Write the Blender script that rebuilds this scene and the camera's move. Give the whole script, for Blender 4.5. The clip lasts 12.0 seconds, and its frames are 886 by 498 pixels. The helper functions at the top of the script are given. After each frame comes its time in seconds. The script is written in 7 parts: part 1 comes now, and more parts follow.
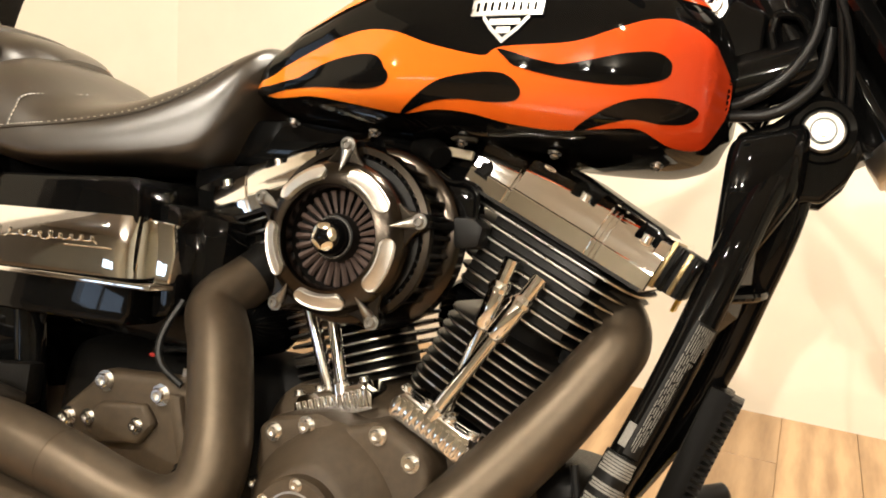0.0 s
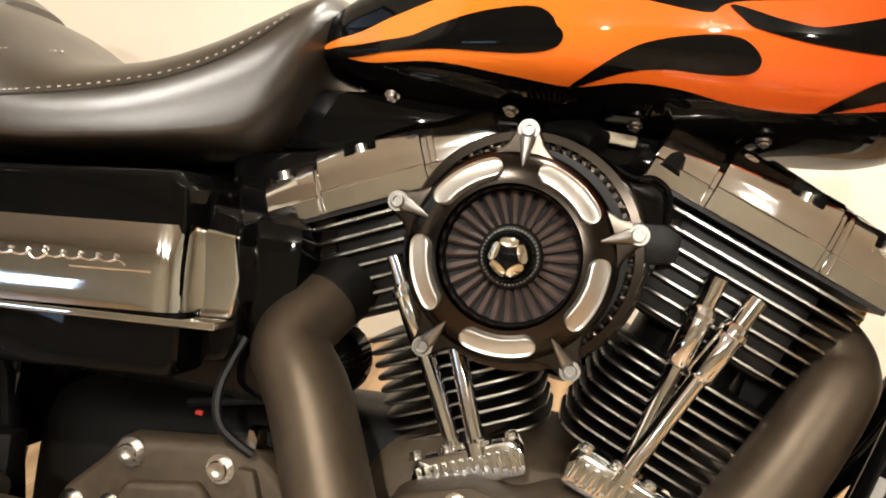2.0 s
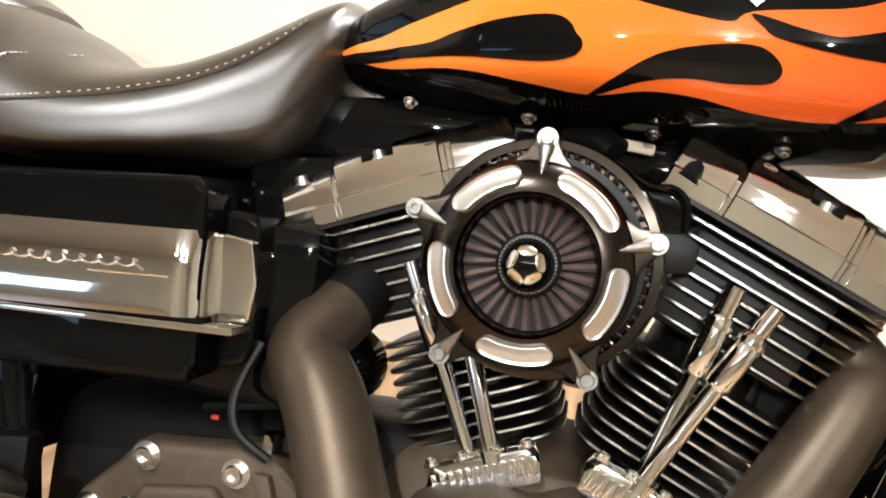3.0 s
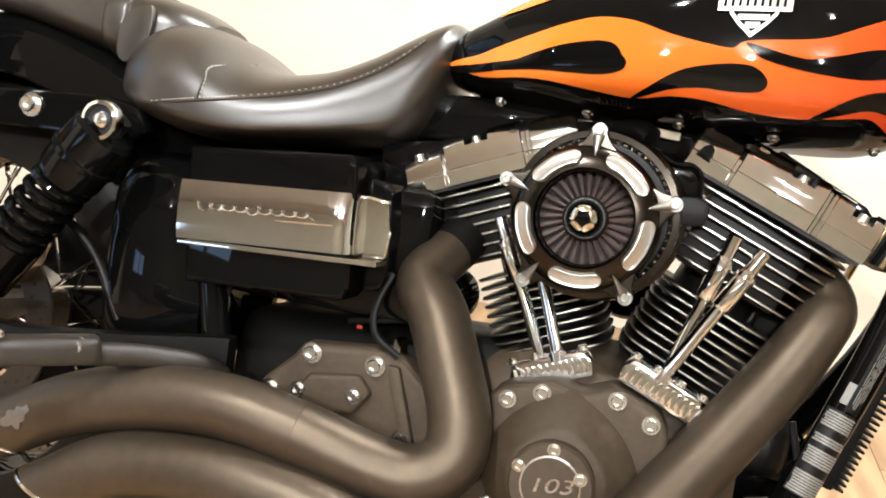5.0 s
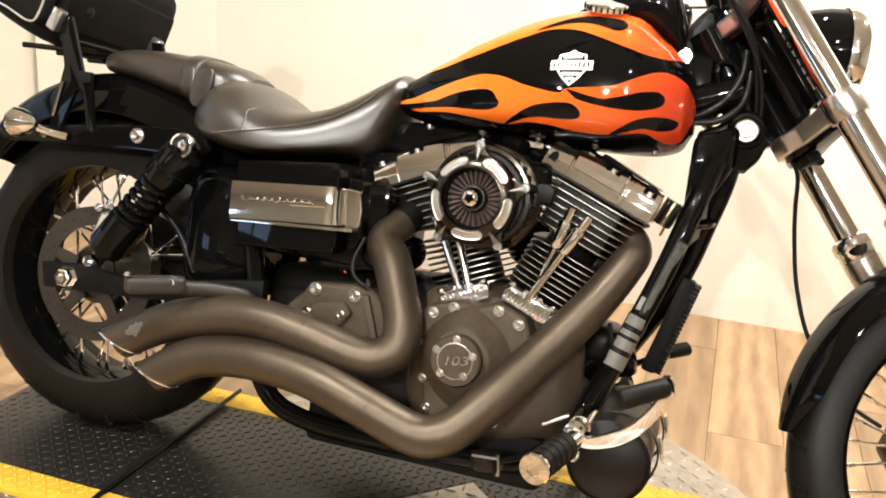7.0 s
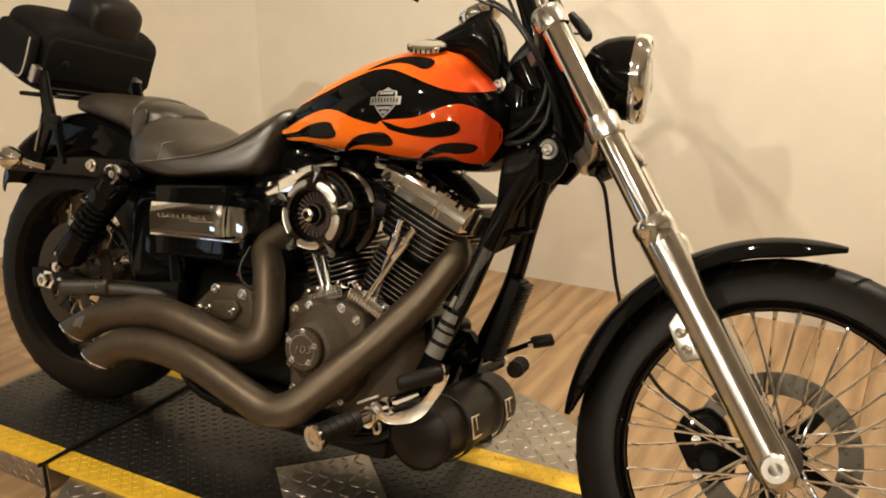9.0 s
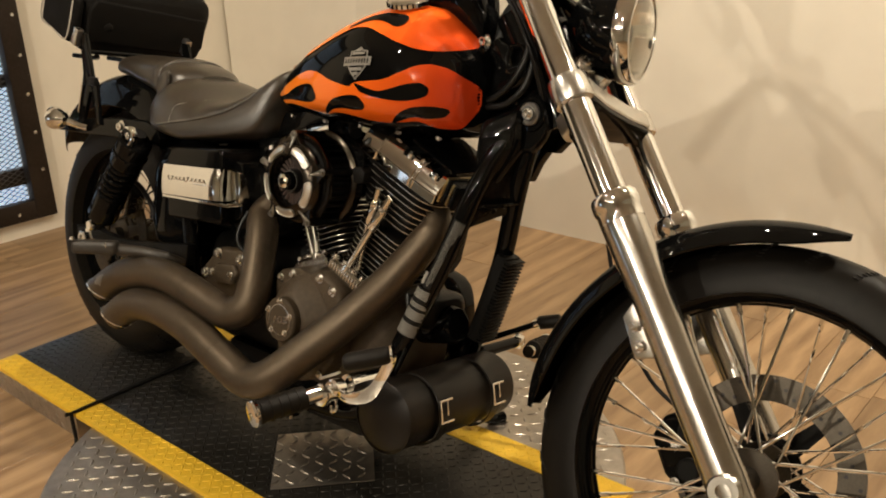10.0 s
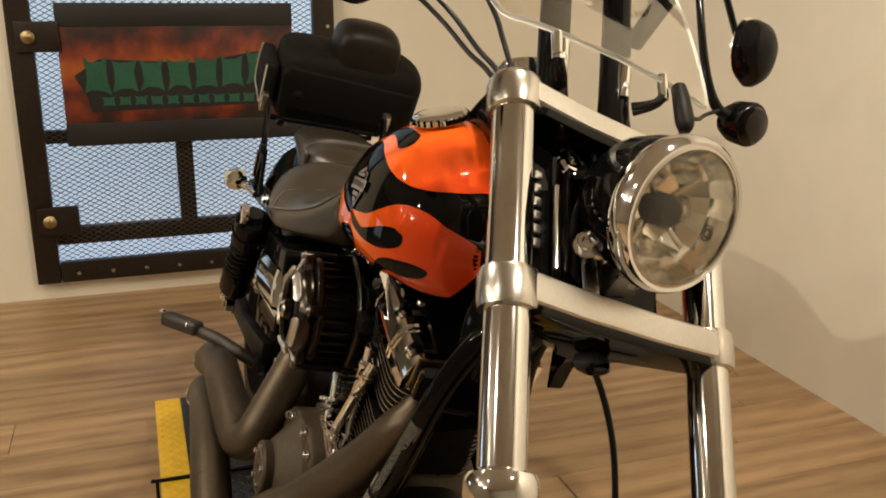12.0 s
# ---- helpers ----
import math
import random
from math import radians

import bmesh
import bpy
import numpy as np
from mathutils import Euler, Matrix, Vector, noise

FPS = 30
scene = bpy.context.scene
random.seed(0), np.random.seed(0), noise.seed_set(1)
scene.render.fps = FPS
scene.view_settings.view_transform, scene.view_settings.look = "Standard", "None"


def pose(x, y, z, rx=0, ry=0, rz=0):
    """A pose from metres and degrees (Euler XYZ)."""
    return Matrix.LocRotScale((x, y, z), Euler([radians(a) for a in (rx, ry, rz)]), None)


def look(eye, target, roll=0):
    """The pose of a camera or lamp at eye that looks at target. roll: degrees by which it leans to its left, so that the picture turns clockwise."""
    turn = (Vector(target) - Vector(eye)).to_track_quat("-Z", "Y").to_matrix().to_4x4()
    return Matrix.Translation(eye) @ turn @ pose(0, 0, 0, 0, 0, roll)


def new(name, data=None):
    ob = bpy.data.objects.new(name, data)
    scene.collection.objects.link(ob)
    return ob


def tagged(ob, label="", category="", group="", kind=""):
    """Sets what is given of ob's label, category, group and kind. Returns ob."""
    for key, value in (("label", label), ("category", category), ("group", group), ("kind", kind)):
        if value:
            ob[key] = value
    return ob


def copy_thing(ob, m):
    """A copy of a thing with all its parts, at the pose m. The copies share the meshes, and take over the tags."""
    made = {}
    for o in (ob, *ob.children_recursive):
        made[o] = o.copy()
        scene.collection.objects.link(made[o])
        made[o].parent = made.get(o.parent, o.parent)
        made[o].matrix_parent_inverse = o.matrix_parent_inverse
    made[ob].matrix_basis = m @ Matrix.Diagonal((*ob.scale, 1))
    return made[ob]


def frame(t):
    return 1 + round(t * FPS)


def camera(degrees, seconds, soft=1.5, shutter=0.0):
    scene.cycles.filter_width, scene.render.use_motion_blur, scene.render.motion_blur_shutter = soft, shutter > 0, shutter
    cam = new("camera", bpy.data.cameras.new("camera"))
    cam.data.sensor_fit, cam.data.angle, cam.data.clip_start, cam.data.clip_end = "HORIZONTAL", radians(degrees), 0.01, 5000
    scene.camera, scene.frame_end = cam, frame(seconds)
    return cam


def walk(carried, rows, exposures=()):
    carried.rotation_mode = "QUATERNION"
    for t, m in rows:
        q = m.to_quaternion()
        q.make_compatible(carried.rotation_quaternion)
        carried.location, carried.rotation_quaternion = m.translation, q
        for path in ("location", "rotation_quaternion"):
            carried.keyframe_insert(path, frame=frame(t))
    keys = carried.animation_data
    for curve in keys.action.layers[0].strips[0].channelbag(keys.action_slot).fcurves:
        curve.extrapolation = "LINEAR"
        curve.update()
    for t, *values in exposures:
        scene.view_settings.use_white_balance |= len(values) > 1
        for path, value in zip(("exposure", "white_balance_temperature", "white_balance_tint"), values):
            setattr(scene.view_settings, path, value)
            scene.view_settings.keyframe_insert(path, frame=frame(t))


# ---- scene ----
cam = camera(53.0, 12.0, soft=1.9)
PATH = [
    (0, (1.231, -0.806, 0.811), (0.508, 1.007, 0.376), 4.6),
    (0.5, (1.179, -0.776, 0.803), (0.477, 1.060, 0.433), 1.9),
    (1, (1.106, -0.745, 0.879), (0.570, 1.109, 0.356), 0.2),
    (1.5, (0.963, -0.774, 0.810), (0.633, 1.141, 0.337), 4.1),
    (2, (0.875, -0.680, 0.776), (0.565, 1.238, 0.304), 6.4),
    (2.5, (0.875, -0.677, 0.781), (0.561, 1.243, 0.318), 6.8),
    (3, (0.869, -0.680, 0.779), (0.536, 1.236, 0.309), 6.7),
    (3.5, (0.843, -0.695, 0.766), (0.441, 1.205, 0.291), 6.3),
    (5.5, (0.911, -1.067, 0.861), (0.437, 0.791, 0.289), 6.1),
    (6, (0.923, -1.158, 0.884), (0.407, 0.686, 0.302), 5.7),
    (6.5, (1.015, -1.277, 0.908), (0.458, 0.557, 0.341), 5.0),
    (7, (1.216, -1.470, 0.958), (0.643, 0.363, 0.400), 4.1),
    (7.5, (1.381, -1.542, 0.998), (0.741, 0.271, 0.445), 2.5),
    (9.5, (2.030, -1.328, 1.114), (0.962, 0.229, 0.456), -1.1),
    (10, (2.141, -1.127, 1.084), (0.897, 0.280, 0.395), -2.5),
    (10.5, (2.188, -0.938, 1.090), (0.779, 0.334, 0.461), -3.2),
    (11, (2.179, -0.735, 1.098), (0.612, 0.388, 0.565), -1.7),
    (11.5, (2.167, -0.505, 1.126), (0.468, 0.389, 0.564), -0.6),
    (12, (2.163, -0.288, 1.123), (0.350, 0.341, 0.559), 0.4),
]
walk(cam, [(t, look(eye, target, roll)) for t, eye, target, roll in PATH],
     exposures=[(0.0, 0.86, 6050, 10), (1.0, 0.93, 5950, 10), (1.5, 0.67, 5800, 10), (2.0, 0.76, 5700, 10), (2.5, 0.99, 5350, 10), (3.5, 1.10, 5250, 10), (5.5, 1.06, 5200, 10), (6.5, 0.94, 5350, 10), (7.5, 0.79, 5600, 10), (9.4, -0.17, 6450, 10), (10.5, -0.22, 6400, 10), (12.0, -0.33, 6450, 10)])

# ---- light ----
FLOOR = -0.075
world = bpy.data.worlds.new("world")
scene.world = world
world.use_nodes = True
world.node_tree.nodes["Background"].inputs[0].default_value = (1.0, 0.9, 0.75, 1)
world.node_tree.nodes["Background"].inputs[1].default_value = 0.02


def spot(x, y, z, watts, size, target=(0.9, 0, 0.5), colour=(1.0, 0.87, 0.68)):
    data = bpy.data.lights.new("ceiling_lamp", "AREA")
    data.shape, data.size, data.energy, data.color = "DISK", size, watts, colour
    ob = new("ceiling_lamp", data)
    ob.matrix_world = look((x, y, z), target)
    return ob


LAMPS = [  # x, y, z, watts, what it points at
    (-0.4, -4.4, 2.60, 10, (0.9, 0.9, 0.5)), (1.1, -4.6, 2.60, 66, (0.9, 0.9, 0.5)), (2.6, -4.4, 2.60, 28, (0.9, 0.9, 0.5)),
    (0.25, -1.5, 2.60, 33, (0.2, -1.0, 0.0)), (1.9, -1.9, 2.60, 9, (1.5, -1.0, 0.3)), (1.20, 0.60, 2.60, 30, (1.2, 0.5, 0.0)),
    (2.5, 0.75, 2.60, 36, (2.2, 0.9, 0.0)), (-3.2, -3.6, 2.60, 4, (-3.2, -3.9, 0.0))]
for lx, ly, lz, watts, aim in LAMPS:
    spot(lx, ly, lz - 0.05, watts, 0.07, aim)
# daylight through the window in the south wall
data = bpy.data.lights.new("daylight", "AREA")
data.shape, data.size, data.size_y, data.energy, data.color = "RECTANGLE", 1.2, 0.55, 2.5, (0.72, 0.85, 1.0)
new("daylight", data).matrix_world = look((-3.25, -5.42, 0.65), (0.6, 0, 0.6))

# ---- materials ----
def material(name, colour, rough=0.5, metal=0.0, vary=0.12, grain=40.0, bump=0.0, bump_scale=300.0, coat=0.0, rough_vary=0.08, spec=0.5):
    """A surface with coarse and fine variation of tone, gloss and relief."""
    m = bpy.data.materials.new(name)
    m.use_nodes = True
    t = m.node_tree
    n, l = t.nodes, t.links
    b = n["Principled BSDF"]
    co = n.new("ShaderNodeTexCoord")
    coarse, fine = n.new("ShaderNodeTexNoise"), n.new("ShaderNodeTexNoise")
    coarse.inputs["Scale"].default_value, coarse.inputs["Detail"].default_value = grain * 0.2, 4
    fine.inputs["Scale"].default_value, fine.inputs["Detail"].default_value = grain * 3, 3
    for q in (coarse, fine):
        l.new(co.outputs["Object"], q.inputs["Vector"])
    mix = n.new("ShaderNodeMath")
    mix.operation = "ADD"
    l.new(coarse.outputs[0], mix.inputs[0])
    l.new(fine.outputs[0], mix.inputs[1])
    ramp = n.new("ShaderNodeMapRange")
    ramp.inputs[1].default_value, ramp.inputs[2].default_value = 0.7, 1.3
    ramp.inputs[3].default_value, ramp.inputs[4].default_value = 1 - vary, 1 + vary
    l.new(mix.outputs[0], ramp.inputs[0])
    tone = n.new("ShaderNodeVectorMath")
    tone.operation = "SCALE"
    tone.inputs[0].default_value = colour[:3]
    l.new(ramp.outputs[0], tone.inputs["Scale"])
    l.new(tone.outputs[0], b.inputs["Base Color"])
    rr = n.new("ShaderNodeMapRange")
    rr.inputs[1].default_value, rr.inputs[2].default_value = 0.3, 0.7
    rr.inputs[3].default_value, rr.inputs[4].default_value = max(rough - rough_vary, 0.02), min(rough + rough_vary, 1)
    l.new(coarse.outputs[0], rr.inputs[0])
    l.new(rr.outputs[0], b.inputs["Roughness"])
    b.inputs["Metallic"].default_value = metal
    b.inputs["Specular IOR Level"].default_value = spec
    b.inputs["Coat Weight"].default_value = coat
    b.inputs["Coat Roughness"].default_value = 0.03
    if bump:
        relief, bp = n.new("ShaderNodeTexNoise"), n.new("ShaderNodeBump")
        relief.inputs["Scale"].default_value, relief.inputs["Detail"].default_value = bump_scale, 3
        l.new(co.outputs["Object"], relief.inputs["Vector"])
        l.new(relief.outputs[0], bp.inputs["Height"])
        bp.inputs["Strength"].default_value, bp.inputs["Distance"].default_value = bump, 0.002
        l.new(bp.outputs[0], b.inputs["Normal"])
    return m


CHROME = material("chrome", (0.88, 0.88, 0.87), 0.05, 1.0, 0.04, 20, rough_vary=0.03)
POLISHED = material("polished_aluminium", (0.61, 0.585, 0.54), 0.23, 1.0, 0.06, 30, rough_vary=0.06)
FIN_EDGE = material("machined_fin_edge", (0.50, 0.48, 0.44), 0.30, 1.0, 0.15, 120, 0.1, 900)
BOLT_STEEL = material("bright_bolt_steel", (0.82, 0.80, 0.76), 0.24, 1.0, 0.08, 80)
SATIN = material("satin_aluminium", (0.66, 0.64, 0.60), 0.40, 1.0, 0.05, 60, 0.015, 900)
ANODISED = material("black_anodised_metal", (0.050, 0.042, 0.034), 0.24, 1.0, 0.12, 40, rough_vary=0.04)
BAG_LEATHER = material("worn_black_bag_leather", (0.008, 0.006, 0.0045), 0.40, 0.0, 0.2, 25, 0.3, 400, spec=0.25)
DISC_STEEL = material("brake_disc_steel", (0.085, 0.074, 0.060), 0.42, 1.0, 0.15, 90, 0.1, 600)
REFLECTOR = material("bright_reflector", (0.90, 0.88, 0.82), 0.12, 1.0, 0.05, 30)
STEEL = material("zinc_steel", (0.62, 0.60, 0.57), 0.28, 1.0, 0.1, 80)
BLACK_PAINT = material("black_gloss_paint", (0.003, 0.003, 0.003), 0.12, 0.0, 0.2, 20, coat=0.40, rough_vary=0.04, spec=0.0)
BLACK_PLASTIC = material("black_plastic", (0.006, 0.0055, 0.005), 0.42, 0.0, 0.2, 60, 0.15, 900, spec=0.2)
BLACK_POWDER = material("wrinkle_black_coating", (0.004, 0.0037, 0.0033), 0.46, 0.0, 0.18, 60, 0.35, 1400, spec=0.15)
CASE = material("grey_brown_engine_coating", (0.070, 0.051, 0.032), 0.48, 0.2, 0.2, 40, 0.35, 1500, spec=0.4)
PIPE = material("matt_black_heat_coating", (0.100, 0.077, 0.053), 0.42, 0.75, 0.12, 25, 0.1, 1200)
WORN_BLACK = material("worn_black_casting", (0.026, 0.021, 0.016), 0.42, 0.0, 0.2, 40, 0.2, 900)
FIN = material("black_fin_coating", (0.008, 0.007, 0.006), 0.42, 0.0, 0.2, 60, spec=0.25)
LEATHER = material("black_leather", (0.024, 0.0175, 0.011), 0.36, 0.0, 0.18, 30, 0.12, 700, spec=0.8, coat=0.42)
LEATHER.node_tree.nodes["Principled BSDF"].inputs["Coat Roughness"].default_value = 0.34
FORK_CHROME = material("worn_fork_chrome", (0.76, 0.75, 0.73), 0.07, 1.0, 0.05, 30, rough_vary=0.03)
CAP_STEEL = material("brushed_cap_steel", (0.30, 0.29, 0.27), 0.36, 1.0, 0.12, 90, 0.1, 900)
NYLON = material("black_nylon", (0.005, 0.0042, 0.0034), 0.66, 0.0, 0.25, 80, 0.5, 1200, spec=0.14)
THREAD = material("grey_thread", (0.42, 0.39, 0.34), 0.8, 0.0, 0.2, 300)
RUBBER = material("tyre_rubber", (0.0085, 0.0070, 0.0054), 0.44, 0.0, 0.25, 18, 0.15, 500, spec=0.16)
CABLE = material("black_cable_sleeve", (0.007, 0.007, 0.007), 0.4, 0.0, 0.2, 80, spec=0.25)
FILTER = material("brown_filter_cotton", (0.075, 0.050, 0.042), 0.6, 0.0, 0.3, 200, 0.4, 900)
GOLD = material("pale_bronze_insert", (0.80, 0.75, 0.62), 0.2, 1.0, 0.1, 60)
SILVER_PRINT = material("silver_print", (0.44, 0.425, 0.40), 0.30, 0.9, 0.15, 120)
LABEL_PRINT = material("grey_label_print", (0.22, 0.21, 0.19), 0.45, 0.0, 0.2, 200)
RED_PLASTIC = material("red_plastic", (0.30, 0.02, 0.015), 0.3, 0.0, 0.1, 60)
YELLOW = material("yellow_safety_paint", (0.80, 0.50, 0.03), 0.5, 0.0, 0.12, 12, 0.15, 250)
WALL = material("cream_wall_paint", (0.80, 0.745, 0.635), 0.6, 0.0, 0.03, 3, 0.08, 180)
# closing walls out of view: tone lowered for contrast in chrome and black gloss
WALL_SOUTH = material("pale_tan_wall_for_reflections", (0.47, 0.46, 0.39), 0.6, 0.0, 0.05, 3, 0.08, 180)
# dimness of the south-west side, put into the colour of unseen walls
WALL_DIMMED = material("brown_wall_dimming_reflections", (0.20, 0.17, 0.135), 0.6, 0.0, 0.05, 3, 0.08, 180)
TRIM = material("cream_baseboard", (0.66, 0.56, 0.40), 0.5, 0.0, 0.06, 8)
CEILING = material("pale_ceiling", (0.50, 0.48, 0.43), 0.8, 0.0, 0.04, 4)
DARK_STEEL = material("dark_brown_steel_frame", (0.030, 0.022, 0.017), 0.42, 0.6, 0.25, 30, 0.2, 300)
MESH_STEEL = material("expanded_steel_mesh", (0.11, 0.10, 0.09), 0.4, 0.9, 0.15, 60)
GREEN_INK = material("green_sign_ink", (0.012, 0.085, 0.048), 0.5, 0.0, 0.2, 40)
BLACK_INK = material("black_sign_ink", (0.008, 0.008, 0.008), 0.5, 0.0, 0.1, 40)
BRASS = material("tarnished_brass", (0.35, 0.27, 0.14), 0.35, 1.0, 0.2, 80)


def flame_paint():
    """Orange candy paint that fades from amber at the seat to red-orange at the headstock."""
    m = material("orange_flame_paint", (1, 1, 1), 0.30, 0.0, 0.03, 60, coat=1.0, spec=0.0)
    t = m.node_tree
    n, l = t.nodes, t.links
    sep, ramp = n.new("ShaderNodeSeparateXYZ"), n.new("ShaderNodeValToRGB")
    co = n.new("ShaderNodeTexCoord")
    rng = n.new("ShaderNodeMapRange")
    rng.inputs[1].default_value, rng.inputs[2].default_value = 0.66, 1.13
    l.new(co.outputs["Object"], sep.inputs[0])
    l.new(sep.outputs[0], rng.inputs[0])
    l.new(rng.outputs[0], ramp.inputs[0])
    e = ramp.color_ramp.elements
    e[0].position, e[0].color = 0.0, (0.90, 0.25, 0.018, 1)
    e[1].position, e[1].color = 1.0, (0.56, 0.048, 0.008, 1)
    mid = e.new(0.55)
    mid.color = (0.86, 0.155, 0.010, 1)
    l.new(ramp.outputs[0], n["Principled BSDF"].inputs["Base Color"])
    return m


FLAME = flame_paint()


def wood_floor():
    """Oak boards with long grain; each board varies in tone."""
    m = bpy.data.materials.new("oak_laminate")
    m.use_nodes = True
    t = m.node_tree
    n, l = t.nodes, t.links
    b = n["Principled BSDF"]
    co, info = n.new("ShaderNodeTexCoord"), n.new("ShaderNodeObjectInfo")
    mp = n.new("ShaderNodeMapping")
    mp.inputs["Scale"].default_value = (11, 1.4, 1)
    shift = n.new("ShaderNodeVectorMath")
    shift.operation = "MULTIPLY_ADD"
    shift.inputs[1].default_value = (7, 13, 3)
    l.new(info.outputs["Random"], shift.inputs[0])
    l.new(co.outputs["Object"], shift.inputs[2])
    l.new(shift.outputs[0], mp.inputs[0])
    grain, knots = n.new("ShaderNodeTexNoise"), n.new("ShaderNodeTexWave")
    grain.inputs["Scale"].default_value, grain.inputs["Detail"].default_value, grain.inputs["Roughness"].default_value = 3.0, 8, 0.62
    knots.wave_type = "BANDS"
    knots.bands_direction = "X"
    knots.inputs["Scale"].default_value, knots.inputs["Distortion"].default_value, knots.inputs["Detail"].default_value = 0.35, 9, 3
    l.new(mp.outputs[0], grain.inputs["Vector"])
    l.new(mp.outputs[0], knots.inputs["Vector"])
    mx = n.new("ShaderNodeMath")
    mx.operation = "MULTIPLY_ADD"
    mx.inputs[1].default_value = 0.28
    l.new(knots.outputs["Fac"], mx.inputs[0])
    l.new(grain.outputs[0], mx.inputs[2])
    ramp = n.new("ShaderNodeValToRGB")
    e = ramp.color_ramp.elements
    e[0].position, e[0].color = 0.35, (0.235, 0.140, 0.068, 1)
    e[1].position, e[1].color = 0.85, (0.43, 0.28, 0.148, 1)
    l.new(mx.outputs[0], ramp.inputs[0])
    tone = n.new("ShaderNodeMapRange")
    tone.inputs[3].default_value, tone.inputs[4].default_value = 0.82, 1.15
    l.new(info.outputs["Random"], tone.inputs[0])
    sc = n.new("ShaderNodeVectorMath")
    sc.operation = "SCALE"
    l.new(ramp.outputs[0], sc.inputs[0])
    l.new(tone.outputs[0], sc.inputs["Scale"])
    l.new(sc.outputs[0], b.inputs["Base Color"])
    b.inputs["Roughness"].default_value = 0.42
    bp = n.new("ShaderNodeBump")
    bp.inputs["Strength"].default_value, bp.inputs["Distance"].default_value = 0.12, 0.002
    l.new(grain.outputs[0], bp.inputs["Height"])
    l.new(bp.outputs[0], b.inputs["Normal"])
    return m


OAK = wood_floor()
PLATE_BLACK = material("black_coated_tread_plate", (0.022, 0.020, 0.017), 0.33, 0.35, 0.3, 14, 0.15, 400)
PLATE_BARE = material("bare_tread_plate", (0.42, 0.38, 0.33), 0.34, 0.9, 0.2, 14, 0.15, 400)


def glowing(name, colour, strength):
    m = bpy.data.materials.new(name)
    m.use_nodes = True
    b = m.node_tree.nodes["Principled BSDF"]
    b.inputs["Base Color"].default_value = (*colour, 1)
    b.inputs["Emission Color"].default_value = (*colour, 1)
    b.inputs["Emission Strength"].default_value = strength
    return m


DAYLIGHT = glowing("daylight_outside", (0.62, 0.78, 1.0), 0.85)
LAMP_GLOW = glowing("lamp_lens", (1.0, 0.86, 0.62), 25.0)


def glass(name, tint, rough=0.0):
    m = bpy.data.materials.new(name)
    m.use_nodes = True
    b = m.node_tree.nodes["Principled BSDF"]
    b.inputs["Base Color"].default_value = (*tint, 1)
    b.inputs["Roughness"].default_value = rough
    b.inputs["Transmission Weight"].default_value = 1.0
    b.inputs["IOR"].default_value = 1.45
    return m


CLEAR = glass("clear_lens", (0.96, 0.94, 0.88))
SMOKE = glass("smoked_lens", (0.10, 0.05, 0.05), 0.05)


def sign_paint():
    """Printed banner: orange and yellow fire in the middle, near black towards the edges."""
    m = material("fire_banner_print", (1, 1, 1), 0.45, 0, 0.05, 30)
    t = m.node_tree
    n, l = t.nodes, t.links
    co, nz, ramp = n.new("ShaderNodeTexCoord"), n.new("ShaderNodeTexNoise"), n.new("ShaderNodeValToRGB")
    nz.inputs["Scale"].default_value, nz.inputs["Detail"].default_value = 9, 5
    l.new(co.outputs["Object"], nz.inputs["Vector"])
    sep = n.new("ShaderNodeSeparateXYZ")
    l.new(co.outputs["Object"], sep.inputs[0])
    dz = n.new("ShaderNodeMath")
    dz.operation, dz.inputs[1].default_value = "SUBTRACT", 0.80
    l.new(sep.outputs[2], dz.inputs[0])
    ab = n.new("ShaderNodeMath")
    ab.operation = "ABSOLUTE"
    l.new(dz.outputs[0], ab.inputs[0])
    k = n.new("ShaderNodeMath")
    k.operation, k.inputs[1].default_value = "MULTIPLY", -2.3
    l.new(ab.outputs[0], k.inputs[0])
    add = n.new("ShaderNodeMath")
    l.new(k.outputs[0], add.inputs[0])
    l.new(nz.outputs[0], add.inputs[1])
    l.new(add.outputs[0], ramp.inputs[0])
    e = ramp.color_ramp.elements
    e[0].position, e[0].color = 0.02, (0.012, 0.006, 0.004, 1)
    e[1].position, e[1].color = 0.58, (0.36, 0.095, 0.012, 1)
    q = e.new(0.14)
    q.color = (0.06, 0.010, 0.005, 1)
    q = e.new(0.34)
    q.color = (0.20, 0.032, 0.008, 1)
    l.new(ramp.outputs[0], n["Principled BSDF"].inputs["Base Color"])
    return m


BANNER = sign_paint()

# ---- mesh builders ----
def mesh_of(name, verts, faces, materials, smooth=35.0, slots=None):
    me = bpy.data.meshes.new(name)
    me.from_pydata([tuple(v) for v in verts], [], faces)
    for m in materials if isinstance(materials, (list, tuple)) else [materials]:
        me.materials.append(m)
    if slots:
        me.polygons.foreach_set("material_index", slots)
    me.update()
    if smooth:
        me.shade_smooth()
        me.set_sharp_from_angle(angle=radians(smooth))
    return me


def mesh_from_bm(name, bm, materials, smooth=35.0):
    me = bpy.data.meshes.new(name)
    bmesh.ops.recalc_face_normals(bm, faces=bm.faces)
    bm.to_mesh(me)
    bm.free()
    for m in materials if isinstance(materials, (list, tuple)) else [materials]:
        me.materials.append(m)
    if smooth:
        me.shade_smooth()
        me.set_sharp_from_angle(angle=radians(smooth))
    return me


def part(name, me, parent, label="", m=None, kind=""):
    """Links a mesh as one part under a thing or under a part."""
    ob = new(name, me)
    ob.parent = parent
    if m is not None:
        ob.matrix_basis = m
    return tagged(ob, label, kind=kind)


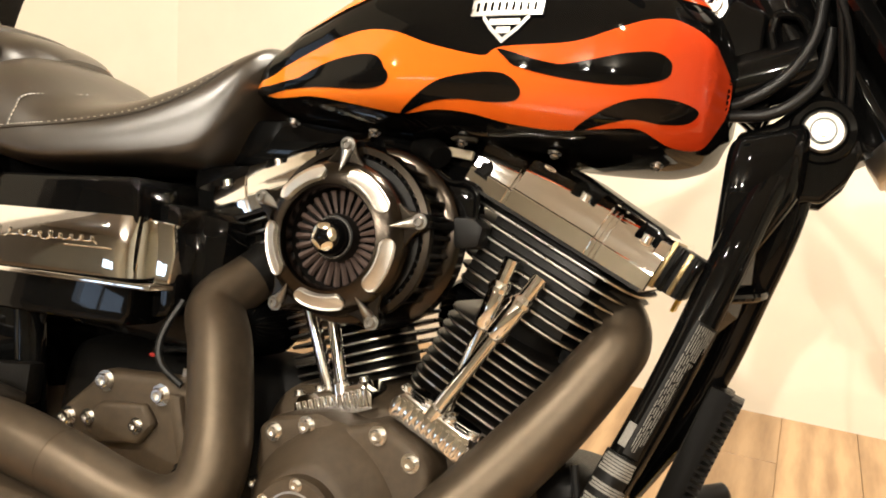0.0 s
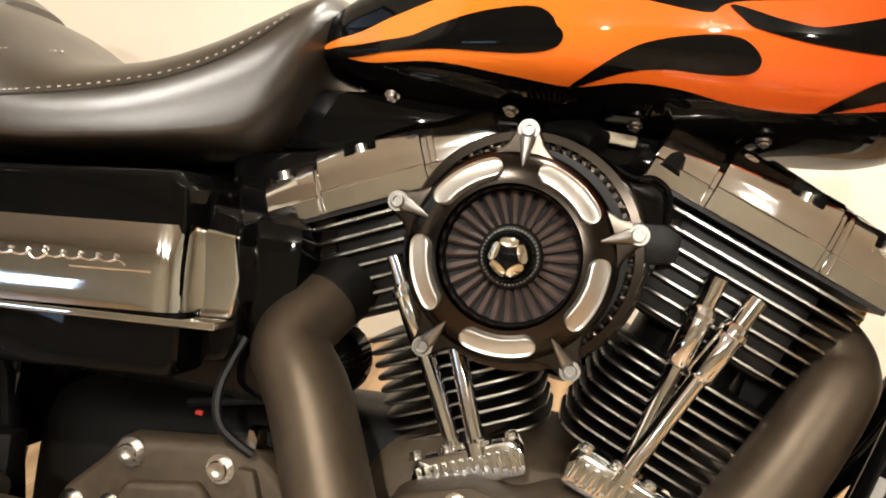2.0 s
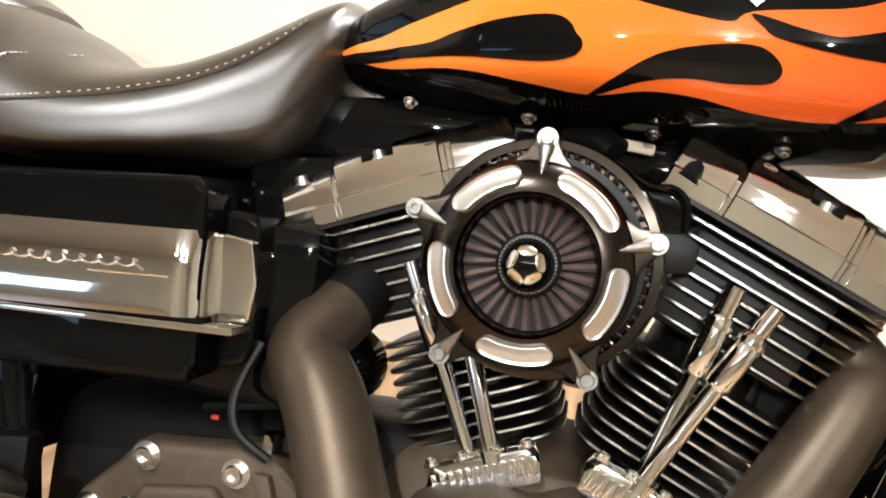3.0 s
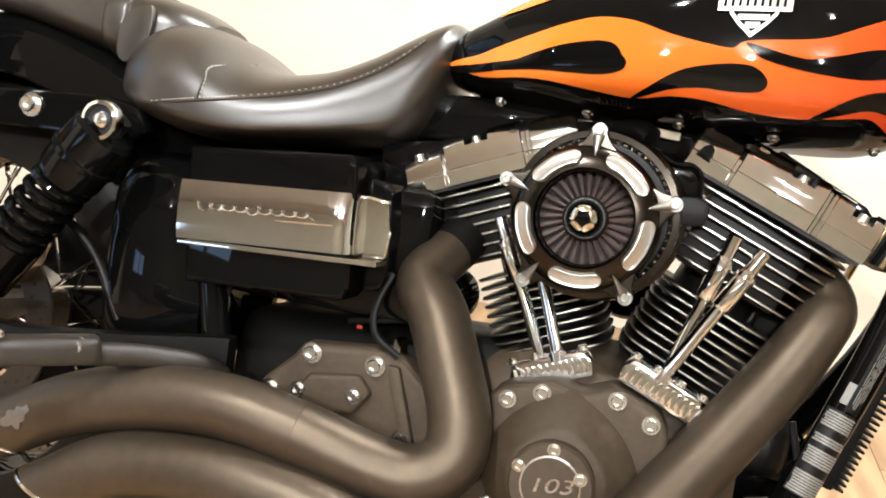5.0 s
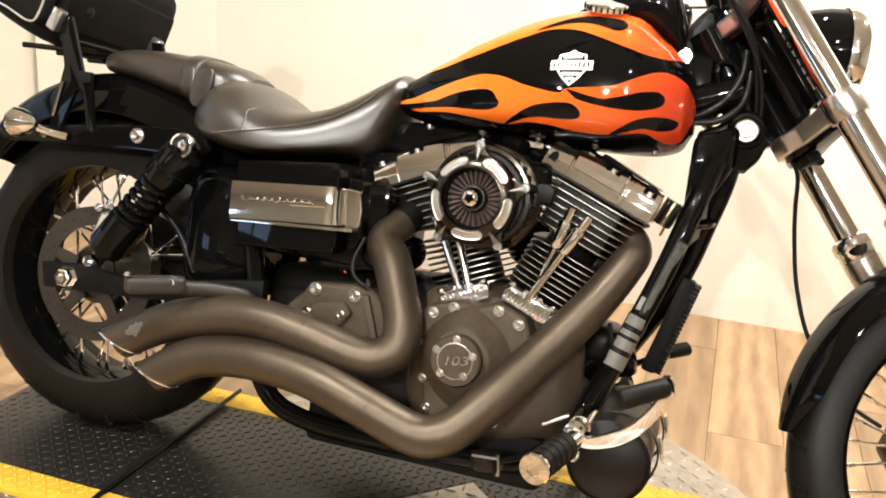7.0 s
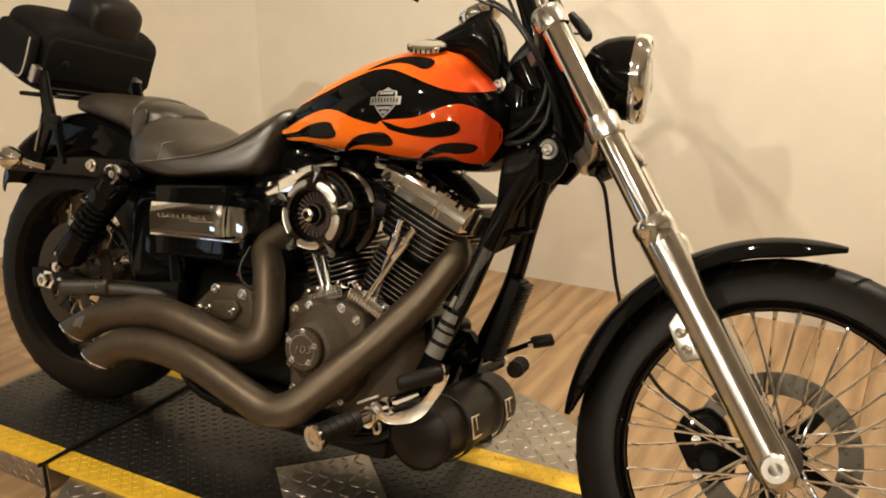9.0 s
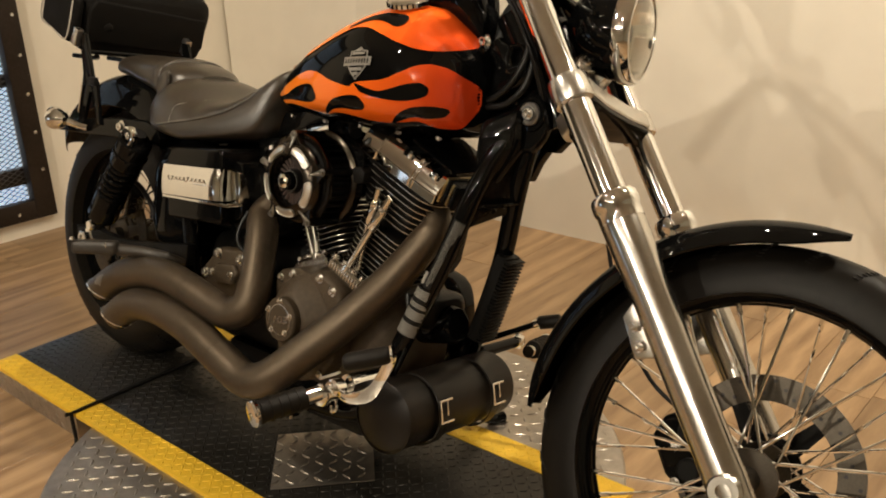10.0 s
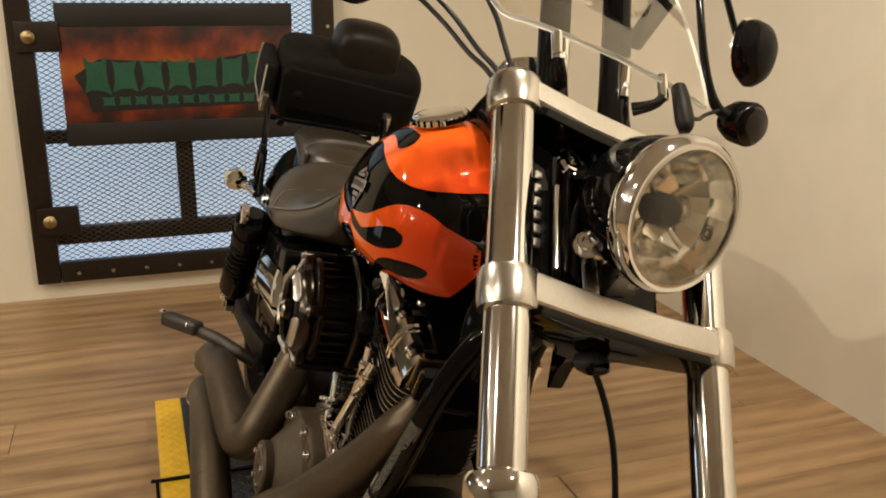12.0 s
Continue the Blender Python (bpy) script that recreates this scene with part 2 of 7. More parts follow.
def thing(name, label, category, m=None, me=None, group="", kind=""):
    ob = new(name, me)
    if m is not None:
        ob.matrix_basis = m
    return tagged(ob, label, category, group, kind)


def spline(points, steps=6, closed=False):
    """Catmull-Rom through points of any dimension."""
    p = [np.array(q, float) for q in points]
    out, n = [], len(p)
    for i in range(n if closed else n - 1):
        a, b, c, d = (p[(i + k) % n] if closed else p[min(max(i + k, 0), n - 1)] for k in (-1, 0, 1, 2))
        for s in range(steps):
            t = s / steps
            out.append(0.5 * (2 * b + (c - a) * t + (2 * a - 5 * b + 4 * c - d) * t * t + (3 * b - a - 3 * c + d) * t ** 3))
    if not closed:
        out.append(p[-1])
    return out


def rings_mesh(name, rings, material_, closed_ends=True, smooth=35.0, wrap=False):
    """Skin over rings of equal length."""
    k = len(rings[0])
    verts = [v for r in rings for v in r]
    faces = []
    last = len(rings) if wrap else len(rings) - 1
    for i in range(last):
        a, b = i * k, ((i + 1) % len(rings)) * k
        for j in range(k):
            q = (j + 1) % k
            faces.append((a + j, a + q, b + q, b + j))
    if closed_ends and not wrap:
        faces += [tuple(reversed(range(k))), tuple(range((len(rings) - 1) * k, len(rings) * k))]
    me = mesh_of(name, verts, faces, material_, 0)
    bm = bmesh.new()
    bm.from_mesh(me)
    bmesh.ops.recalc_face_normals(bm, faces=bm.faces)
    bm.to_mesh(me)
    bm.free()
    if smooth:
        me.shade_smooth()
        me.set_sharp_from_angle(angle=radians(smooth))
    return me


def tube(name, points, radius, material_, sides=16, steps=6, flat=1.0, caps=True, straight=False):
    """A round bar or pipe along a path; radius one number or one a point."""
    radii = radius if isinstance(radius, (list, tuple)) else [radius] * len(points)
    rows = [np.array((*p, r), float) for p, r in zip(points, radii)]
    rows = rows if straight else spline(rows, steps)
    pts = [Vector(r[:3]) for r in rows]
    rings, ref = [], None
    for i, p in enumerate(pts):
        d = (pts[min(i + 1, len(pts) - 1)] - pts[max(i - 1, 0)]).normalized()
        if ref is None:
            ref = d.orthogonal().normalized()
        ref = (ref - d * ref.dot(d)).normalized()
        w = d.cross(ref)
        rings.append([p + float(rows[i][3]) * (math.cos(a) * ref + flat * math.sin(a) * w) for a in np.linspace(0, 2 * math.pi, sides, endpoint=False)])
    return rings_mesh(name, rings, material_, caps)


def lathe(name, profile, material_, m=None, sides=32, smooth=35.0, caps=True):
    """Turns (radius, height) rows round the local z axis, laid by m."""
    m = m or Matrix.Identity(4)
    rings = [[m @ Vector((r * math.cos(a), r * math.sin(a), h)) for a in np.linspace(0, 2 * math.pi, sides, endpoint=False)] for r, h in profile]
    return rings_mesh(name, rings, material_, caps, smooth)


def ring_of(profile, m, sides=48):
    """A closed profile of (radius, height) turned into a hoop."""
    return [[m @ Vector((r * math.cos(a), r * math.sin(a), h)) for r, h in profile] for a in np.linspace(0, 2 * math.pi, sides, endpoint=False)]


def hoop(name, profile, material_, m=None, sides=48, smooth=40.0):
    return rings_mesh(name, ring_of(profile, m or Matrix.Identity(4), sides), material_, False, smooth, wrap=True)


def box(name, size, material_, m=None, bevel=0.004, segments=2, smooth=35.0):
    bm = bmesh.new()
    bmesh.ops.create_cube(bm, size=1, matrix=Matrix.Diagonal((*size, 1)))
    if bevel:
        bmesh.ops.bevel(bm, geom=bm.edges[:], offset=min(bevel, min(size) * 0.45), segments=segments, affect="EDGES", profile=0.6)
    if m is not None:
        bmesh.ops.transform(bm, matrix=m, verts=bm.verts)
    return mesh_from_bm(name, bm, material_, smooth)


def slab(name, outline, low, high, material_, m=None, bevel=0.003, segments=2, smooth=35.0):
    """An outline in local x, y extruded from low to high along local z."""
    bm = bmesh.new()
    a = [bm.verts.new((x, y, low)) for x, y in outline]
    b = [bm.verts.new((x, y, high)) for x, y in outline]
    n = len(a)
    bm.faces.new(list(reversed(a)))
    bm.faces.new(b)
    for i in range(n):
        bm.faces.new((a[i], a[(i + 1) % n], b[(i + 1) % n], b[i]))
    bmesh.ops.recalc_face_normals(bm, faces=bm.faces)
    if bevel:
        sharp = [e for e in bm.edges if len(e.link_faces) == 2 and e.calc_face_angle(0) > 0.5]
        bmesh.ops.bevel(bm, geom=sharp, offset=bevel, segments=segments, affect="EDGES", profile=0.6, clamp_overlap=True)
    if m is not None:
        bmesh.ops.transform(bm, matrix=m, verts=bm.verts)
    return mesh_from_bm(name, bm, material_, smooth)


def superring(x, w, low, mid, top, p=2.4, n=40, y0=0.0):
    """A cross-section across the bike at x: rounded, widest at mid."""
    out = []
    for a in np.linspace(0, 2 * math.pi, n, endpoint=False):
        c, s = math.cos(a), math.sin(a)
        h = (top - mid) if s > 0 else (mid - low)
        out.append((x, y0 + w * math.copysign(abs(c) ** (2 / p), c), mid + h * math.copysign(abs(s) ** (2 / p), s)))
    return out


def loft(name, rows, material_, p=2.4, steps=5, n=40, smooth=50.0):
    """Cross-sections (x, half width, bottom, widest, top[, y]) skinned along the bike."""
    fine = spline(rows, steps)
    return rings_mesh(name, [superring(*r[:5], p=p, n=n, y0=(r[5] if len(r) > 5 else 0.0)) for r in fine], material_, True, smooth)


def axis_to(origin, direction, up=(0, 0, 1)):
    """A pose whose local z runs along direction."""
    z = Vector(direction).normalized()
    x = Vector(up).cross(z)
    x = x.normalized() if x.length > 1e-4 else z.orthogonal().normalized()
    y = z.cross(x)
    m = Matrix((x, y, z)).transposed().to_4x4()
    m.translation = origin
    return m


SIDE = pose(0, 0, 0, 90, 0, 0)  # local x, y -> bike x, z; local z -> towards the bike's right side


def on_side(x, y, z, turn=0.0):
    """A pose on the right flank: local z points out to the right."""
    return Matrix.Translation((x, y, z)) @ SIDE @ pose(0, 0, 0, 0, 0, turn)


BOLT = {}


def bolt(parent, x, y, z, size=0.007, name="bolt", material_=None, direction=(0, -1, 0), head=None):
    """A socket cap screw on a washer; alike ones share a mesh."""
    material_ = material_ or BOLT_STEEL
    key = (round(size, 4), material_.name)
    if key not in BOLT:
        s = size
        BOLT[key] = lathe("bolt", [(s * 1.45, 0), (s * 1.45, s * 0.25), (s, s * 0.25), (s, s * 1.0), (s * 0.86, s * 1.18), (s * 0.55, s * 1.18), (s * 0.5, s * 0.6), (0.0002, s * 0.6)], material_, sides=14)
    return part(name, BOLT[key], parent, m=axis_to((x, y, z), direction))

# ---- the room ----
EAST, SOUTH, NORTH, WEST, TOP = 5.6, -5.4, 1.75, -1.50, 2.70


def wall(name, x0, y0, x1, y1, label, paint=WALL):
    """A wall 0.12 thick whose inner face runs from (x0, y0) to (x1, y1)."""
    d = Vector((x1 - x0, y1 - y0, 0))
    n = Vector((-d.y, d.x, 0)).normalized() * 0.12
    verts = [(x0, y0, FLOOR), (x1, y1, FLOOR), (x1 + n.x, y1 + n.y, FLOOR), (x0 + n.x, y0 + n.y, FLOOR)]
    verts += [(x, y, TOP) for x, y, _ in verts]
    faces = [(3, 2, 1, 0), (4, 5, 6, 7), (0, 1, 5, 4), (1, 2, 6, 5), (2, 3, 7, 6), (3, 0, 4, 7)]
    return thing(name, label, "wall", me=mesh_of(name, verts, faces, paint, 0), kind="structure")


wall("wall_north", EAST, NORTH - 0.03, -0.75, NORTH, "plain cream painted wall")
wall("wall_north_west", -0.75, NORTH, WEST, 1.60, "cream painted wall turning into the corner")
# added to close the room; its darker tone only feeds the reflections
wall("wall_east", EAST, SOUTH, EAST, NORTH - 0.03, "plain pale tan closing wall, toned down for reflections", WALL_SOUTH)
GATE = (-0.66, 0.46, 0.03, 2.05)  # y from, y to, z from, z to


def wall_with_hole(name, axis, at, span, hole, outward, label, paint=WALL):
    (a0, a1), (h0, h1, z0, z1) = span, hole
    bm = bmesh.new()
    for p0, p1, q0, q1 in ((a0, h0, FLOOR, TOP), (h1, a1, FLOOR, TOP), (h0, h1, FLOOR, z0), (h0, h1, z1, TOP)):
        size = (0.12, p1 - p0, q1 - q0) if axis == "x" else (p1 - p0, 0.12, q1 - q0)
        mid = (at + outward * 0.06, (p0 + p1) / 2, (q0 + q1) / 2) if axis == "x" else ((p0 + p1) / 2, at + outward * 0.06, (q0 + q1) / 2)
        bmesh.ops.create_cube(bm, size=1, matrix=Matrix.Translation(mid) @ Matrix.Diagonal((*size, 1)))
    return thing(name, label, "wall", me=mesh_from_bm(name, bm, paint, 0), kind="structure")


wall_with_hole("wall_west", "x", WEST, (-1.60, 1.60), GATE, -1, "cream painted wall with a gated doorway")
FAR_WEST = -5.0
# added walls out of view, dark so the chrome side panel reflects less
wall("wall_recess", WEST, -1.60, FAR_WEST, -1.60, "unseen plain wall, dark brown to dim reflections", WALL_DIMMED)
wall("wall_west_far", FAR_WEST, -1.60, FAR_WEST, SOUTH, "unseen plain wall, dark brown to dim reflections", WALL_DIMMED)
WINDOW = (-3.9, -2.6, 0.35, 0.95)
wall_with_hole("wall_south", "y", SOUTH, (FAR_WEST, EAST), WINDOW, -1, "pale tan wall with a window, toned down for reflections", WALL_SOUTH)
thing("ceiling", "pale painted showroom ceiling", "ceiling", me=box("ceiling", (EAST - FAR_WEST + 0.4, NORTH - SOUTH + 0.4, 0.1), CEILING,
      pose((EAST + FAR_WEST) / 2, (NORTH + SOUTH) / 2, TOP + 0.05), 0), kind="structure")
thing("backdrop", "bright daylight outside the gate", "sky", me=box("backdrop", (0.02, 2.4, 2.6), DAYLIGHT, pose(-2.05, -0.05, 1.1), 0), kind="structure")
thing("backdrop_south", "bright daylight outside the window", "sky", me=box("backdrop", (2.4, 0.02, 1.4), DAYLIGHT, pose(-3.25, -5.75, 0.65), 0), kind="structure")

floor = thing("floor", "oak laminate floor of long boards", "floor", me=box("floor", (EAST - FAR_WEST + 0.2, NORTH - SOUTH + 0.2, 0.05), OAK,
              pose((EAST + FAR_WEST) / 2, (NORTH + SOUTH) / 2, FLOOR - 0.031), 0), kind="structure")

window_1 = thing("window_1", "cream framed window with two lights", "window", kind="structure")
for wx in (-3.87, -3.25, -2.63):
    part("window_frame", box("window_frame", (0.06, 0.08, 0.6), TRIM, pose(wx, SOUTH - 0.05, 0.65)), window_1)
for wz in (0.38, 0.92):
    part("window_frame", box("window_frame", (1.2, 0.07, 0.06), TRIM, pose(-3.25, SOUTH - 0.05, wz)), window_1)

# ceiling spots
lamp_body = thing("ceiling_spot", "round white recessed ceiling spot", "lamp", pose(*LAMPS[0][:3]), group="ceiling spots")
part("housing", hoop("housing", [(0.075, 0.10), (0.105, 0.10), (0.105, 0.075), (0.085, 0.06), (0.075, 0.075)], CEILING), lamp_body)
part("lens", lathe("lens", [(0.0005, 0.03), (0.036, 0.03), (0.036, 0.05), (0.0005, 0.05)], LAMP_GLOW), lamp_body)
for lx, ly, lz, watts, aim in LAMPS[1:]:
    copy_thing(lamp_body, pose(lx, ly, lz))


# ---- the gate in the west wall ----
def bars(name, y0, y1, z0, z1, x, material_):
    """Expanded metal: two families of crossing strands, cut off at the opening's edges."""
    bm = bmesh.new()
    w, h, r = 0.034, 0.0195, 0.0016
    for slope in (1, -1):
        k = h / w * slope
        n = int((y1 - y0 + (z1 - z0) * w / h) / w) + 2
        for i in range(-n, n + 1):
            c = (z0 + i * h)
            ya, yb = y0, y1
            za, zb = c + k * (ya - y0), c + k * (yb - y0)
            pts = []
            for yy, zz in ((ya, za), (yb, zb)):
                if zz < z0:
                    yy, zz = y0 + (z0 - c) / k, z0
                if zz > z1:
                    yy, zz = y0 + (z1 - c) / k, z1
                pts.append((yy, zz))
            (ya, za), (yb, zb) = pts
            if not (y0 - 1e-6 <= ya <= y1 + 1e-6 and y0 - 1e-6 <= yb <= y1 + 1e-6) or abs(yb - ya) < 0.004:
                continue
            length = math.hypot(yb - ya, zb - za)
            m = Matrix.Translation((x + slope * 0.001, (ya + yb) / 2, (za + zb) / 2)) @ Matrix.Rotation(math.atan2(zb - za, yb - ya), 4, "X")
            bmesh.ops.create_cube(bm, size=1, matrix=m @ Matrix.Diagonal((r * 1.2, length, r * 2, 1)))
    return mesh_from_bm(name, bm, material_, 0)


gate = thing("door_1", "dark brown steel security gate with diamond mesh", "gate", kind="structure")
gy0, gy1 = -0.70, 0.50
for gy in (gy0 + 0.04, gy1 - 0.045):
    part("gate_post", box("gate_post", (0.05, 0.085, 2.1), DARK_STEEL, pose(WEST + 0.025, gy, 1.05), 0.006), gate)
for gz in (0.04, 2.06):
    part("gate_rail", box("gate_rail", (0.046, gy1 - gy0 - 0.17, 0.08), DARK_STEEL, pose(WEST + 0.024, (gy0 + gy1) / 2, gz), 0.006), gate)
part("mesh_panel", bars("mesh_panel", gy0 + 0.08, gy1 - 0.085, 0.08, 2.02, WEST + 0.012, MESH_STEEL), gate, kind="stuff")
for gy, gz in ((-0.63, 0.255), (-0.63, 0.943)):
    hinge = part("hinge_plate", box("hinge_plate", (0.02, 0.15, 0.11), DARK_STEEL, pose(WEST + 0.06, gy + 0.03, gz), 0.006), gate)
    part("knob", lathe("knob", [(0.004, 0), (0.022, 0.0), (0.024, 0.012), (0.012, 0.02), (0.0005, 0.022)], BRASS, axis_to((WEST + 0.07, gy, gz), (1, 0, 0)), 16), hinge, "tarnished brass knob")
for k in range(8):
    bolt(gate, WEST + 0.048, gy0 + 0.15 + 0.127 * k, 0.035, 0.005, material_=STEEL, direction=(1, 0, 0))
for gz in np.linspace(0.2, 1.9, 12):
    bolt(gate, WEST + 0.051, gy1 - 0.03, float(gz), 0.005, material_=STEEL, direction=(1, 0, 0))
inner = thing("door_2", "brown glazed door behind the security gate", "door", kind="structure")
for name, gy, gz, sy, sz in (("door_stile", -0.655, 1.1, 0.03, 2.0), ("door_stile", 0.475, 1.1, 0.03, 2.0), ("door_bar", -0.112, 0.37, 0.066, 0.34), ("door_rail", -0.09, 0.165, 1.10, 0.07), ("door_rail", -0.09, 0.56, 1.10, 0.05), ("door_rail", -0.09, 1.50, 1.10, 0.05), ("door_rail", -0.09, 2.06, 1.10, 0.06)):
    part(name, box(name, (0.045, sy, sz), DARK_STEEL, pose(WEST - 0.06, gy, gz), 0.005), inner)
for gy0_, gy1_, gz0_, gz1_ in ((-0.64, -0.145, 0.20, 0.535), (-0.079, 0.46, 0.20, 0.535), (-0.64, 0.46, 0.585, 1.475), (-0.64, 0.46, 1.525, 2.03)):
    pane = part("pane", box("pane", (0.006, gy1_ - gy0_, gz1_ - gz0_), CLEAR, pose(WEST - 0.06, (gy0_ + gy1_) / 2, (gz0_ + gz1_) / 2), 0), inner)
    pane.visible_shadow = False

banner = thing("banner", "fire-coloured banner with green printed shapes on the gate", "sign")
part("cloth", box("cloth", (0.006, 0.86, 0.50), BANNER, pose(WEST + 0.056, -0.105, 0.80), 0.002), banner)
for bz in (0.580, 1.020):
    part("border", box("border", (0.008, 0.862, 0.085), BLACK_INK, pose(WEST + 0.057, -0.105, bz), 0.002), banner)


def block_shape(y, z, w, h, x, rnd_):
    """A ragged block of print that stands for one sign character."""
    form = ((0, -0.06), (0.28, 0.06), (0.72, 0.06), (1, -0.06), (0.90, 0.30), (0.90, 0.70), (1, 1.06), (0.72, 0.94), (0.28, 0.94), (0, 1.06), (0.10, 0.70), (0.10, 0.30))
    outline = [(a + rnd_.uniform(-0.04, 0.04), b + rnd_.uniform(-0.04, 0.04)) for a, b in form]
    return slab("print_block", [(y + a * w, z + b * h) for a, b in outline], 0, 0.002, GREEN_INK, Matrix(((0, 0, 1, x), (1, 0, 0, 0), (0, 1, 0, 0), (0, 0, 0, 1))), 0)


part("dark_patch", slab("dark_patch", [(-0.49, 0.80), (-0.40, 0.86), (-0.05, 0.84), (0.24, 0.89), (0.27, 0.74), (0.26, 0.68), (-0.44, 0.665), (-0.45, 0.72)], 0, 0.002, BLACK_INK,
     Matrix(((0, 0, 1, WEST + 0.0595), (1, 0, 0, 0), (0, 1, 0, 0), (0, 0, 0, 1))), 0), banner)
rb = random.Random(8)
for i in range(7):
    part("print_block", block_shape(-0.455 + i * 0.099, 0.738 + 0.003 * i, 0.088, 0.108 + (0.014 if i in (0, 6) else 0), WEST + 0.0622, rb), banner, "green print shape")
for i in range(11):
    part("small_print_block", block_shape(-0.40 + i * 0.058, 0.687, 0.046, 0.032, WEST + 0.0622, rb), banner)

# ---- turntable and ramp under the bike ----
def tread(name, x0, x1, y0, y1, z, inside, material_, pitch=0.030):
    """Raised lozenges of tread plate, alternately turned, on the part of the plan where inside() holds."""
    verts, faces = [], []
    i, k = 0, pitch / 0.030
    for x in np.arange(x0, x1, pitch):
        j = 0
        for y in np.arange(y0, y1, pitch):
            if inside(x, y):
                a = radians(45 if (i + j) % 2 else -45)
                c, s = math.cos(a), math.sin(a)
                base = len(verts)
                for u, v, h in ((-0.0135 * k, 0, 0), (0, -0.0045 * k, 0), (0.0135 * k, 0, 0), (0, 0.0045 * k, 0), (-0.007 * k, 0, 0.0022 * k), (0.007 * k, 0, 0.0022 * k)):
                    verts.append((x + u * c - v * s, y + u * s + v * c, z + h))
                faces += [(base, base + 1, base + 4), (base + 1, base + 5, base + 4), (base + 1, base + 2, base + 5), (base + 2, base + 3, base + 5), (base + 3, base + 4, base + 5), (base + 3, base, base + 4)]
            j += 1
        i += 1
    return mesh_of(name, verts, faces, material_, 0)


SIDE_UP = pose(0, 0, 0, 90, 0, 0)
CX, CY, TURN_R = 0.832, -0.028, 0.625
Y_OUT, Y_IN, Y_IN2, Y_OUT2, SEAM, REAR, FRONT = -0.305, -0.237, 0.172, 0.240, 0.198, -0.255, 1.42
turntable = thing("turntable", "round display turntable of steel tread plate", "turntable", kind="")
part("disc", lathe("disc", [(TURN_R, FLOOR), (TURN_R, -0.012), (TURN_R - 0.004, -0.008), (0.001, -0.008)], PLATE_BARE, pose(CX, CY, 0), 96), turntable)
part("tread_pattern", tread("tread_pattern", CX - TURN_R, CX + TURN_R, CY - TURN_R, CY + TURN_R, -0.008, lambda x, y: math.hypot(x - CX, y - CY) < TURN_R - 0.02 and (y < Y_OUT - 0.01 or y > Y_OUT2 + 0.01), PLATE_BARE), turntable, kind="stuff")
deck = thing("deck", "black tread plate runway with yellow safety edges", "runway")
part("plate", box("plate", (FRONT - SEAM - 0.004, Y_IN2 - Y_IN, 0.010), PLATE_BLACK, pose((FRONT + SEAM) / 2, (Y_IN + Y_IN2) / 2, -0.005), 0.001), deck)
part("tread_pattern", tread("tread_pattern", SEAM + 0.02, FRONT, Y_IN + 0.015, Y_IN2, 0.0, lambda x, y: True, PLATE_BLACK, 0.019), deck, kind="stuff")
for ya, yb in ((Y_OUT, Y_IN), (Y_IN2, Y_OUT2)):
    part("yellow_edge", box("yellow_edge", (FRONT - SEAM - 0.004, yb - ya, 0.0115), YELLOW, pose((FRONT + SEAM) / 2, (ya + yb) / 2, -0.0045), 0.001), deck, "yellow painted edge")
    part("tread_pattern", tread("tread_pattern", SEAM + 0.02, FRONT, ya + 0.012, yb, 0.0013, lambda x, y: True, YELLOW, 0.017), deck, kind="stuff")
ramp = thing("ramp", "black tread plate ramp section with yellow edges", "ramp")
part("body", box("body", (SEAM - REAR - 0.006, Y_OUT2 - Y_OUT - 0.004, -FLOOR - 0.012), PLATE_BARE, pose((SEAM + REAR) / 2 - 0.003, (Y_OUT + Y_OUT2) / 2, (FLOOR - 0.012) / 2), 0.002), ramp, "bare steel side skirt")
skirt = tread("skirt_tread", REAR + 0.015, SEAM - 0.01, FLOOR + 0.012, -0.016, 0, lambda x, y: True, PLATE_BARE, 0.022)
skirt.transform(Matrix.Translation((0, Y_OUT + 0.002, 0)) @ SIDE_UP)
part("tread_pattern", skirt, ramp, kind="stuff")
part("plate", box("plate", (SEAM - REAR - 0.006, Y_IN2 - Y_IN, 0.011), PLATE_BLACK, pose((SEAM + REAR) / 2 - 0.003, (Y_IN + Y_IN2) / 2, -0.0055), 0.001), ramp)
part("tread_pattern", tread("tread_pattern", REAR + 0.02, SEAM - 0.02, Y_IN + 0.015, Y_IN2, 0.0, lambda x, y: True, PLATE_BLACK, 0.019), ramp, kind="stuff")
for ya, yb in ((Y_OUT, Y_IN), (Y_IN2, Y_OUT2)):
    part("yellow_edge", box("yellow_edge", (SEAM - REAR - 0.006, yb - ya, 0.0125), YELLOW, pose((SEAM + REAR) / 2 - 0.003, (ya + yb) / 2, -0.005), 0.001), ramp, "yellow painted edge")
    part("tread_pattern", tread("tread_pattern", REAR + 0.02, SEAM - 0.02, ya + 0.012, yb, 0.0013, lambda x, y: True, YELLOW, 0.017), ramp, kind="stuff")
patch = thing("loose_plate", "loose square of bare tread plate on the runway", "plate", pose(0.83, -0.064, 0.0024, 0, 0, -44))
part("sheet", box("sheet", (0.21, 0.215, 0.003), PLATE_BARE, pose(0, 0, 0.0015), 0.001), patch)
part("tread_pattern", tread("tread_pattern", -0.095, 0.095, -0.1, 0.1, 0.003, lambda x, y: True, PLATE_BARE), patch, kind="stuff")

seam_cable = thing("floor_cable", "black rubber cable laid across the runway joint", "cable")
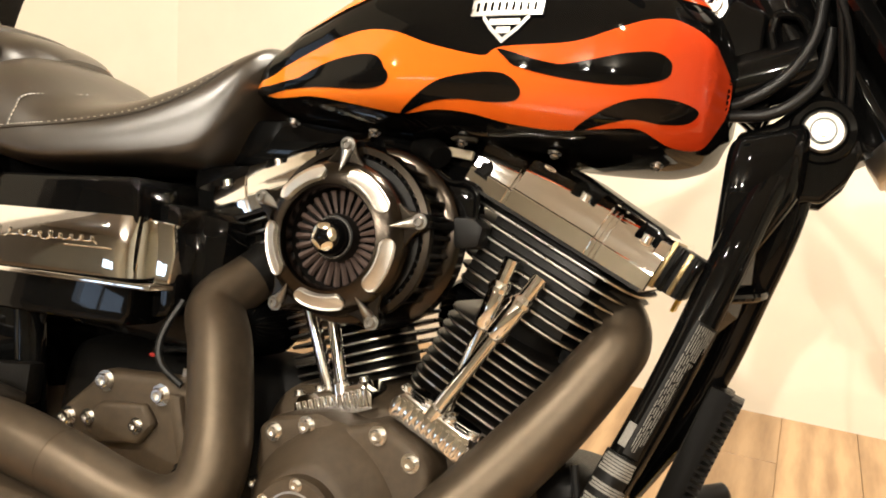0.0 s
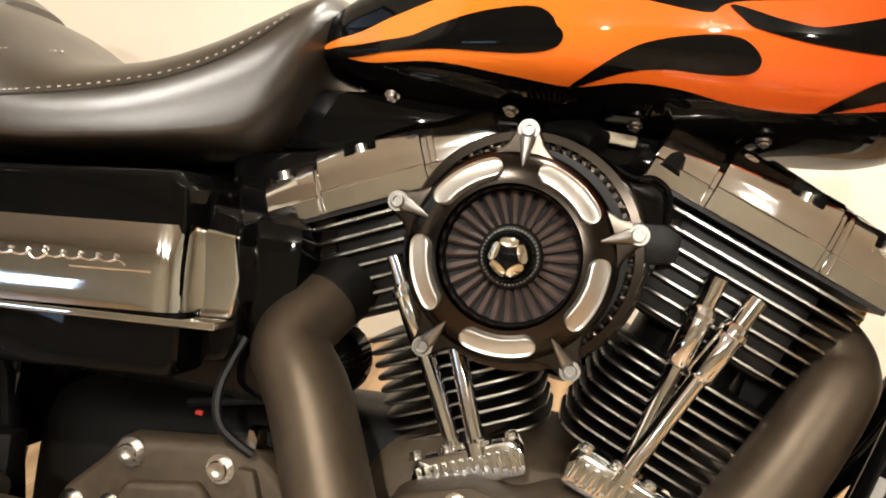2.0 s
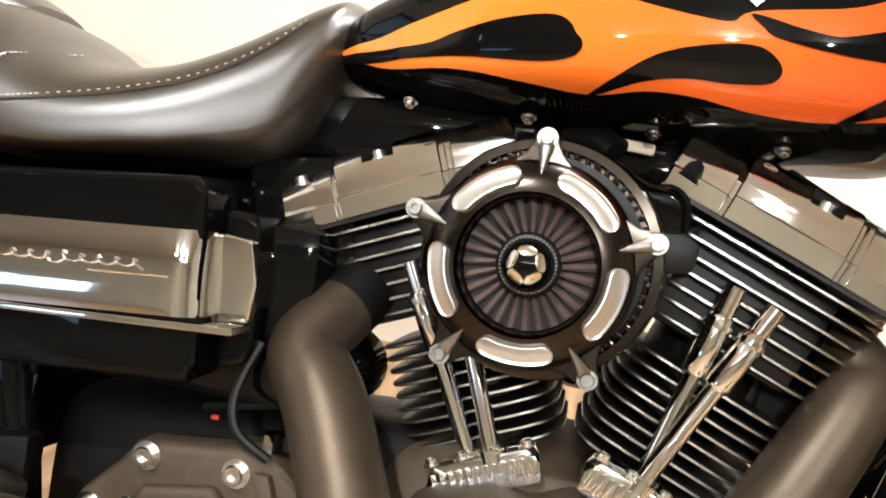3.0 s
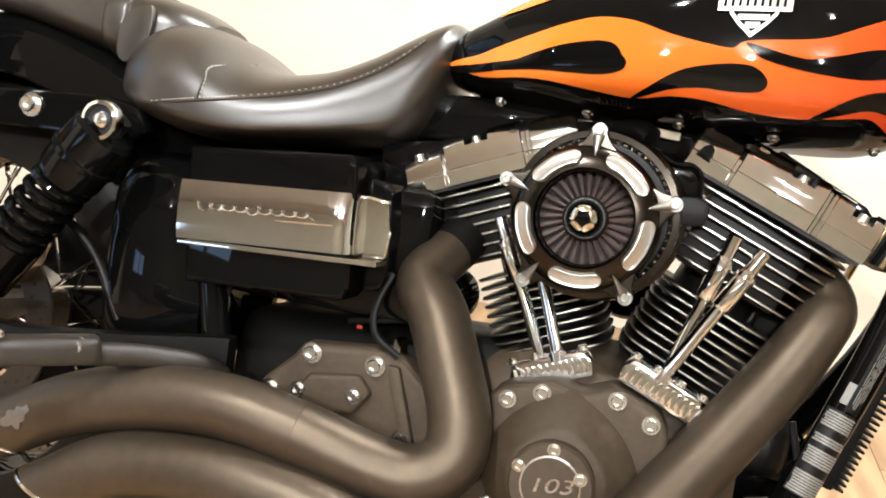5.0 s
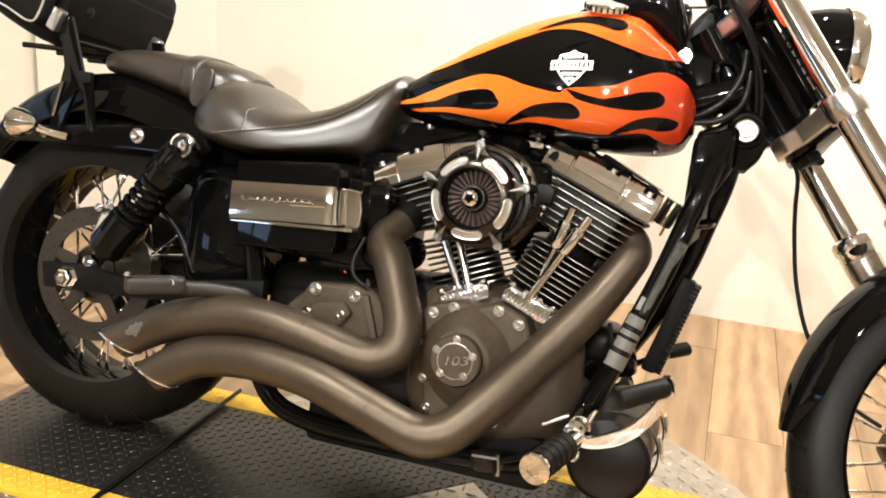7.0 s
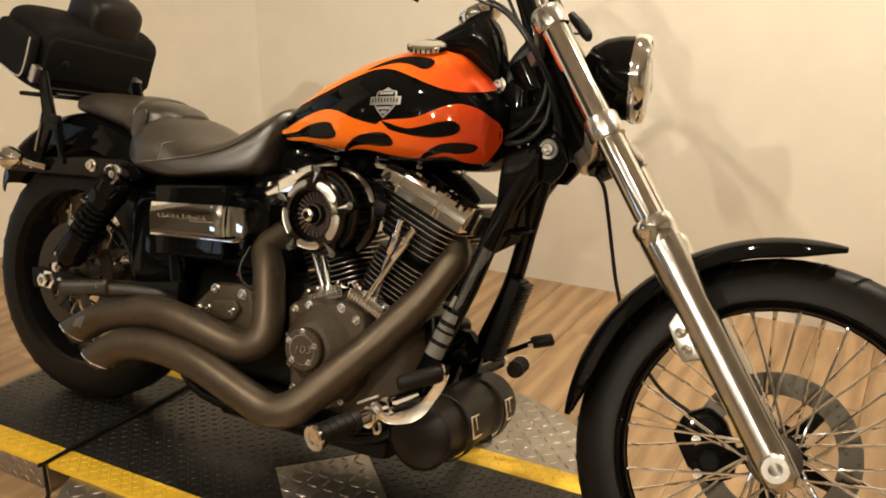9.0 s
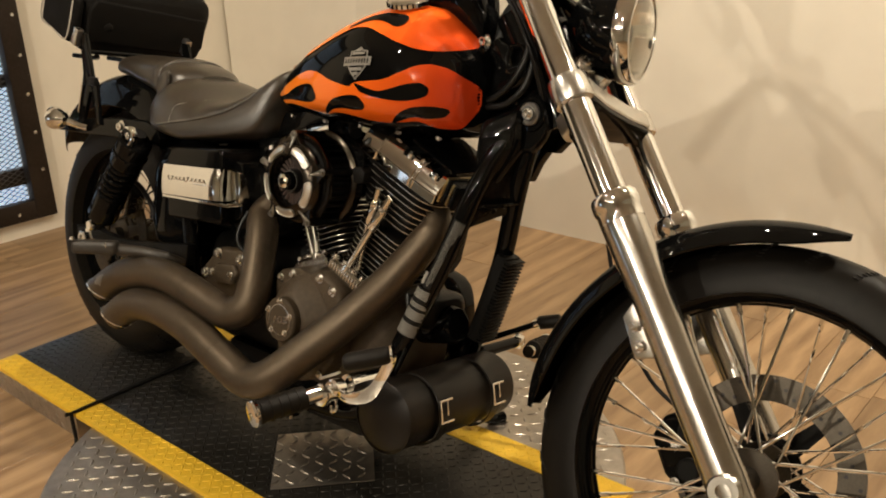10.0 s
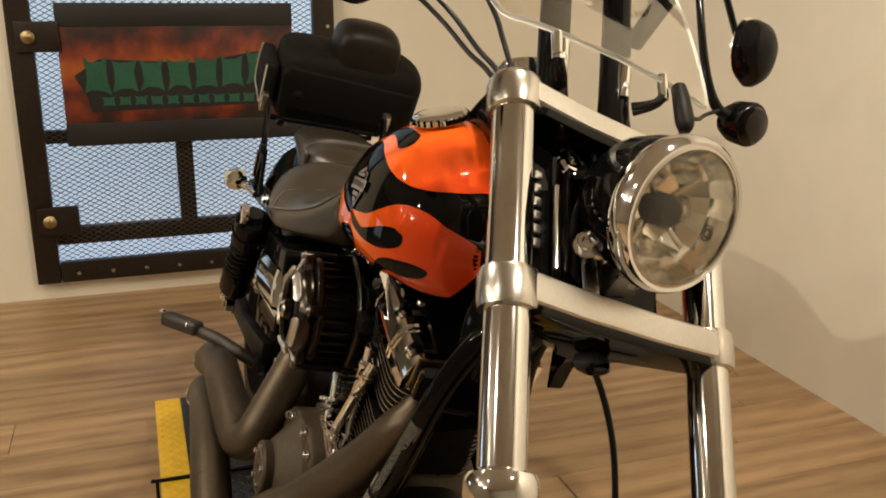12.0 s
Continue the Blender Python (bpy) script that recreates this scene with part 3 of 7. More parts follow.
part("sleeve", tube("sleeve", [(SEAM - 0.003, Y_OUT2 + 0.01, 0.004), (SEAM - 0.002, 0.0, 0.0045), (SEAM - 0.003, Y_OUT + 0.004, 0.0045), (SEAM - 0.002, Y_OUT - 0.008, 0.0), (SEAM, Y_OUT - 0.010, FLOOR + 0.006), (SEAM + 0.02, Y_OUT - 0.03, FLOOR + 0.005)], 0.0045, CABLE, 8), seam_cable)

# ---- the motorcycle ----
LEAN = pose(0, 0, 0, -12, 0, 0)
bike = thing("motorcycle", "black cruiser motorcycle with orange flames leaning on its stand", "motorcycle", LEAN)
bike.empty_display_size = 0.2

# -- fuel tank --
TANK = [  # x, half width, bottom, widest height, top
    (0.607, 0.036, 0.744, 0.758, 0.776), (0.616, 0.058, 0.737, 0.757, 0.791), (0.645, 0.090, 0.728, 0.756, 0.807), (0.690, 0.118, 0.720, 0.759, 0.835), (0.760, 0.145, 0.717, 0.766, 0.878),
    (0.850, 0.165, 0.714, 0.776, 0.922), (0.950, 0.174, 0.712, 0.784, 0.951), (1.040, 0.170, 0.712, 0.790, 0.945),
    (1.100, 0.150, 0.716, 0.795, 0.902), (1.138, 0.110, 0.730, 0.800, 0.868), (1.154, 0.050, 0.760, 0.803, 0.830)]


def smooth_row(rows, x):
    """Catmull-Rom through rows keyed by their first number."""
    xs = [r[0] for r in rows]
    x = min(max(x, xs[0]), xs[-1])
    i = max(0, min(len(rows) - 2, sum(1 for v in xs if v <= x) - 1))
    a, b, c, d = rows[max(i - 1, 0)], rows[i], rows[i + 1], rows[min(i + 2, len(rows) - 1)]
    t = (x - b[0]) / (c[0] - b[0])
    return [0.5 * (2 * b[k] + (c[k] - a[k]) * t + (2 * a[k] - 5 * b[k] + 4 * c[k] - d[k]) * t * t
                   + (3 * b[k] - a[k] - 3 * c[k] + d[k]) * t ** 3) for k in range(1, len(b))]


def tank_point(x, angle, lift=0.0):
    """A point of the tank's right side; angle in degrees from -90 (bottom) over 0 (widest) to 90 (top)."""
    w, low, mid, top = smooth_row(TANK, x)
    a = math.radians(angle)
    c, s = abs(math.cos(a)), abs(math.sin(a))
    p = 2 / 2.6 if angle > 0 else 2 / 2.6
    h = (top - mid) if angle > 0 else (mid - low)
    return (x, -(w + lift) * c ** p, mid + math.copysign((h + lift) * s ** p, angle))


rings = []
for x in np.concatenate([np.linspace(0.607, 0.70, 12)[:-1], np.linspace(0.70, 1.08, 30)[:-1], np.linspace(1.08, 1.154, 12)]):
    right = [tank_point(float(x), float(a)) for a in np.linspace(-90, 90, 33)]
    left = [(q[0], -q[1], q[2]) for q in reversed(right[1:-1])]
    rings.append(right + left)
tank = part("fuel_tank", rings_mesh("fuel_tank", rings, BLACK_PAINT, True, 60), bike, "gloss black fuel tank")


def tank_decal(name, outline, material_, lift, closed_steps=5, mirror=False):
    """Paint laid on the tank: an outline in (x, angle) filled, refined and wrapped round the tank."""
    pts = spline(outline, closed_steps, closed=True)
    bm = bmesh.new()
    vs = [bm.verts.new((p[0], p[1] * 0.0025, 0)) for p in pts]
    edges = [bm.edges.new((vs[i], vs[(i + 1) % len(vs)])) for i in range(len(vs))]
    bmesh.ops.triangle_fill(bm, use_beauty=True, edges=edges)
    for _ in range(6):
        long = [e for e in bm.edges if e.calc_length() > 0.0055 and not e.is_boundary]
        if not long:
            break
        bmesh.ops.subdivide_edges(bm, edges=long, cuts=1)
        bmesh.ops.triangulate(bm, faces=bm.faces[:])
    for v in bm.verts:
        x, y, z = tank_point(v.co.x, max(min(v.co.y / 0.0025, 90), -88), lift)
        v.co = (x, -y if mirror else y, z)
    me = mesh_from_bm(name, bm, material_, 0)
    me.shade_smooth()
    return part(name, me, tank)


def teardrop(name, tail, bend, head, radius, material_, lift, mirror=False):
    """A drop-shaped lick of paint: thin tail, bent body, round head."""
    mid = spline([tail, bend, head], 9)
    up, down = [], []
    for i, p in enumerate(mid):
        q = mid[min(i + 1, len(mid) - 1)] - mid[max(i - 1, 0)]
        d = np.array((q[0], q[1] * 0.0025))
        d /= np.linalg.norm(d)
        t = i / (len(mid) - 1)
        w = radius * (0.03 + 0.97 * t ** 0.85)
        n = np.array((-d[1] * w, d[0] * w / 0.0025))
        up.append(p + n)
        down.append(p - n)
    end = []
    for a in np.linspace(math.pi / 2, -math.pi / 2, 9)[1:-1]:
        end.append(mid[-1] + np.array(((d[0] * math.cos(a) - d[1] * math.sin(a)) * radius, (d[1] * math.cos(a) + d[0] * math.sin(a)) * radius / 0.0025)))
    return tank_decal(name, up + end + list(reversed(down)), material_, lift, 1, mirror)


LICK = [(0.624, -3), (0.669, 3), (0.715, 9), (0.757, 12), (0.794, 13), (0.830, 10), (0.878, 4), (0.934, 1), (0.953, 2.5), (1.020, 4), (1.057, 9), (1.087, 17), (1.110, 22), (1.130, 22), (1.148, 14), (1.153, -4), (1.150, -34), (1.136, -54), (1.112, -49), (1.085, -34),
        (1.050, -36), (1.007, -40), (0.963, -38), (0.924, -32), (0.887, -31), (0.846, -37), (0.797, -31), (0.731, -21), (0.668, -23)]
CROWN = [(0.680, 42), (0.744, 34), (0.820, 36), (0.867, 39), (0.900, 41), (0.945, 38), (0.988, 32), (1.036, 27), (1.070, 28), (1.105, 38), (1.124, 62), (1.112, 84), (1.02, 84), (0.92, 82), (0.82, 70), (0.74, 52)]
for flip in (False, True):
    tank_decal("flame_paint", LICK, FLAME, 0.0017, mirror=flip)
    tank_decal("flame_paint", CROWN, FLAME, 0.0017, mirror=flip)
    for outline in ([(0.618, -11), (0.640, -6), (0.665, -4), (0.709, -1), (0.747, 2), (0.783, 3.5), (0.818, 2.5), (0.836, -3), (0.832, -11), (0.809, -14.5), (0.773, -13), (0.735, -10.5), (0.700, -11.5), (0.676, -15), (0.650, -20), (0.628, -21)],
                    [(0.845, -38), (0.865, -22), (0.891, -9), (0.925, -4), (0.960, -4), (0.977, -12), (0.972, -20), (0.945, -22), (0.914, -21), (0.882, -25)],
                    [(0.950, 2), (0.985, 0.5), (1.015, 0), (1.046, 1), (1.074, 3), (1.095, 4), (1.107, 1), (1.100, -3.5), (1.068, -7), (1.028, -6), (0.990, -3)],
                    [(1.026, -39), (1.051, -23), (1.079, -14), (1.112, -13), (1.132, -19), (1.125, -28), (1.104, -29), (1.075, -27)]):
        tank_decal("drop_paint", outline, BLACK_PAINT, 0.0029, mirror=flip)
    teardrop("drop_paint", (0.880, 43), (0.950, 49), (1.012, 46), 0.0175, BLACK_PAINT, 0.0029, flip)


def tank_patch(name, outline, lift, material_, scale=1.0, at=(0.953, 12.7), turn=0.0):
    """A small emblem shape, given in centimetres round its middle, curved on to the tank."""
    c, s = math.cos(radians(turn)), math.sin(radians(turn))
    pts = [(at[0] + (x * c - y * s) * 0.01 * scale, at[1] + (x * s + y * c) * 0.01 * scale / 0.0041) for x, y in outline]
    return tank_decal(name, pts, material_, lift, 1)


SHIELD = [(-2.4, 1.0), (-2.2, 2.6), (-0.9, 2.9), (0, 3.8), (0.9, 2.9), (2.2, 2.6), (2.4, 1.0), (2.3, -1.3), (1.4, -2.6), (0, -3.9), (-1.4, -2.6), (-2.3, -1.3)]
tank_patch("emblem", SHIELD, 0.0022, SILVER_PRINT)
tank_patch("emblem_field", [(x * 0.86, y * 0.87) for x, y in SHIELD], 0.0030, BLACK_PAINT)
tank_patch("emblem_bar", [(-3.5, -1.0), (3.5, -1.0), (3.5, 1.1), (-3.5, 1.1)], 0.0038, SILVER_PRINT)
for bx in np.linspace(-3.0, 2.6, 9):
    tank_patch("emblem_mark", [(bx, -0.5), (bx + 0.26, -0.5), (bx + 0.26, 0.6), (bx, 0.6)], 0.0044, BLACK_PAINT)
for by, bw_ in ((1.9, 1.6), (2.7, 0.6), (-1.8, 1.5), (-2.7, 0.7)):
    tank_patch("emblem_bar", [(-bw_, by - 0.33), (bw_, by - 0.33), (bw_, by + 0.33), (-bw_, by + 0.33)], 0.0038, SILVER_PRINT)
console = part("dash_console", loft("dash_console", [(0.86, 0.010, 0.905, 0.912, 0.920), (0.92, 0.026, 0.930, 0.942, 0.955), (0.98, 0.038, 0.940, 0.965, 0.988), (1.03, 0.047, 0.935, 0.978, 1.015), (1.065, 0.050, 0.92, 0.985, 1.032), (1.095, 0.042, 0.90, 0.965, 1.005), (1.118, 0.024, 0.88, 0.92, 0.945)], BLACK_PAINT, 2.6), bike, "gloss black dash console")
part("speedometer", lathe("speedometer", [(0.044, 0), (0.047, 0.012), (0.044, 0.020), (0.038, 0.021), (0.038, 0.017), (0.001, 0.017)], CHROME, axis_to((1.055, 0, 1.02), (-0.5, 0, 0.9)), 32), console, "chrome-rimmed round dial")
CAP_M = axis_to((0.985, -0.082, 0.946), (0.05, -0.34, 0.9))
cap = part("fuel_cap", lathe("fuel_cap", [(0.036, 0), (0.040, 0.003), (0.0405, 0.010), (0.037, 0.0135), (0.026, 0.0155), (0.001, 0.016)], CHROME, CAP_M, 40), bike, "ribbed chrome fuel filler cap")
cap_rib = box("rib", (0.0042, 0.0034, 0.009), BLACK_PAINT, None, 0.001)
for i in range(24):
    a = 2 * math.pi * i / 24
    part("rib", cap_rib, cap, m=CAP_M @ pose(0.0395 * math.cos(a), 0.0395 * math.sin(a), 0.0075, 0, 0, math.degrees(a)))

# -- seat --
seat = part("seat", loft("seat", [(0.222, 0.060, 0.680, 0.695, 0.712), (0.236, 0.135, 0.650, 0.676, 0.742), (0.275, 0.168, 0.630, 0.660, 0.766), (0.33, 0.178, 0.620, 0.650, 0.756), (0.40, 0.174, 0.622, 0.640, 0.720), (0.47, 0.158, 0.630, 0.649, 0.727), (0.525, 0.140, 0.638, 0.660, 0.753), (0.575, 0.120, 0.648, 0.676, 0.788), (0.600, 0.106, 0.668, 0.702, 0.804), (0.617, 0.088, 0.705, 0.740, 0.810), (0.632, 0.060, 0.745, 0.768, 0.804)], LEATHER, 2.5, 6, 56), bike, "black stitched leather solo seat")


def seat_side(x, z, lift=0.001):
    rows = [(0.236, 0.135, 0.650, 0.676, 0.742), (0.275, 0.168, 0.630, 0.660, 0.766), (0.33, 0.178, 0.620, 0.650, 0.756), (0.40, 0.174, 0.622, 0.640, 0.720), (0.47, 0.158, 0.630, 0.649, 0.727), (0.525, 0.140, 0.638, 0.660, 0.753), (0.575, 0.120, 0.648, 0.676, 0.788), (0.600, 0.106, 0.668, 0.702, 0.804)]
    w, low, mid, top = smooth_row(rows, x)
    h = (top - mid) if z > mid else (mid - low)
    return (x, -(w + lift) * max(1 - min(abs(z - mid) / h, 0.999) ** 2.5, 0.001) ** 0.4, z)


def stitches(name, route, parent, material_=None, pitch=0.0045, r=0.0005):
    """A row of separate stitches along a path."""
    pts = [Vector(q) for q in spline(route, 14)]
    bm, run = bmesh.new(), 0.0
    for a, b in zip(pts, pts[1:]):
        run += (b - a).length
        if run >= pitch:
            run = 0.0
            m = axis_to((a + b) / 2, b - a)
            bmesh.ops.create_cube(bm, size=1, matrix=m @ Matrix.Diagonal((r * 2, r * 2, pitch * 0.62, 1)))
    return part(name, mesh_from_bm(name, bm, material_ or THREAD, 0), parent, kind="stuff")


seam_line = [seat_side(x, z) for x, z in ((0.300, 0.650), (0.36, 0.661), (0.42, 0.674), (0.471, 0.688), (0.522, 0.708), (0.565, 0.738), (0.597, 0.774))]
part("seam", tube("seam", seam_line, 0.0012, LEATHER, 6), seat)
stitches("stitching", [(x, y - 0.0012, z + 0.003) for x, y, z in seam_line], seat)
cross_seam = [seat_side(0.362, z) for z in (0.662, 0.685, 0.705)] + [seat_side(0.385, 0.720)]
part("seam", tube("seam", cross_seam, 0.0011, LEATHER, 6), seat)
stitches("stitching", [(x + 0.003, y - 0.001, z) for x, y, z in cross_seam], seat)
pillion = part("pillion_pad", loft("pillion_pad", [(-0.035, 0.05, 0.752, 0.765, 0.778), (-0.02, 0.082, 0.748, 0.768, 0.795), (0.03, 0.090, 0.742, 0.772, 0.806), (0.12, 0.098, 0.722, 0.760, 0.806), (0.20, 0.100, 0.705, 0.748, 0.800), (0.26, 0.092, 0.700, 0.742, 0.790), (0.30, 0.06, 0.715, 0.74, 0.772)], LEATHER, 2.8, 6, 40), bike, "black leather pillion pad")
strap_rows = [(0.172, 0.1025, 0.706, 0.752, 0.806), (0.176, 0.1045, 0.704, 0.752, 0.808), (0.200, 0.1045, 0.700, 0.748, 0.805), (0.204, 0.1025, 0.702, 0.748, 0.803)]
part("strap", loft("strap", strap_rows, LEATHER, 2.8, 2, 40), pillion, "leather strap over the pad")
loop = [(0.235, -0.1035, 0.775), (0.205, -0.108, 0.755), (0.200, -0.112, 0.715), (0.215, -0.112, 0.700), (0.240, -0.110, 0.725), (0.245, -0.105, 0.765)]
part("grab_flap", slab("grab_flap", [(x, z) for x, _, z in spline(loop, 4, True)], 0.0985, 0.1065, LEATHER, SIDE, 0.003), pillion, "stitched leather flap")

# -- rear fender, struts, sissy bar --
WR = Vector((0.0, 0.0, 0.330))


def arc_shell(name, centre, radius, width, a0, a1, material_, thick=0.003, crown=0.035, taper0=1.0, taper1=1.0, n=36, k=17, drop=0.0):
    """A fender: an arched strip with rounded flanks, thickness and free edges."""
    outer, innr = [], []
    for i in range(n):
        t = i / (n - 1)
        a = radians(a0 + (a1 - a0) * t)
        wscale = 1.0
        if t < 0.16:
            wscale = taper0 + (1 - taper0) * math.sin(t / 0.16 * math.pi / 2)
        if t > 0.84:
            wscale = taper1 + (1 - taper1) * math.sin((1 - t) / 0.16 * math.pi / 2)
        row_o, row_i = [], []
        for j in range(k):
            u = 2 * j / (k - 1) - 1
            r = radius + crown - (crown * abs(u) ** 3.0 + drop * abs(u) ** 6) * wscale
            d = Vector((math.cos(a), 0, math.sin(a)))
            y = u * width * wscale
            row_o.append(centre + d * r + Vector((0, y, 0)))
            row_i.append(centre + d * (r - thick) + Vector((0, y * (1 - thick / width), 0)))
        outer.append(row_o)
        innr.append(row_i)
    rings_ = [o + list(reversed(i_)) for o, i_ in zip(outer, innr)]
    return rings_mesh(name, rings_, material_, True, 40)


part("rear_fender", arc_shell("rear_fender", WR + Vector((0.0, 0, 0.008)), 0.372, 0.105, 32, 152, BLACK_PAINT, crown=0.045, drop=0.04, taper1=0.55), bike, "gloss black rear fender")
strut = part("fender_strut", slab("fender_strut", [(-0.215, 0.600), (-0.20, 0.585), (-0.05, 0.590), (0.10, 0.598), (0.255, 0.600), (0.285, 0.615), (0.270, 0.645), (0.22, 0.652), (0.10, 0.648), (-0.02, 0.635), (-0.12, 0.622), (-0.20, 0.615)], 0.125, 0.148, BLACK_PAINT, SIDE, 0.006, 3), bike, "gloss black fender strut")
bolt(strut, 0.121, -0.148, 0.628, 0.0105)
bolt(strut, -0.10, -0.148, 0.605, 0.0045, material_=STEEL)
part("fender_strut", slab("fender_strut", [(-0.215, 0.600), (-0.05, 0.590), (0.255, 0.600), (0.270, 0.645), (0.10, 0.648), (-0.12, 0.622)], -0.148, -0.125, BLACK_PAINT, SIDE, 0.006, 3), bike)
for sy, sn in ((-0.150, 1), (0.150, -1)):
    up = part("sissy_bar_upright", slab("sissy_bar_upright", [(-0.090, 0.600), (-0.062, 0.745), (-0.075, 0.800), (-0.085, 0.845), (-0.055, 0.845), (-0.035, 0.790), (-0.012, 0.728), (0.005, 0.728), (0.025, 0.620), (0.005, 0.625), (-0.010, 0.700), (-0.028, 0.700), (-0.060, 0.612)], -sy - 0.005, -sy + 0.005, BLACK_PAINT, SIDE, 0.003), bike, "black steel sissy bar upright")
    part("docking_rod", tube("docking_rod", [(-0.074, sy - sn * 0.008, 0.645), (-0.058, sy - sn * 0.008, 0.715)], 0.0035, CHROME, 10, straight=True), up, "chrome docking rod")
    part("latch", box("latch", (0.030, 0.014, 0.022), BLACK_PLASTIC, pose(-0.004, sy - sn * 0.008, 0.728), 0.004), up)
    part("latch", box("latch", (0.024, 0.018, 0.045), STEEL, pose(-0.085, sy - sn * 0.010, 0.835, 0, 25, 0), 0.004), up)

# -- rear signal --
for sy in (-1, 1):
    sig = part("rear_signal", tube("rear_signal", [(-0.04, sy * 0.15, 0.607), (-0.075, sy * 0.165, 0.612), (-0.098, sy * 0.182, 0.620)], [0.009, 0.008, 0.010], CHROME, 12), bike, "chrome bullet turn signal")
    part("shell", lathe("shell", [(0.006, -0.040), (0.018, -0.030), (0.027, -0.010), (0.030, 0.008), (0.028, 0.012), (0.0005, 0.014)], CHROME, axis_to((-0.122, sy * 0.192, 0.623), (-1, 0, 0)), 24), sig)
    part("lens", lathe("lens", [(0.027, 0.010), (0.024, 0.018), (0.012, 0.023), (0.0005, 0.024)], SMOKE, axis_to((-0.122, sy * 0.192, 0.623), (-1, 0, 0)), 24), sig, "smoked lens")


# -- wheels --
def tyre_profile(radius, width, depth):
    """Closed section: bead, sidewall, rounded tread."""
    out = []
    for a in np.linspace(-100, 100, 25):
        c, s = math.cos(radians(a)), math.sin(radians(a))
        out.append((radius - depth + depth * max(c, -0.2) ** (0.8) if c > 0 else radius - depth + depth * 0.0 + c * depth * 0.35, width * math.copysign(abs(s) ** 0.85, s)))
    return out


def wheel(kind, m, radius, half, depth, rim_material, rim_half, spokes, hub_r, hub_half, disc_at, disc_r, grooves):
    """A laced wheel; local z is the axle."""
    w = part(kind, hoop("rim", [(radius - depth - 0.004, -rim_half), (radius - depth + 0.008, -rim_half - 0.003), (radius - depth + 0.010, -rim_half + 0.006), (radius - depth - 0.006, -rim_half + 0.012), (radius - depth - 0.018, -rim_half * 0.45), (radius - depth - 0.021, 0), (radius - depth - 0.018, rim_half * 0.45),
             (radius - depth - 0.006, rim_half - 0.012), (radius - depth + 0.010, rim_half - 0.006), (radius - depth + 0.008, rim_half + 0.003), (radius - depth - 0.004, rim_half), (radius - depth - 0.014, rim_half * 0.6), (radius - depth - 0.0225, 0.0), (radius - depth - 0.014, -rim_half * 0.6)], rim_material, m, 72), bike, "laced wheel with steel spokes")
    part("tyre", hoop("tyre", tyre_profile(radius, half, depth), RUBBER, m, 96, 60), w, "black rubber tyre")
    gm = bmesh.new()
    for i in range(grooves):
        a = 2 * math.pi * i / grooves
        for sgn in (-1, 1):
            for u in np.linspace(0.25, 0.80, 6):
                b = a + sgn * 0.02 + (u - 0.2) * 0.10
                tilt = u * 62
                rr = radius - depth + depth * math.cos(radians(tilt)) ** 0.8 + 0.0004
                p = Vector((rr * math.cos(b), rr * math.sin(b), sgn * half * math.sin(radians(tilt)) ** 0.85))
                q = axis_to(p, Vector((math.cos(b), math.sin(b), sgn * 0.6 * u)))
                bmesh.ops.create_cube(gm, size=1, matrix=m @ q @ Matrix.Diagonal((0.008, 0.0035, 0.002, 1)))
    part("tread_relief", mesh_from_bm("tread_relief", gm, BLACK_PLASTIC, 0), w, kind="stuff")
    part("hub", lathe("hub", [(0.012, -hub_half - 0.02), (0.018, -hub_half - 0.02), (0.020, -hub_half), (hub_r * 1.25, -hub_half + 0.004), (hub_r * 1.25, -hub_half + 0.014), (hub_r * 0.75, -hub_half + 0.028), (hub_r * 0.7, hub_half - 0.028), (hub_r * 1.25, hub_half - 0.014), (hub_r * 1.25, hub_half - 0.004), (0.020, hub_half), (0.018, hub_half + 0.02), (0.012, hub_half + 0.02)], DISC_STEEL, m, 32), w, "dull steel hub")
    me = None
    for i in range(spokes):
        side = -1 if i % 2 else 1
        a = 2 * math.pi * i / spokes
        lead = 0.62 if (i // 2) % 2 else -0.62
        p = Vector((hub_r * 1.1 * math.cos(a + lead), hub_r * 1.1 * math.sin(a + lead), side * (hub_half - 0.008)))
        q = Vector(((radius - depth - 0.018) * math.cos(a), (radius - depth - 0.018) * math.sin(a), side * 0.006))
        length = (q - p).length
        if me is None:
            me = lathe("spoke", [(0.0026, 0), (0.0026, length - 0.022), (0.0040, length - 0.020), (0.0040, length)], CHROME, sides=8)
        part("spoke", me, w, m=m @ axis_to(p, q - p))
    dz, sgn = disc_at
    disc = part("brake_disc", hoop("brake_disc", [(disc_r * 0.72, -0.0025), (disc_r, -0.0025), (disc_r, 0.0025), (disc_r * 0.72, 0.0025)], DISC_STEEL, m @ Matrix.Translation((0, 0, dz)), 64), w, "drilled steel brake disc")
    part("carrier", hoop("carrier", [(hub_r * 1.1, -0.004), (disc_r * 0.38, -0.005), (disc_r * 0.38, 0.003), (hub_r * 1.1, 0.003)], BLACK_POWDER if sgn > 0 else DISC_STEEL, m @ Matrix.Translation((0, 0, dz)), 40), w)
    arm = None
    for i in range(5):
        a = 2 * math.pi * i / 5 + 0.3
        if arm is None:
            arm = slab("disc_arm", [(disc_r * 0.34, -0.016), (disc_r * 0.76, -0.011), (disc_r * 0.76, 0.011), (disc_r * 0.34, 0.016)], -0.003, 0.002, BLACK_POWDER if sgn > 0 else DISC_STEEL, None, 0.001)
        part("disc_arm", arm, w, m=m @ Matrix.Translation((0, 0, dz)) @ pose(0, 0, 0, 0, 0, math.degrees(a)))
    holes = bmesh.new()
    for i in range(48):
        a = 2 * math.pi * i / 48
        r = disc_r * (0.80, 0.87, 0.94)[i % 3]
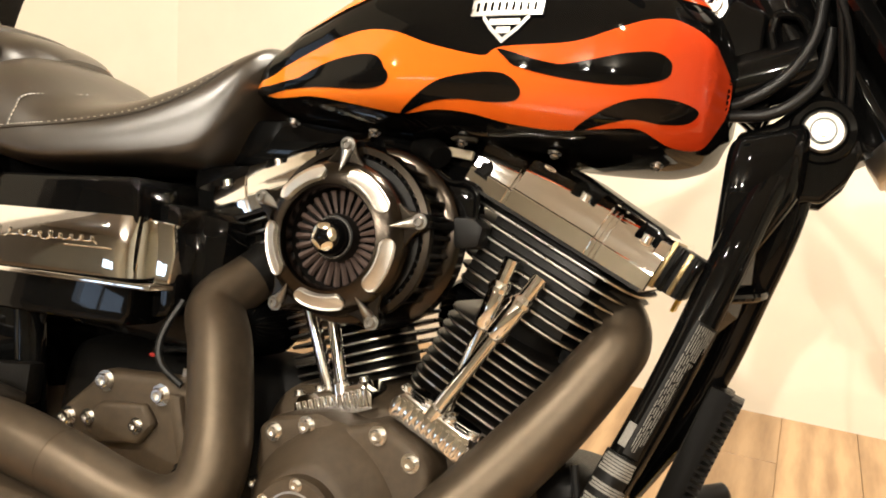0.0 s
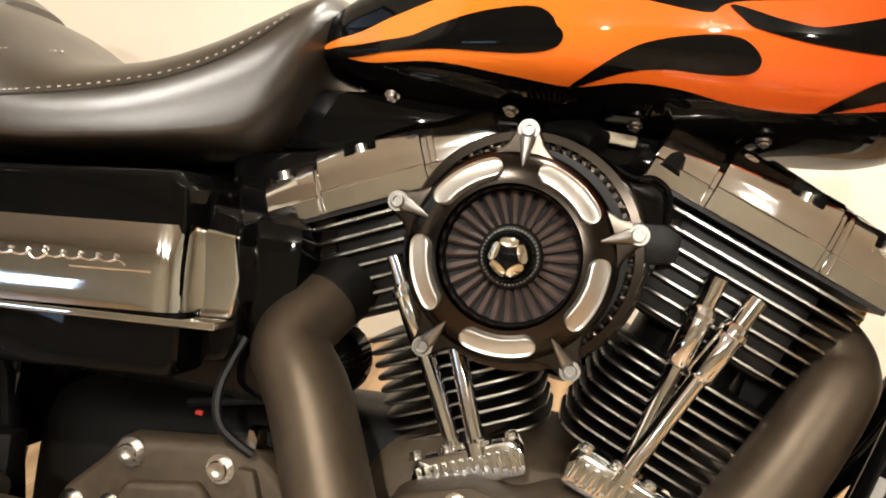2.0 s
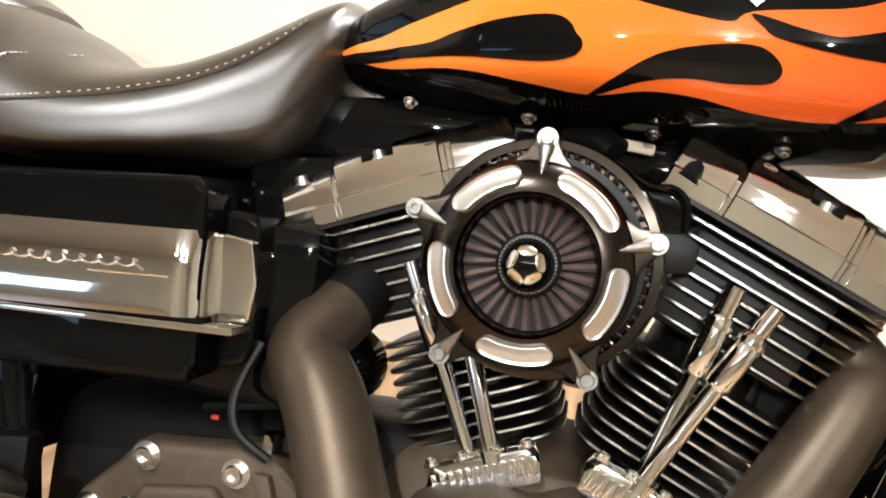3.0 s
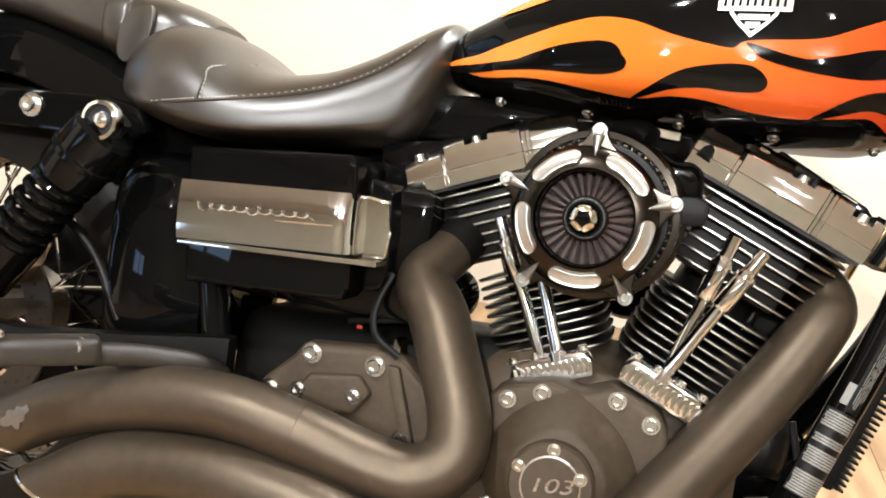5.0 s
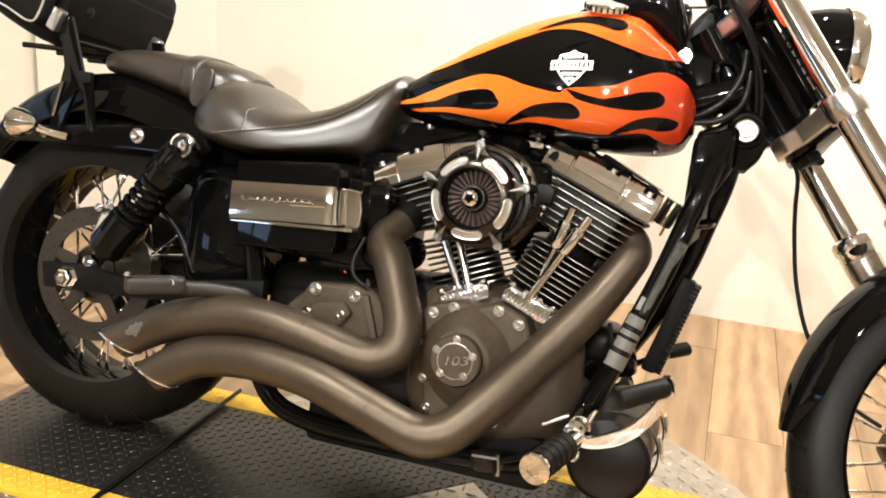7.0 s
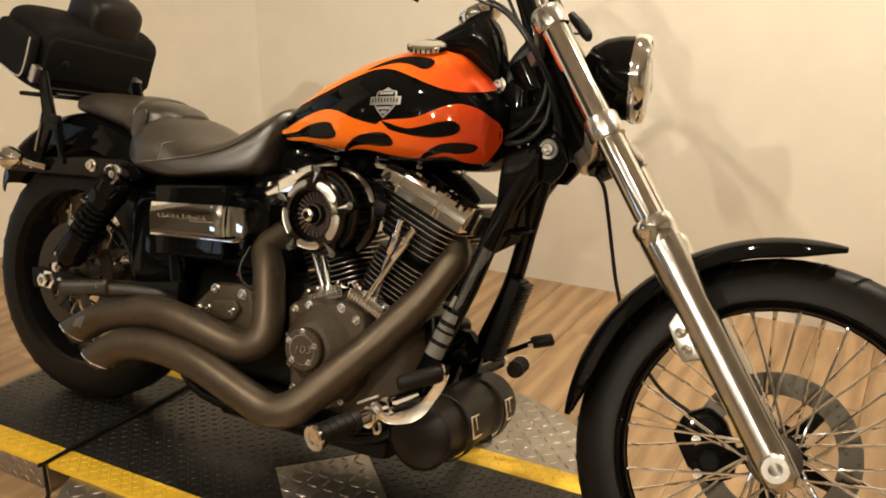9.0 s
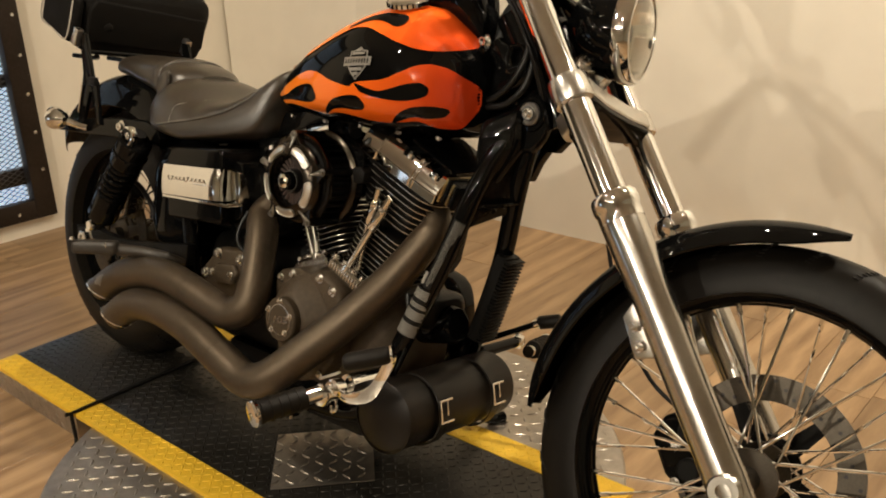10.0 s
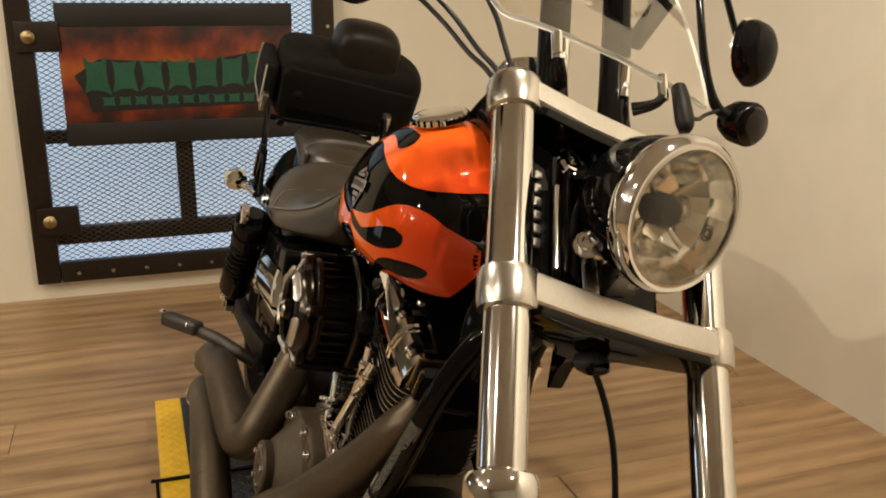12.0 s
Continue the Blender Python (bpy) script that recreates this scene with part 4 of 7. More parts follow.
        bmesh.ops.create_cone(holes, cap_ends=True, segments=8, radius1=0.0032, radius2=0.0032, depth=0.0056, matrix=m @ Matrix.Translation((r * math.cos(a), r * math.sin(a), dz)))
    part("drilling", mesh_from_bm("drilling", holes, BLACK_INK, 0), disc, kind="stuff")
    return w


REAR_M = Matrix.Translation(WR) @ SIDE
rear_wheel = wheel("rear_wheel", REAR_M, 0.330, 0.092, 0.098, BLACK_PAINT, 0.066, 40, 0.050, 0.075, (0.080, -1), 0.141, 26)

part("belt_pulley", lathe("belt_pulley", [(0.020, 0.085), (0.120, 0.088), (0.128, 0.090), (0.128, 0.118), (0.120, 0.120), (0.020, 0.122)], BLACK_POWDER, REAR_M @ Matrix.Diagonal((1, 1, -1, 1)), 48), rear_wheel, "black belt pulley")

# -- swingarm, shock, rear caliper --
swing = part("swingarm", slab("swingarm", [(-0.062, 0.352), (-0.052, 0.302), (0.10, 0.310), (0.30, 0.325), (0.44, 0.345), (0.44, 0.395), (0.30, 0.372), (0.15, 0.352), (0.02, 0.358)], 0.140, 0.166, BLACK_POWDER, SIDE, 0.006), bike, "black swingarm")
part("swingarm_left", slab("swingarm_left", [(-0.062, 0.352), (-0.052, 0.302), (0.30, 0.325), (0.44, 0.345), (0.44, 0.395), (0.15, 0.352)], -0.166, -0.140, BLACK_POWDER, SIDE, 0.006), swing)
part("axle_nut", lathe("axle_nut", [(0.024, 0), (0.024, 0.006), (0.0185, 0.006), (0.0185, 0.022), (0.015, 0.025), (0.010, 0.025), (0.010, 0.016), (0.0005, 0.016)], CHROME, on_side(0.010, -0.166, 0.331), 6, 20), swing, "chrome axle nut")
shock = part("shock_absorber", tube("shock_absorber", [(0.277, -0.196, 0.628), (0.180, -0.192, 0.492), (0.085, -0.187, 0.376)], [0.017, 0.015, 0.014], BLACK_PLASTIC, 16, straight=True), bike, "black coil-over rear shock")
top_, low_ = Vector((0.277, -0.196, 0.628)), Vector((0.085, -0.187, 0.376))
axis_ = (low_ - top_).normalized()
side_ = axis_.orthogonal().normalized()
p0, p1 = top_ + (low_ - top_) * 0.30, top_ + (low_ - top_) * 0.64
coil = [p0 + (p1 - p0) * (i / 120) + 0.0300 * (math.cos(i * 2 * math.pi * 6 / 120) * side_ + math.sin(i * 2 * math.pi * 6 / 120) * axis_.cross(side_)) for i in range(121)]
part("spring", tube("spring", coil, 0.0066, BLACK_PAINT, 10, straight=True), shock, "gloss black coil spring")
part("upper_shroud", lathe("upper_shroud", [(0.018, -0.078), (0.034, -0.076), (0.039, -0.070), (0.039, -0.004), (0.036, 0.004), (0.030, 0.005)], BLACK_PAINT, axis_to(p0, axis_), 32), shock, "gloss black upper shroud")
part("shroud_rib", hoop("shroud_rib", [(0.0385, -0.006), (0.0415, -0.004), (0.0415, 0.002), (0.0385, 0.004)], BLACK_PAINT, axis_to(p0 - axis_ * 0.030, axis_), 32), shock)
part("lower_cup", lathe("lower_cup", [(0.030, -0.004), (0.037, -0.002), (0.037, 0.070), (0.032, 0.082), (0.016, 0.092)], BLACK_PAINT, axis_to(p1, axis_), 32), shock, "gloss black lower shroud")
part("top_cap", lathe("top_cap", [(0.0235, 0), (0.0245, 0.008), (0.0225, 0.014), (0.0185, 0.015), (0.0175, 0.008), (0.0095, 0.007), (0.0090, 0.012), (0.0060, 0.014), (0.0005, 0.0145)], CHROME, on_side(0.272, -0.212, 0.621), 28), shock, "chrome shock mount cap")
part("recess", hoop("recess", [(0.0100, 0.0072), (0.0172, 0.0082), (0.0172, 0.0090), (0.0100, 0.0080)], BLACK_INK, on_side(0.272, -0.212, 0.621), 28), shock)
part("lower_bolt", lathe("lower_bolt", [(0.015, 0), (0.015, 0.008), (0.011, 0.014), (0.0005, 0.015)], CHROME, on_side(0.087, -0.200, 0.378), 16), shock)
caliper = part("rear_caliper", slab("rear_caliper", [(0.015, 0.405), (0.045, 0.375), (0.105, 0.395), (0.120, 0.455), (0.085, 0.480), (0.035, 0.465)], 0.068, 0.132, POLISHED, SIDE, 0.012, 3), bike, "silver rear brake caliper")
part("caliper_badge", slab("caliper_badge", [(0.030, 0.412), (0.045, 0.400), (0.080, 0.415), (0.085, 0.440), (0.070, 0.445), (0.035, 0.430)], 0.132, 0.136, CHROME, SIDE, 0.002), caliper)
for cx_, cz_ in ((0.03, 0.475), (0.055, 0.485), (0.085, 0.490)):
    bolt(caliper, cx_, -0.124, cz_, 0.006, material_=STEEL)
part("brake_hose", tube("brake_hose", [(0.10, -0.15, 0.475), (0.16, -0.14, 0.50), (0.22, -0.13, 0.46), (0.27, -0.13, 0.38)], 0.006, CABLE, 10), bike)

# -- side cover --
tilt = pose(0.475, 0, 0.537, 0, -4.2, 0)


def cover_slab(name, outline, low, high, mat_, bevel):
    return slab(name, outline, low, high, mat_, tilt @ SIDE, bevel, 3)


cover = part("side_cover", cover_slab("side_cover", [(-0.108, 0.080), (-0.104, -0.078), (0.092, -0.080), (0.0985, -0.064), (0.0985, 0.074), (0.090, 0.084)], 0.04, 0.178, BLACK_PAINT, 0.010), bike, "gloss black side cover")
part("cover_ridge", tube("cover_ridge", [tilt @ SIDE @ Vector(q) for q in ((-0.100, 0.0765, 0.1715), (0.0, 0.0768, 0.1725), (0.080, 0.0768, 0.1715), (0.090, 0.0755, 0.166))], 0.0035, BLACK_PAINT, 10), cover)
part("rear_flap", cover_slab("rear_flap", [(0.104, 0.060), (0.104, -0.070), (0.128, -0.066), (0.134, -0.050), (0.134, 0.046), (0.130, 0.056)], 0.03, 0.150, BLACK_PAINT, 0.006), cover)
panel_rings = []
for x in list(np.linspace(-0.112, 0.080, 14)) + [0.086, 0.091, 0.095, 0.0985, 0.1005]:
    drop = 0.0 if x <= 0.080 else 0.022 - math.sqrt(max(0.022 ** 2 - (float(x) - 0.080) ** 2, 0))
    ring_ = [tilt @ SIDE @ Vector((float(x), float(y), 0.1825 - drop + 0.0060 * (1 - ((float(y) + 0.006) / 0.047) ** 2))) for y in np.linspace(-0.027, 0.041, 15)]
    panel_rings.append(ring_ + [tilt @ SIDE @ Vector((float(x), 0.041, 0.150)), tilt @ SIDE @ Vector((float(x), -0.027, 0.150))])
trim = part("chrome_panel", rings_mesh("chrome_panel", panel_rings, CHROME, True, 40), cover, "chrome panel with raised script")
part("chrome_lip", cover_slab("chrome_lip", [(-0.111, -0.0275), (-0.111, -0.0335), (0.132, -0.0375), (0.132, -0.0315)], 0.10, 0.188, CHROME, 0.0015), cover)
part("chrome_flap", cover_slab("chrome_flap", [(0.098, 0.041), (0.098, -0.031), (0.132, -0.031), (0.137, 0.0), (0.133, 0.036)], 0.10, 0.158, CHROME, 0.004), cover)
wave = [(-0.086 + 0.142 * i / 150 - 0.0042 * math.sin(2 * math.pi * 9.5 * i / 150), 0.012 + (0.0052 if i % 150 < 16 or 68 < i < 84 else 0.0030) * math.cos(2 * math.pi * 9.5 * i / 150)) for i in range(151)]
part("raised_script", tube("raised_script", [tilt @ SIDE @ Vector((x, y, 0.1885)) for x, y in wave], 0.0009, CHROME, 6, 1), trim, "raised chrome script")
part("raised_script", tube("raised_script", [tilt @ SIDE @ Vector((x, 0.0035, 0.1885)) for x in (0.01, 0.04, 0.078)], 0.0009, CHROME, 6, 3), trim)

# -- oil tank and inner dark parts --
part("oil_tank", loft("oil_tank", [(0.225, 0.10, 0.34, 0.46, 0.58), (0.25, 0.135, 0.33, 0.46, 0.60), (0.32, 0.14, 0.33, 0.46, 0.60), (0.37, 0.12, 0.34, 0.46, 0.60)], BLACK_PAINT, 4.0, 3), bike, "gloss black oil tank")
part("battery_tray", box("battery_tray", (0.30, 0.24, 0.16), BLACK_PAINT, pose(0.50, 0, 0.52), 0.02), bike)
part("transmission_case", loft("transmission_case", [(0.40, 0.06, 0.20, 0.27, 0.40), (0.43, 0.085, 0.18, 0.27, 0.42), (0.55, 0.09, 0.17, 0.27, 0.43), (0.70, 0.09, 0.17, 0.27, 0.44), (0.76, 0.08, 0.18, 0.27, 0.44)], BLACK_POWDER, 5.0, 3), bike, "black transmission case")
part("starter_motor", lathe("starter_motor", [(0.02, -0.02), (0.036, -0.01), (0.036, 0.09), (0.03, 0.10), (0.001, 0.10)], BLACK_PAINT, on_side(0.66, -0.02, 0.475), 24), bike)
trans = part("transmission_cover", slab("transmission_cover", [(0.476, 0.325), (0.478, 0.352), (0.512, 0.385), (0.524, 0.404), (0.632, 0.416), (0.652, 0.404), (0.690, 0.372), (0.700, 0.300), (0.640, 0.270), (0.540, 0.280)], 0.11, 0.148, CASE, SIDE, 0.010, 3), bike, "grey-brown textured transmission side cover")
part("raised_panel", slab("raised_panel", [(0.518, 0.340), (0.540, 0.372), (0.600, 0.382), (0.618, 0.362), (0.600, 0.336), (0.545, 0.326)], 0.146, 0.160, CASE, SIDE, 0.007, 3), trans)
part("rib", slab("rib", [(0.63, 0.40), (0.645, 0.40), (0.680, 0.30), (0.665, 0.295)], 0.146, 0.158, CASE, SIDE, 0.005), trans)
for bx, bz, by in ((0.537, 0.394, 0.148), (0.615, 0.394, 0.148), (0.491, 0.342, 0.148), (0.530, 0.352, 0.160), (0.597, 0.357, 0.160), (0.660, 0.318, 0.152)):
    bolt(trans, bx, -by, bz, 0.0085 if by < 0.155 else 0.0065)
part("filler_plug", lathe("filler_plug", [(0.009, 0), (0.009, 0.014), (0.007, 0.016), (0.0005, 0.016)], CHROME, axis_to((0.636, -0.13, 0.412), (0, 0, 1)), 6, 20), trans)

# -- crankcase and cam cover --
part("crankcase", loft("crankcase", [(0.71, 0.08, 0.22, 0.30, 0.40), (0.74, 0.115, 0.17, 0.29, 0.43), (0.83, 0.125, 0.145, 0.29, 0.45), (0.93, 0.120, 0.155, 0.29, 0.44), (1.00, 0.105, 0.19, 0.29, 0.41), (1.03, 0.07, 0.22, 0.29, 0.37)], CASE, 4.0, 4), bike, "grey-brown textured crankcase")
CAM = [(0.752, 0.394), (0.770, 0.408), (0.800, 0.416), (0.818, 0.421), (0.850, 0.414), (0.884, 0.428), (0.932, 0.409), (0.946, 0.388), (0.950, 0.330), (0.935, 0.255), (0.900, 0.210), (0.850, 0.190), (0.800, 0.195), (0.775, 0.220), (0.764, 0.280), (0.756, 0.340)]
cam_cover = part("cam_cover", slab("cam_cover", CAM, 0.10, 0.166, CASE, SIDE, 0.010, 3), bike, "grey-brown textured cam cover")
rise = [[SIDE @ Vector((0.840 + (0.5 + 0.5 * abs(math.cos(a))) * r * math.cos(a) * 1.06, 0.325 + r * math.sin(a) * 0.98 * (1.15 if math.sin(a) > 0 else 1.25), h)) for a in np.linspace(0, 2 * math.pi, 48, endpoint=False)] for r, h in ((0.082, 0.160), (0.074, 0.172), (0.062, 0.186), (0.052, 0.196), (0.047, 0.202))]
part("bulge", rings_mesh("bulge", rise, CASE, True, 60), cam_cover)
timer = part("timer_cover", lathe("timer_cover", [(0.0445, 0.196), (0.0445, 0.216), (0.042, 0.2195), (0.0315, 0.2195), (0.0315, 0.2185), (0.0295, 0.2185), (0.0295, 0.2195), (0.001, 0.2195)], CASE, SIDE @ pose(0.837, 0.326, 0), 48), cam_cover, "round timer cover with raised number")
part("ring_mark", hoop("ring_mark", [(0.0295, 0.2184), (0.0315, 0.2184), (0.0315, 0.2200), (0.0295, 0.2203)], STEEL, SIDE @ pose(0.837, 0.326, 0), 48), timer, "silver ring")
for bx, bz in ((0.835, 0.366), (0.800, 0.341), (0.868, 0.340), (0.856, 0.302), (0.812, 0.300)):
    bolt(timer, bx + (0.837 - bx) * 0.06, -0.2185, bz + (0.326 - bz) * 0.06, 0.0048, material_=BOLT_STEEL)
txt = bpy.data.curves.new("number", "FONT")
txt.body, txt.size, txt.extrude, txt.align_x, txt.align_y, txt.shear = "103", 0.0215, 0.0012, "CENTER", "CENTER", 0.25
tob = new("number", txt)
dep = bpy.context.evaluated_depsgraph_get()
num = bpy.data.meshes.new_from_object(tob.evaluated_get(dep))
bpy.data.objects.remove(tob)
num.transform(Matrix.Diagonal((1.45, 1.0, 1.0, 1.0)))
num.materials.clear()
num.materials.append(STEEL)
part("number", num, timer, "raised silver number", SIDE @ pose(0.837, 0.326, 0.2200, 0, 0, 8))
for bx, bz in ((0.773, 0.393), (0.809, 0.407), (0.888, 0.415), (0.926, 0.397), (0.760, 0.336), (0.768, 0.275), (0.782, 0.226), (0.940, 0.33), (0.905, 0.222)):
    bolt(cam_cover, bx, -0.166, bz, 0.0068 if bz > 0.38 else 0.0055)

# -- cylinders --
def fin_plate(name, half_a, half_b, thick, p=5.0, polished=True, n=40):
    """One cooling fin: black plate with machined rim."""
    rows = []
    for h, k in ((-thick / 2, 0.72), (-thick / 2, 0.985), (-thick / 2 + thick * 0.22, 1.0), (thick / 2 - thick * 0.22, 1.0), (thick / 2, 0.985), (thick / 2, 0.72)):
        rows.append([(k * half_a * math.copysign(abs(math.cos(a)) ** (2 / p), math.cos(a)), k * half_b * math.copysign(abs(math.sin(a)) ** (2 / p), math.sin(a)), h) for a in np.linspace(0, 2 * math.pi, n, endpoint=False)])
    verts = [v for r in rows for v in r]
    faces, slots = [], []
    for i in range(5):
        for j in range(n):
            q = (j + 1) % n
            faces.append((i * n + j, i * n + q, (i + 1) * n + q, (i + 1) * n + j))
            slots.append(1 if polished and i == 2 else 0)
    faces += [tuple(reversed(range(n))), tuple(range(5 * n, 6 * n))]
    slots += [0, 0]
    return mesh_of(name, verts, faces, [FIN, FIN_EDGE], 40, slots)


def cylinder(kind, base, lean_deg, top, uc, barrel_u, pockets):
    """One cylinder with barrel fins, flaring head fins and chrome rocker box; local z is the bore, top the head's height on it."""
    a = radians(lean_deg)
    d = Vector((math.sin(a), 0, math.cos(a)))
    m = Matrix.Translation(base) @ pose(0, 0, 0, 0, lean_deg, 0)
    cyl = part(kind, lathe("barrel", [(0.050, -0.02), (0.050, top - 0.01)], FIN, m, 32), bike, "air-cooled cylinder with polished fin edges")
    barrel_fin = fin_plate("cooling_fin", 0.0715, 0.092, 0.0036, 5.0)
    count = int((top - 0.100) / 0.0112)
    for i in range(count):
        part("cooling_fin", barrel_fin, cyl, m=m @ pose(barrel_u, 0, 0.004 + i * 0.0112))
    part("head", box("head", (0.125, 0.165, 0.090), FIN, m @ pose(uc, 0, top - 0.048), 0.010), cyl)
    for i in range(7):
        t = i / 6
        half = 0.078 + 0.026 * t
        part("head_fin", fin_plate("head_fin", half, 0.092 + 0.008 * t, 0.0036, 5.0), cyl, m=m @ pose(uc * t + barrel_u * (1 - t) * 0.5, 0, top - 0.086 + i * 0.0130))
    part("gasket", slab("gasket", [(uc - 0.102, top - 0.001), (uc + 0.102, top - 0.001), (uc + 0.102, top + 0.003), (uc - 0.102, top + 0.003)], -0.100, 0.100, FIN, m @ SIDE, 0), cyl)
    # front profile (height, inset from the face), the upper face leaning in and rolling over
    prof = [(0.003, 0.0008), (0.0195, 0.0), (0.0206, 0.0004), (0.0216, 0.0022), (0.0226, 0.0026), (0.030, 0.0040), (0.038, 0.0062), (0.045, 0.0090), (0.051, 0.0125), (0.0555, 0.0168), (0.0585, 0.0225), (0.0600, 0.030), (0.0605, 0.045)]

    def casting(u0, u1, proud, cuts, high):
        """One casting from u0 to u1; cuts are pockets in its upper edge down to a given height."""
        us = [u0, u0 + 0.0012, u1 - 0.0012, u1]
        for c0, c1, _ in cuts:
            us += [c0 - 0.0001, c0 + 0.0008, c1 - 0.0008, c1 + 0.0001]
        us = sorted(us + [u for u in np.linspace(u0 + 0.006, u1 - 0.006, 5) if all(not c0 - 0.002 < u < c1 + 0.002 for c0, c1, _ in cuts)])
        rows_ = []
        for u in us:
            limit = high
            for c0, c1, h in cuts:
                if c0 < u < c1:
                    limit = h
            soft_ = 0.0012 if u in (u0, u1) else 0.0
            bow = 0.005 * (1 - (u / 0.106) ** 2)
            row_ = [m @ Vector((uc + u, -0.1000 - proud - bow + inset + soft_, top + min(h * high / 0.0605, limit))) for h, inset in prof]
            row_ += [m @ Vector((uc + u, y_, top + limit * k_)) for y_, k_ in ((-0.030, 1.0), (0.098, 1.0), (0.098, 0.1))]
            rows_.append(row_)
        return rings_mesh("rocker_box", rows_, CHROME, True, 22)

    box_ = None
    for u0, u1, proud, high in ((-0.106, -0.0580, 0.0, 0.0555), (-0.0545, 0.0400, 0.0010, 0.0625), (0.0495, 0.106, 0.0, 0.0590)):
        me = casting(u0, u1, proud, [c for c in pockets if u0 < c[0] < u1], high)
        if box_ is None:
            box_ = part("rocker_box", me, cyl, "chrome rocker box")
        else:
            part("rocker_section", me, box_)
    part("joint", casting(-0.0585, -0.0540, -0.0030, [], 0.052).copy(), box_)
    part("joint_band", casting(0.0395, 0.0437, -0.0012, [], 0.060), box_)
    part("joint_band", casting(0.0447, 0.0500, 0.0014, [], 0.060), box_)
    for c0, c1, h in pockets:
        mid_ = (c0 + c1) / 2
        stud = part("pocket_bolt", lathe("pocket_bolt", [(0.0085, 0.0), (0.0085, 0.0015), (0.0060, 0.0015), (0.0060, 0.0080), (0.0048, 0.0090), (0.0028, 0.0090), (0.0026, 0.0060), (0.0002, 0.0060)], BOLT_STEEL, m @ pose(uc + mid_, -0.0880, top + h - 0.0005), 16), box_, "chrome cap bolt")
    return m


MR = cylinder("rear_cylinder", (0.806, 0.012, 0.432), -22.5, 0.219, -0.018, -0.003, [(-0.098, -0.074, 0.042), (-0.028, 0.001, 0.047)])
MF = cylinder("front_cylinder", (0.934, -0.012, 0.438), 22.5, 0.210, -0.005, 0.006, [(-0.004, 0.024, 0.046), (0.070, 0.094, 0.042)])
part("engine_mount", slab("engine_mount", [(-0.030, 0.245), (-0.030, 0.279), (0.080, 0.271), (0.106, 0.256), (0.108, 0.225), (0.09, 0.215)], -0.090, 0.060, BLACK_PAINT, MF @ SIDE, 0.006, 3), bike, "black upper engine mount")
part("engine_bracket", slab("engine_bracket", [(1.015, 0.470), (1.030, 0.560), (1.075, 0.575), (1.092, 0.540), (1.080, 0.470), (1.060, 0.440)], -0.030, 0.040, BLACK_POWDER, SIDE, 0.006), bike, "black bracket before the front cylinder")
COIL = pose(1.134, -0.060, 0.618, 0, 22.5, 0)
coil = part("coil", box("coil", (0.034, 0.072, 0.046), BLACK_POWDER, COIL, 0.005), bike, "ribbed black and brass coil cover before the rocker box")
for i, cx in enumerate((-0.014, -0.005, 0.004, 0.013)):
    part("rib", box("rib", (0.0050, 0.078, 0.050 - 0.003 * i), BRASS if i % 2 == 0 else BLACK_PAINT, COIL @ pose(cx, 0, 0), 0.0015), coil)
for name, m, u0, u1, t0, t1 in (("rear", MR, -0.010, 0.010, -0.021, 0.014), ("front", MF, -0.002, -0.006, -0.022, 0.012)):
    block = part("tappet_block", slab("tappet_block", [(-0.045, -0.024), (0.045, -0.024), (0.048, -0.008), (0.040, 0.006), (-0.040, 0.006), (-0.048, -0.008)], 0.085, 0.132, CHROME, m @ SIDE, 0.004), bike, "chrome tappet block cover")
    rib_ = box("rib", (0.0045, 0.006, 0.020), CHROME, None, 0.0018)
    for k_ in range(12):
        part("rib", rib_, block, m=m @ pose(-0.041 + k_ * 0.00745, -0.1325, -0.010))
    for u in (-0.040, -0.014, 0.014, 0.040):
        bolt(block, *(m @ Vector((u, -0.126, 0.006))), 0.0052, direction=m.to_3x3() @ Vector((0, 0, 1)))
    for k_, (lo, hi) in enumerate(((u0, t0), (u1, t1))):
        a, b = m @ Vector((lo, -0.113 - 0.008 * k_ + (0.016 if name == "front" and k_ == 0 else 0), 0.0)), m @ Vector((hi, -0.105, 0.172))
        rod = part("pushrod_tube", tube("pushrod_tube", [a, a + (b - a) * 0.60], 0.0075, CHROME, 18, straight=True), bike, "chrome pushrod tube")
        part("upper_tube", tube("upper_tube", [a + (b - a) * 0.56, a + (b - a) * 0.58, a + (b - a) * 0.84, a + (b - a) * 0.86], [0.0085, 0.0108, 0.0108, 0.0085], CHROME, 20, straight=True), rod)
        part("top_tube", tube("top_tube", [a + (b - a) * 0.84, b], 0.0082, CHROME, 18, straight=True), rod)
        part("collar", tube("collar", [a + (b - a) * 0.80, a + (b - a) * 0.825], 0.0125, CHROME, 20, straight=True), rod)
        part("keeper", tube("keeper", [a + (b - a) * 0.85, a + (b - a) * 0.95], 0.0060, STEEL, 10, straight=True), rod)
        part("collar", tube("collar", [a - (b - a) * 0.02, a + (b - a) * 0.05], 0.0135, CHROME, 18, straight=True), rod)

# -- air cleaner --
AC = Matrix.Translation((0.825, 0, 0.5995)) @ SIDE @ pose(0, 0, 0, 0, 0, 7)
AB = AC @ Matrix.Translation((0.007, 0.004, 0))  # the filter sits a little off the face's centre
ac = part("air_cleaner", lathe("air_cleaner", [(0.094, 0.106), (0.096, 0.112), (0.094, 0.124), (0.089, 0.128), (0.081, 0.130)], ANODISED, AB, 64), bike, "turbine-style black and silver air cleaner")
part("filter", lathe("filter", [(0.078, 0.124), (0.075, 0.186), (0.060, 0.188)], BLACK_PLASTIC, AB, 72, caps=False), ac, "dark filter element")
